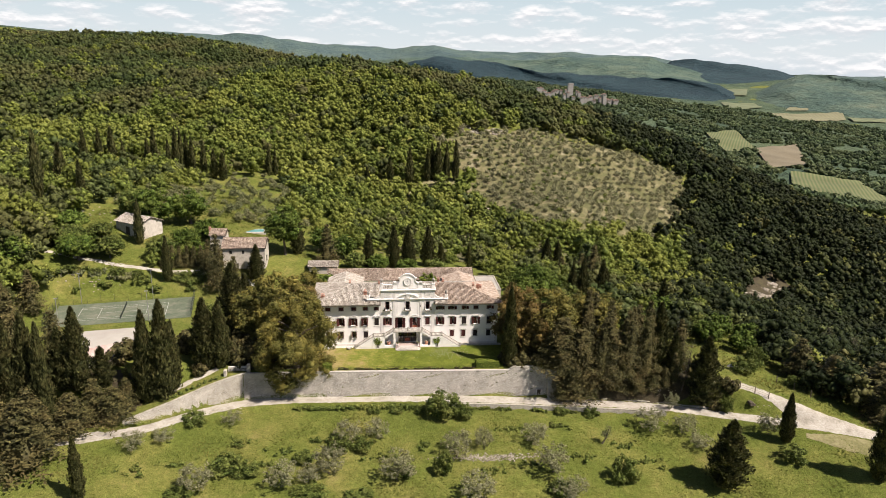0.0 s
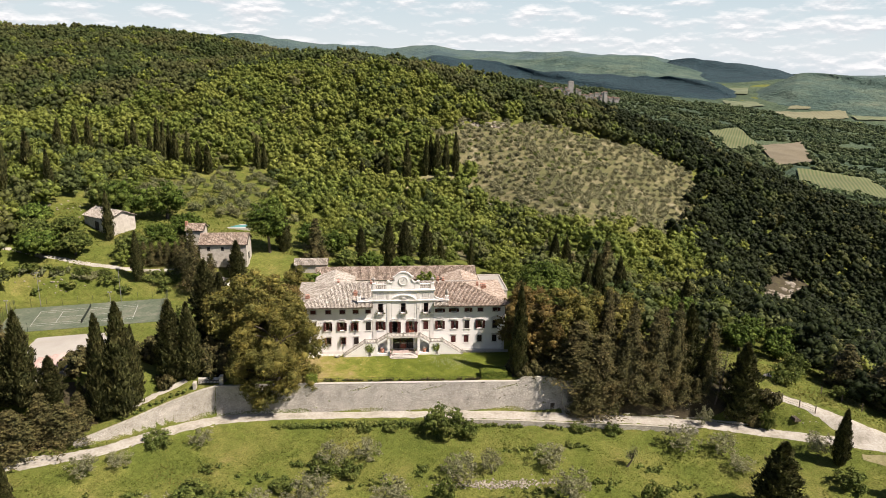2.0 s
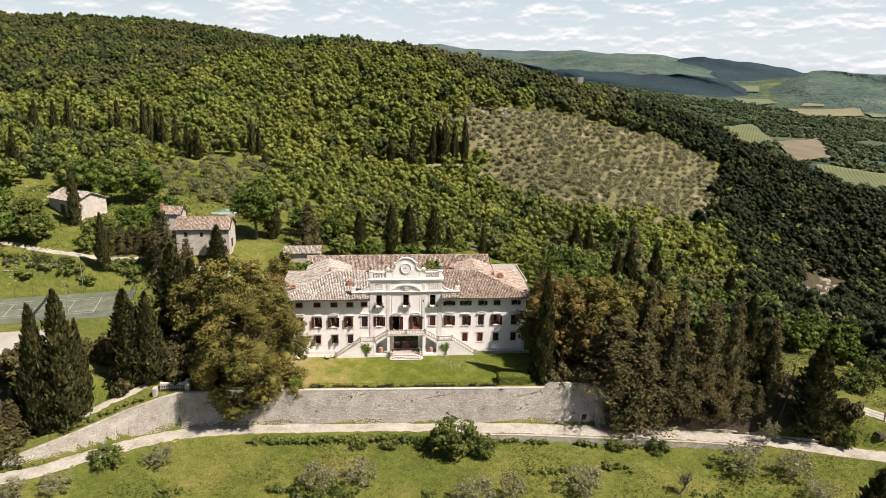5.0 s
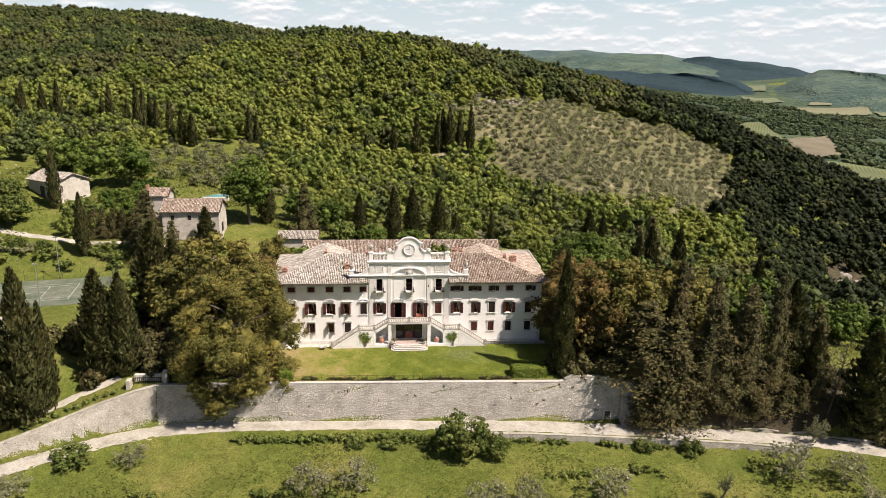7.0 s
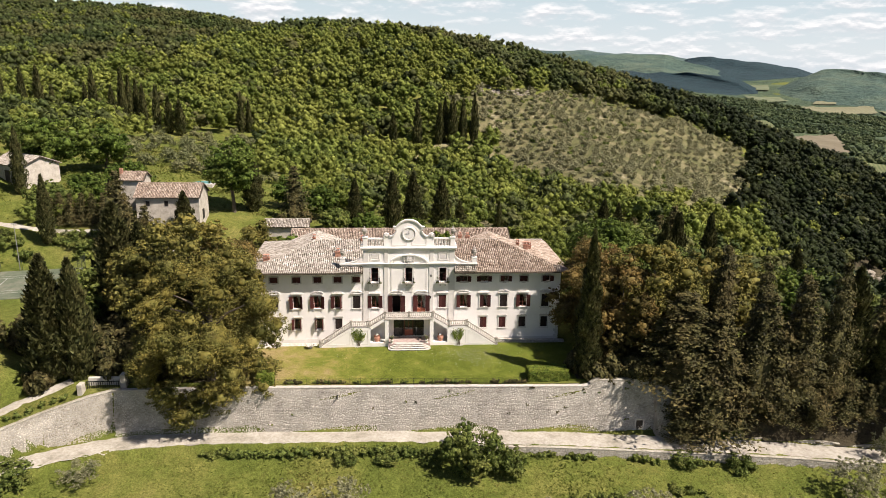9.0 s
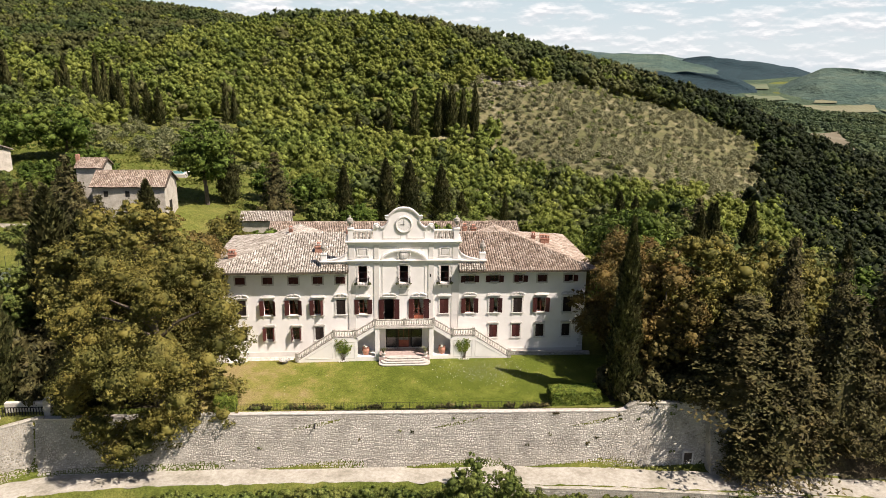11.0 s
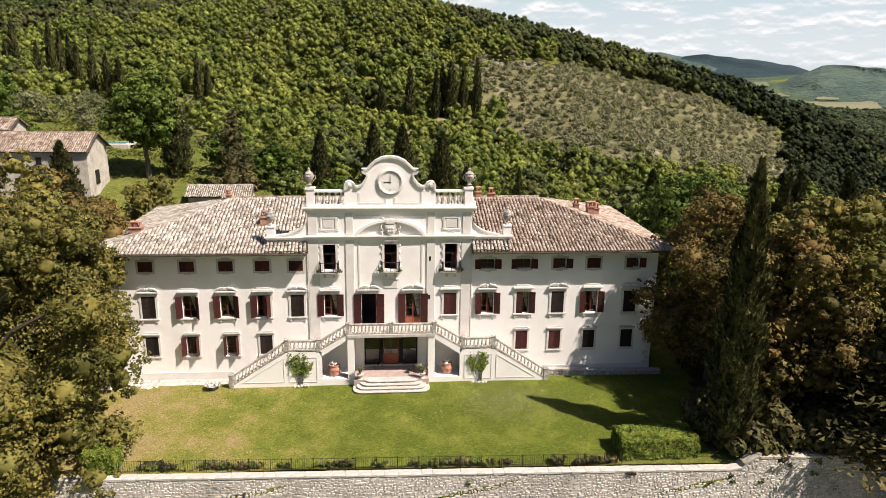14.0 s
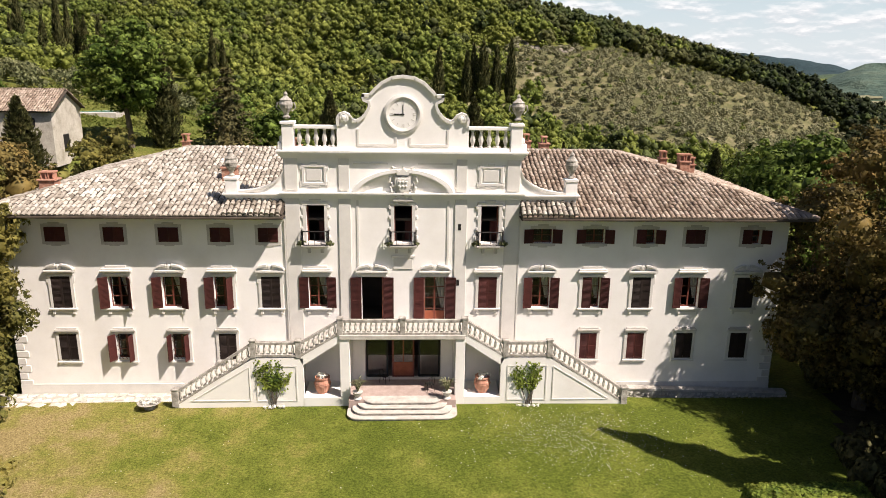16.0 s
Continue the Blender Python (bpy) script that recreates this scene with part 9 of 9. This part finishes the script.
sheet("grove_floor", "dry olive-green grass with bare earth under the olives", ORCHARD, M["grove"], 0.35, 2.0, 1.0, 9.0)
sheet("scrub_floor", "dry pale ground showing between the hillside scrub", [(-8, 92), (30, 96), (62, 104), (92, 146), (62, 162), (50, 206), (24, 204), (4, 150)], M["grove"], 0.3, 2.0, 3.0, 16.0)
sheet("track_scar", "bare pale earth along the hillside track", [(-12, 203), (2, 205), (20, 219), (36, 223), (38, 229), (20, 226), (0, 213), (-12, 209)], M["dry_bank"], 0.4, 1.2, 2.0, 1.0)
# dark ground sheets: needle litter with tree shade put into its colour
sheet("woodland_floor", "brown needle litter, darkened for shade, under the roadside conifers", [(23.5, -15.2), (37, -16), (38, -18.6), (48, -20.4), (58, -21.6), (66, -23.6), (71, -25), (72.5, -21), (70, -15), (62, -8), (54, -2), (40, 4), (28, -1), (24.5, -7)], M["litter"], 0.2, 0.8, 5.0, 1.2)
sheet("woodland_floor", "brown needle litter, darkened for shade, under the trees by the track", [(-66, -25.5), (-74, -29.5), (-84, -36), (-92, -48), (-120, -52), (-120, 0), (-92, -6), (-84, -14), (-72, -16), (-62, -18)], M["litter"], 0.14, 0.9, 6.0, 1.5)
sheet("woodland_floor", "bare soil beneath the great oak, shade in its colour", [(-40, -13.6), (-24, -14.2), (-23.5, -4), (-27.5, 4), (-36, 6), (-46, 2), (-50, -6)], M["litter"], 0.14, 0.7, 7.0, 1.0)
# dark sheet over sunlit grass, in place of the ravine's cloud shade
sheet("ravine_floor", "soil round the scar in the ravine, shade put into its colour", [(160, 122), (180, 122), (232, 186), (226, 204), (206, 196)], M["litter"], 0.5, 2.0, 8.0, 2.0)
sheet("worn_lawn", "worn sandy ground at the lawn's far end", [(-27.5, -6), (-22, -5), (-17, -2.2), (-16, -1.9), (-27.5, -1.9)], M["court_gravel"], 0.17, 0.3, 4.0, 0.7)


def tufts(name, label, x0, x1, y0, y1, count, size, leaf, seed, keep=None, lift=0.0):
    rng = np.random.default_rng(seed)
    p = np.c_[rng.uniform(x0, x1, count), rng.uniform(y0, y1, count)]
    dens = 0.5 + 0.5 * waves(p[:, 0], p[:, 1], 4.5, seed)
    p = p[rng.random(count) < dens ** 1.3 + 0.08]
    if keep is not None:
        p = p[keep(p)]
    n = len(p)
    z = ground_z(p[:, 0], p[:, 1]) + lift
    a = rng.uniform(0, 2 * np.pi, n)
    s = size * rng.uniform(0.5, 1.5, n) * (0.6 + 0.8 * (0.5 + 0.5 * waves(p[:, 0], p[:, 1], 9, seed + 1)))
    u = np.c_[np.cos(a), np.sin(a), np.zeros(n)] * (s * 0.45)[:, None]
    c = np.c_[p, z]
    tip = c + np.c_[rng.normal(0, 0.7, n) * s, rng.normal(0, 0.7, n) * s, s * 0.7]
    v = np.stack([c - u, c + u, tip], 1).reshape(-1, 3)
    tagged(new(name, tri_mesh(name, v, np.arange(n * 3).reshape(-1, 3), leaf)), label, "grass", kind="stuff")


def off_drive(p):
    """Clear of the drive, the junction and the needle litter."""
    d = np.array(drive_line, float)
    best = np.full(len(p), 1e9)
    for a, b in zip(d, d[1:]):
        f = np.clip(((p - a) @ (b - a)) / ((b - a) @ (b - a)), 0, 1)
        best = np.minimum(best, np.linalg.norm(p - a - f[:, None] * (b - a), axis=1))
    return (best > 2.9) & (p[:, 1] > road_low(p[:, 0]) + 4.2) & ((p[:, 0] > 76) | (p[:, 1] > -6))


tufts("meadow_grass", "rough tussocky grass of the front field", -100, 110, -90, -18, 190000, 0.24, M["grass_blade"], 31, lambda p: p[:, 1] < road_low(p[:, 0]) - 0.7)
tufts("verge_grass", "grass verge between wall and track", -70, 70, -30, -14, 26000, 0.3, M["grass_blade"], 32, lambda p: (p[:, 1] > road_low(p[:, 0]) + 3.4) & (p[:, 1] < wall_y(p[:, 0]) - 0.9 - 30 * ((p[:, 0] < -66) | (p[:, 0] > 44))))
tufts("slope_grass", "rough grass of the upper slopes", -130, 0, 42, 150, 60000, 0.5, M["grass_blade"], 33, lambda p: inside(p, SLOPE))
tufts("bank_grass_right", "rough grass beside the drive", 62, 112, -38, 30, 22000, 0.4, M["grass_blade"], 34, off_drive)
rng = np.random.default_rng(35)
n = 1700
dx, dy = rng.normal(9.8, 3.0, n), rng.normal(-6.2, 1.8, n)
far_ = rng.random(n) < 0.12
dx[far_], dy[far_] = rng.uniform(-22, 22, far_.sum()), rng.uniform(-14, -3, far_.sum())
ok = (dy < -2.9) & (dy > -14.5) & (np.abs(dx) < 24)
dx, dy = dx[ok], dy[ok]
dz = np.array([lawn_z(a, b) for a, b in zip(dx, dy)]) + 0.05
v, t = fan(rng, np.c_[dx, dy, dz], np.tile((0, 0, 1.0), (len(dx), 1)), 0.032)
tagged(new("daisies", tri_mesh("daisies", v, t, M["flower"])), "white daisies dotted over the lawn", "flowers", kind="stuff")
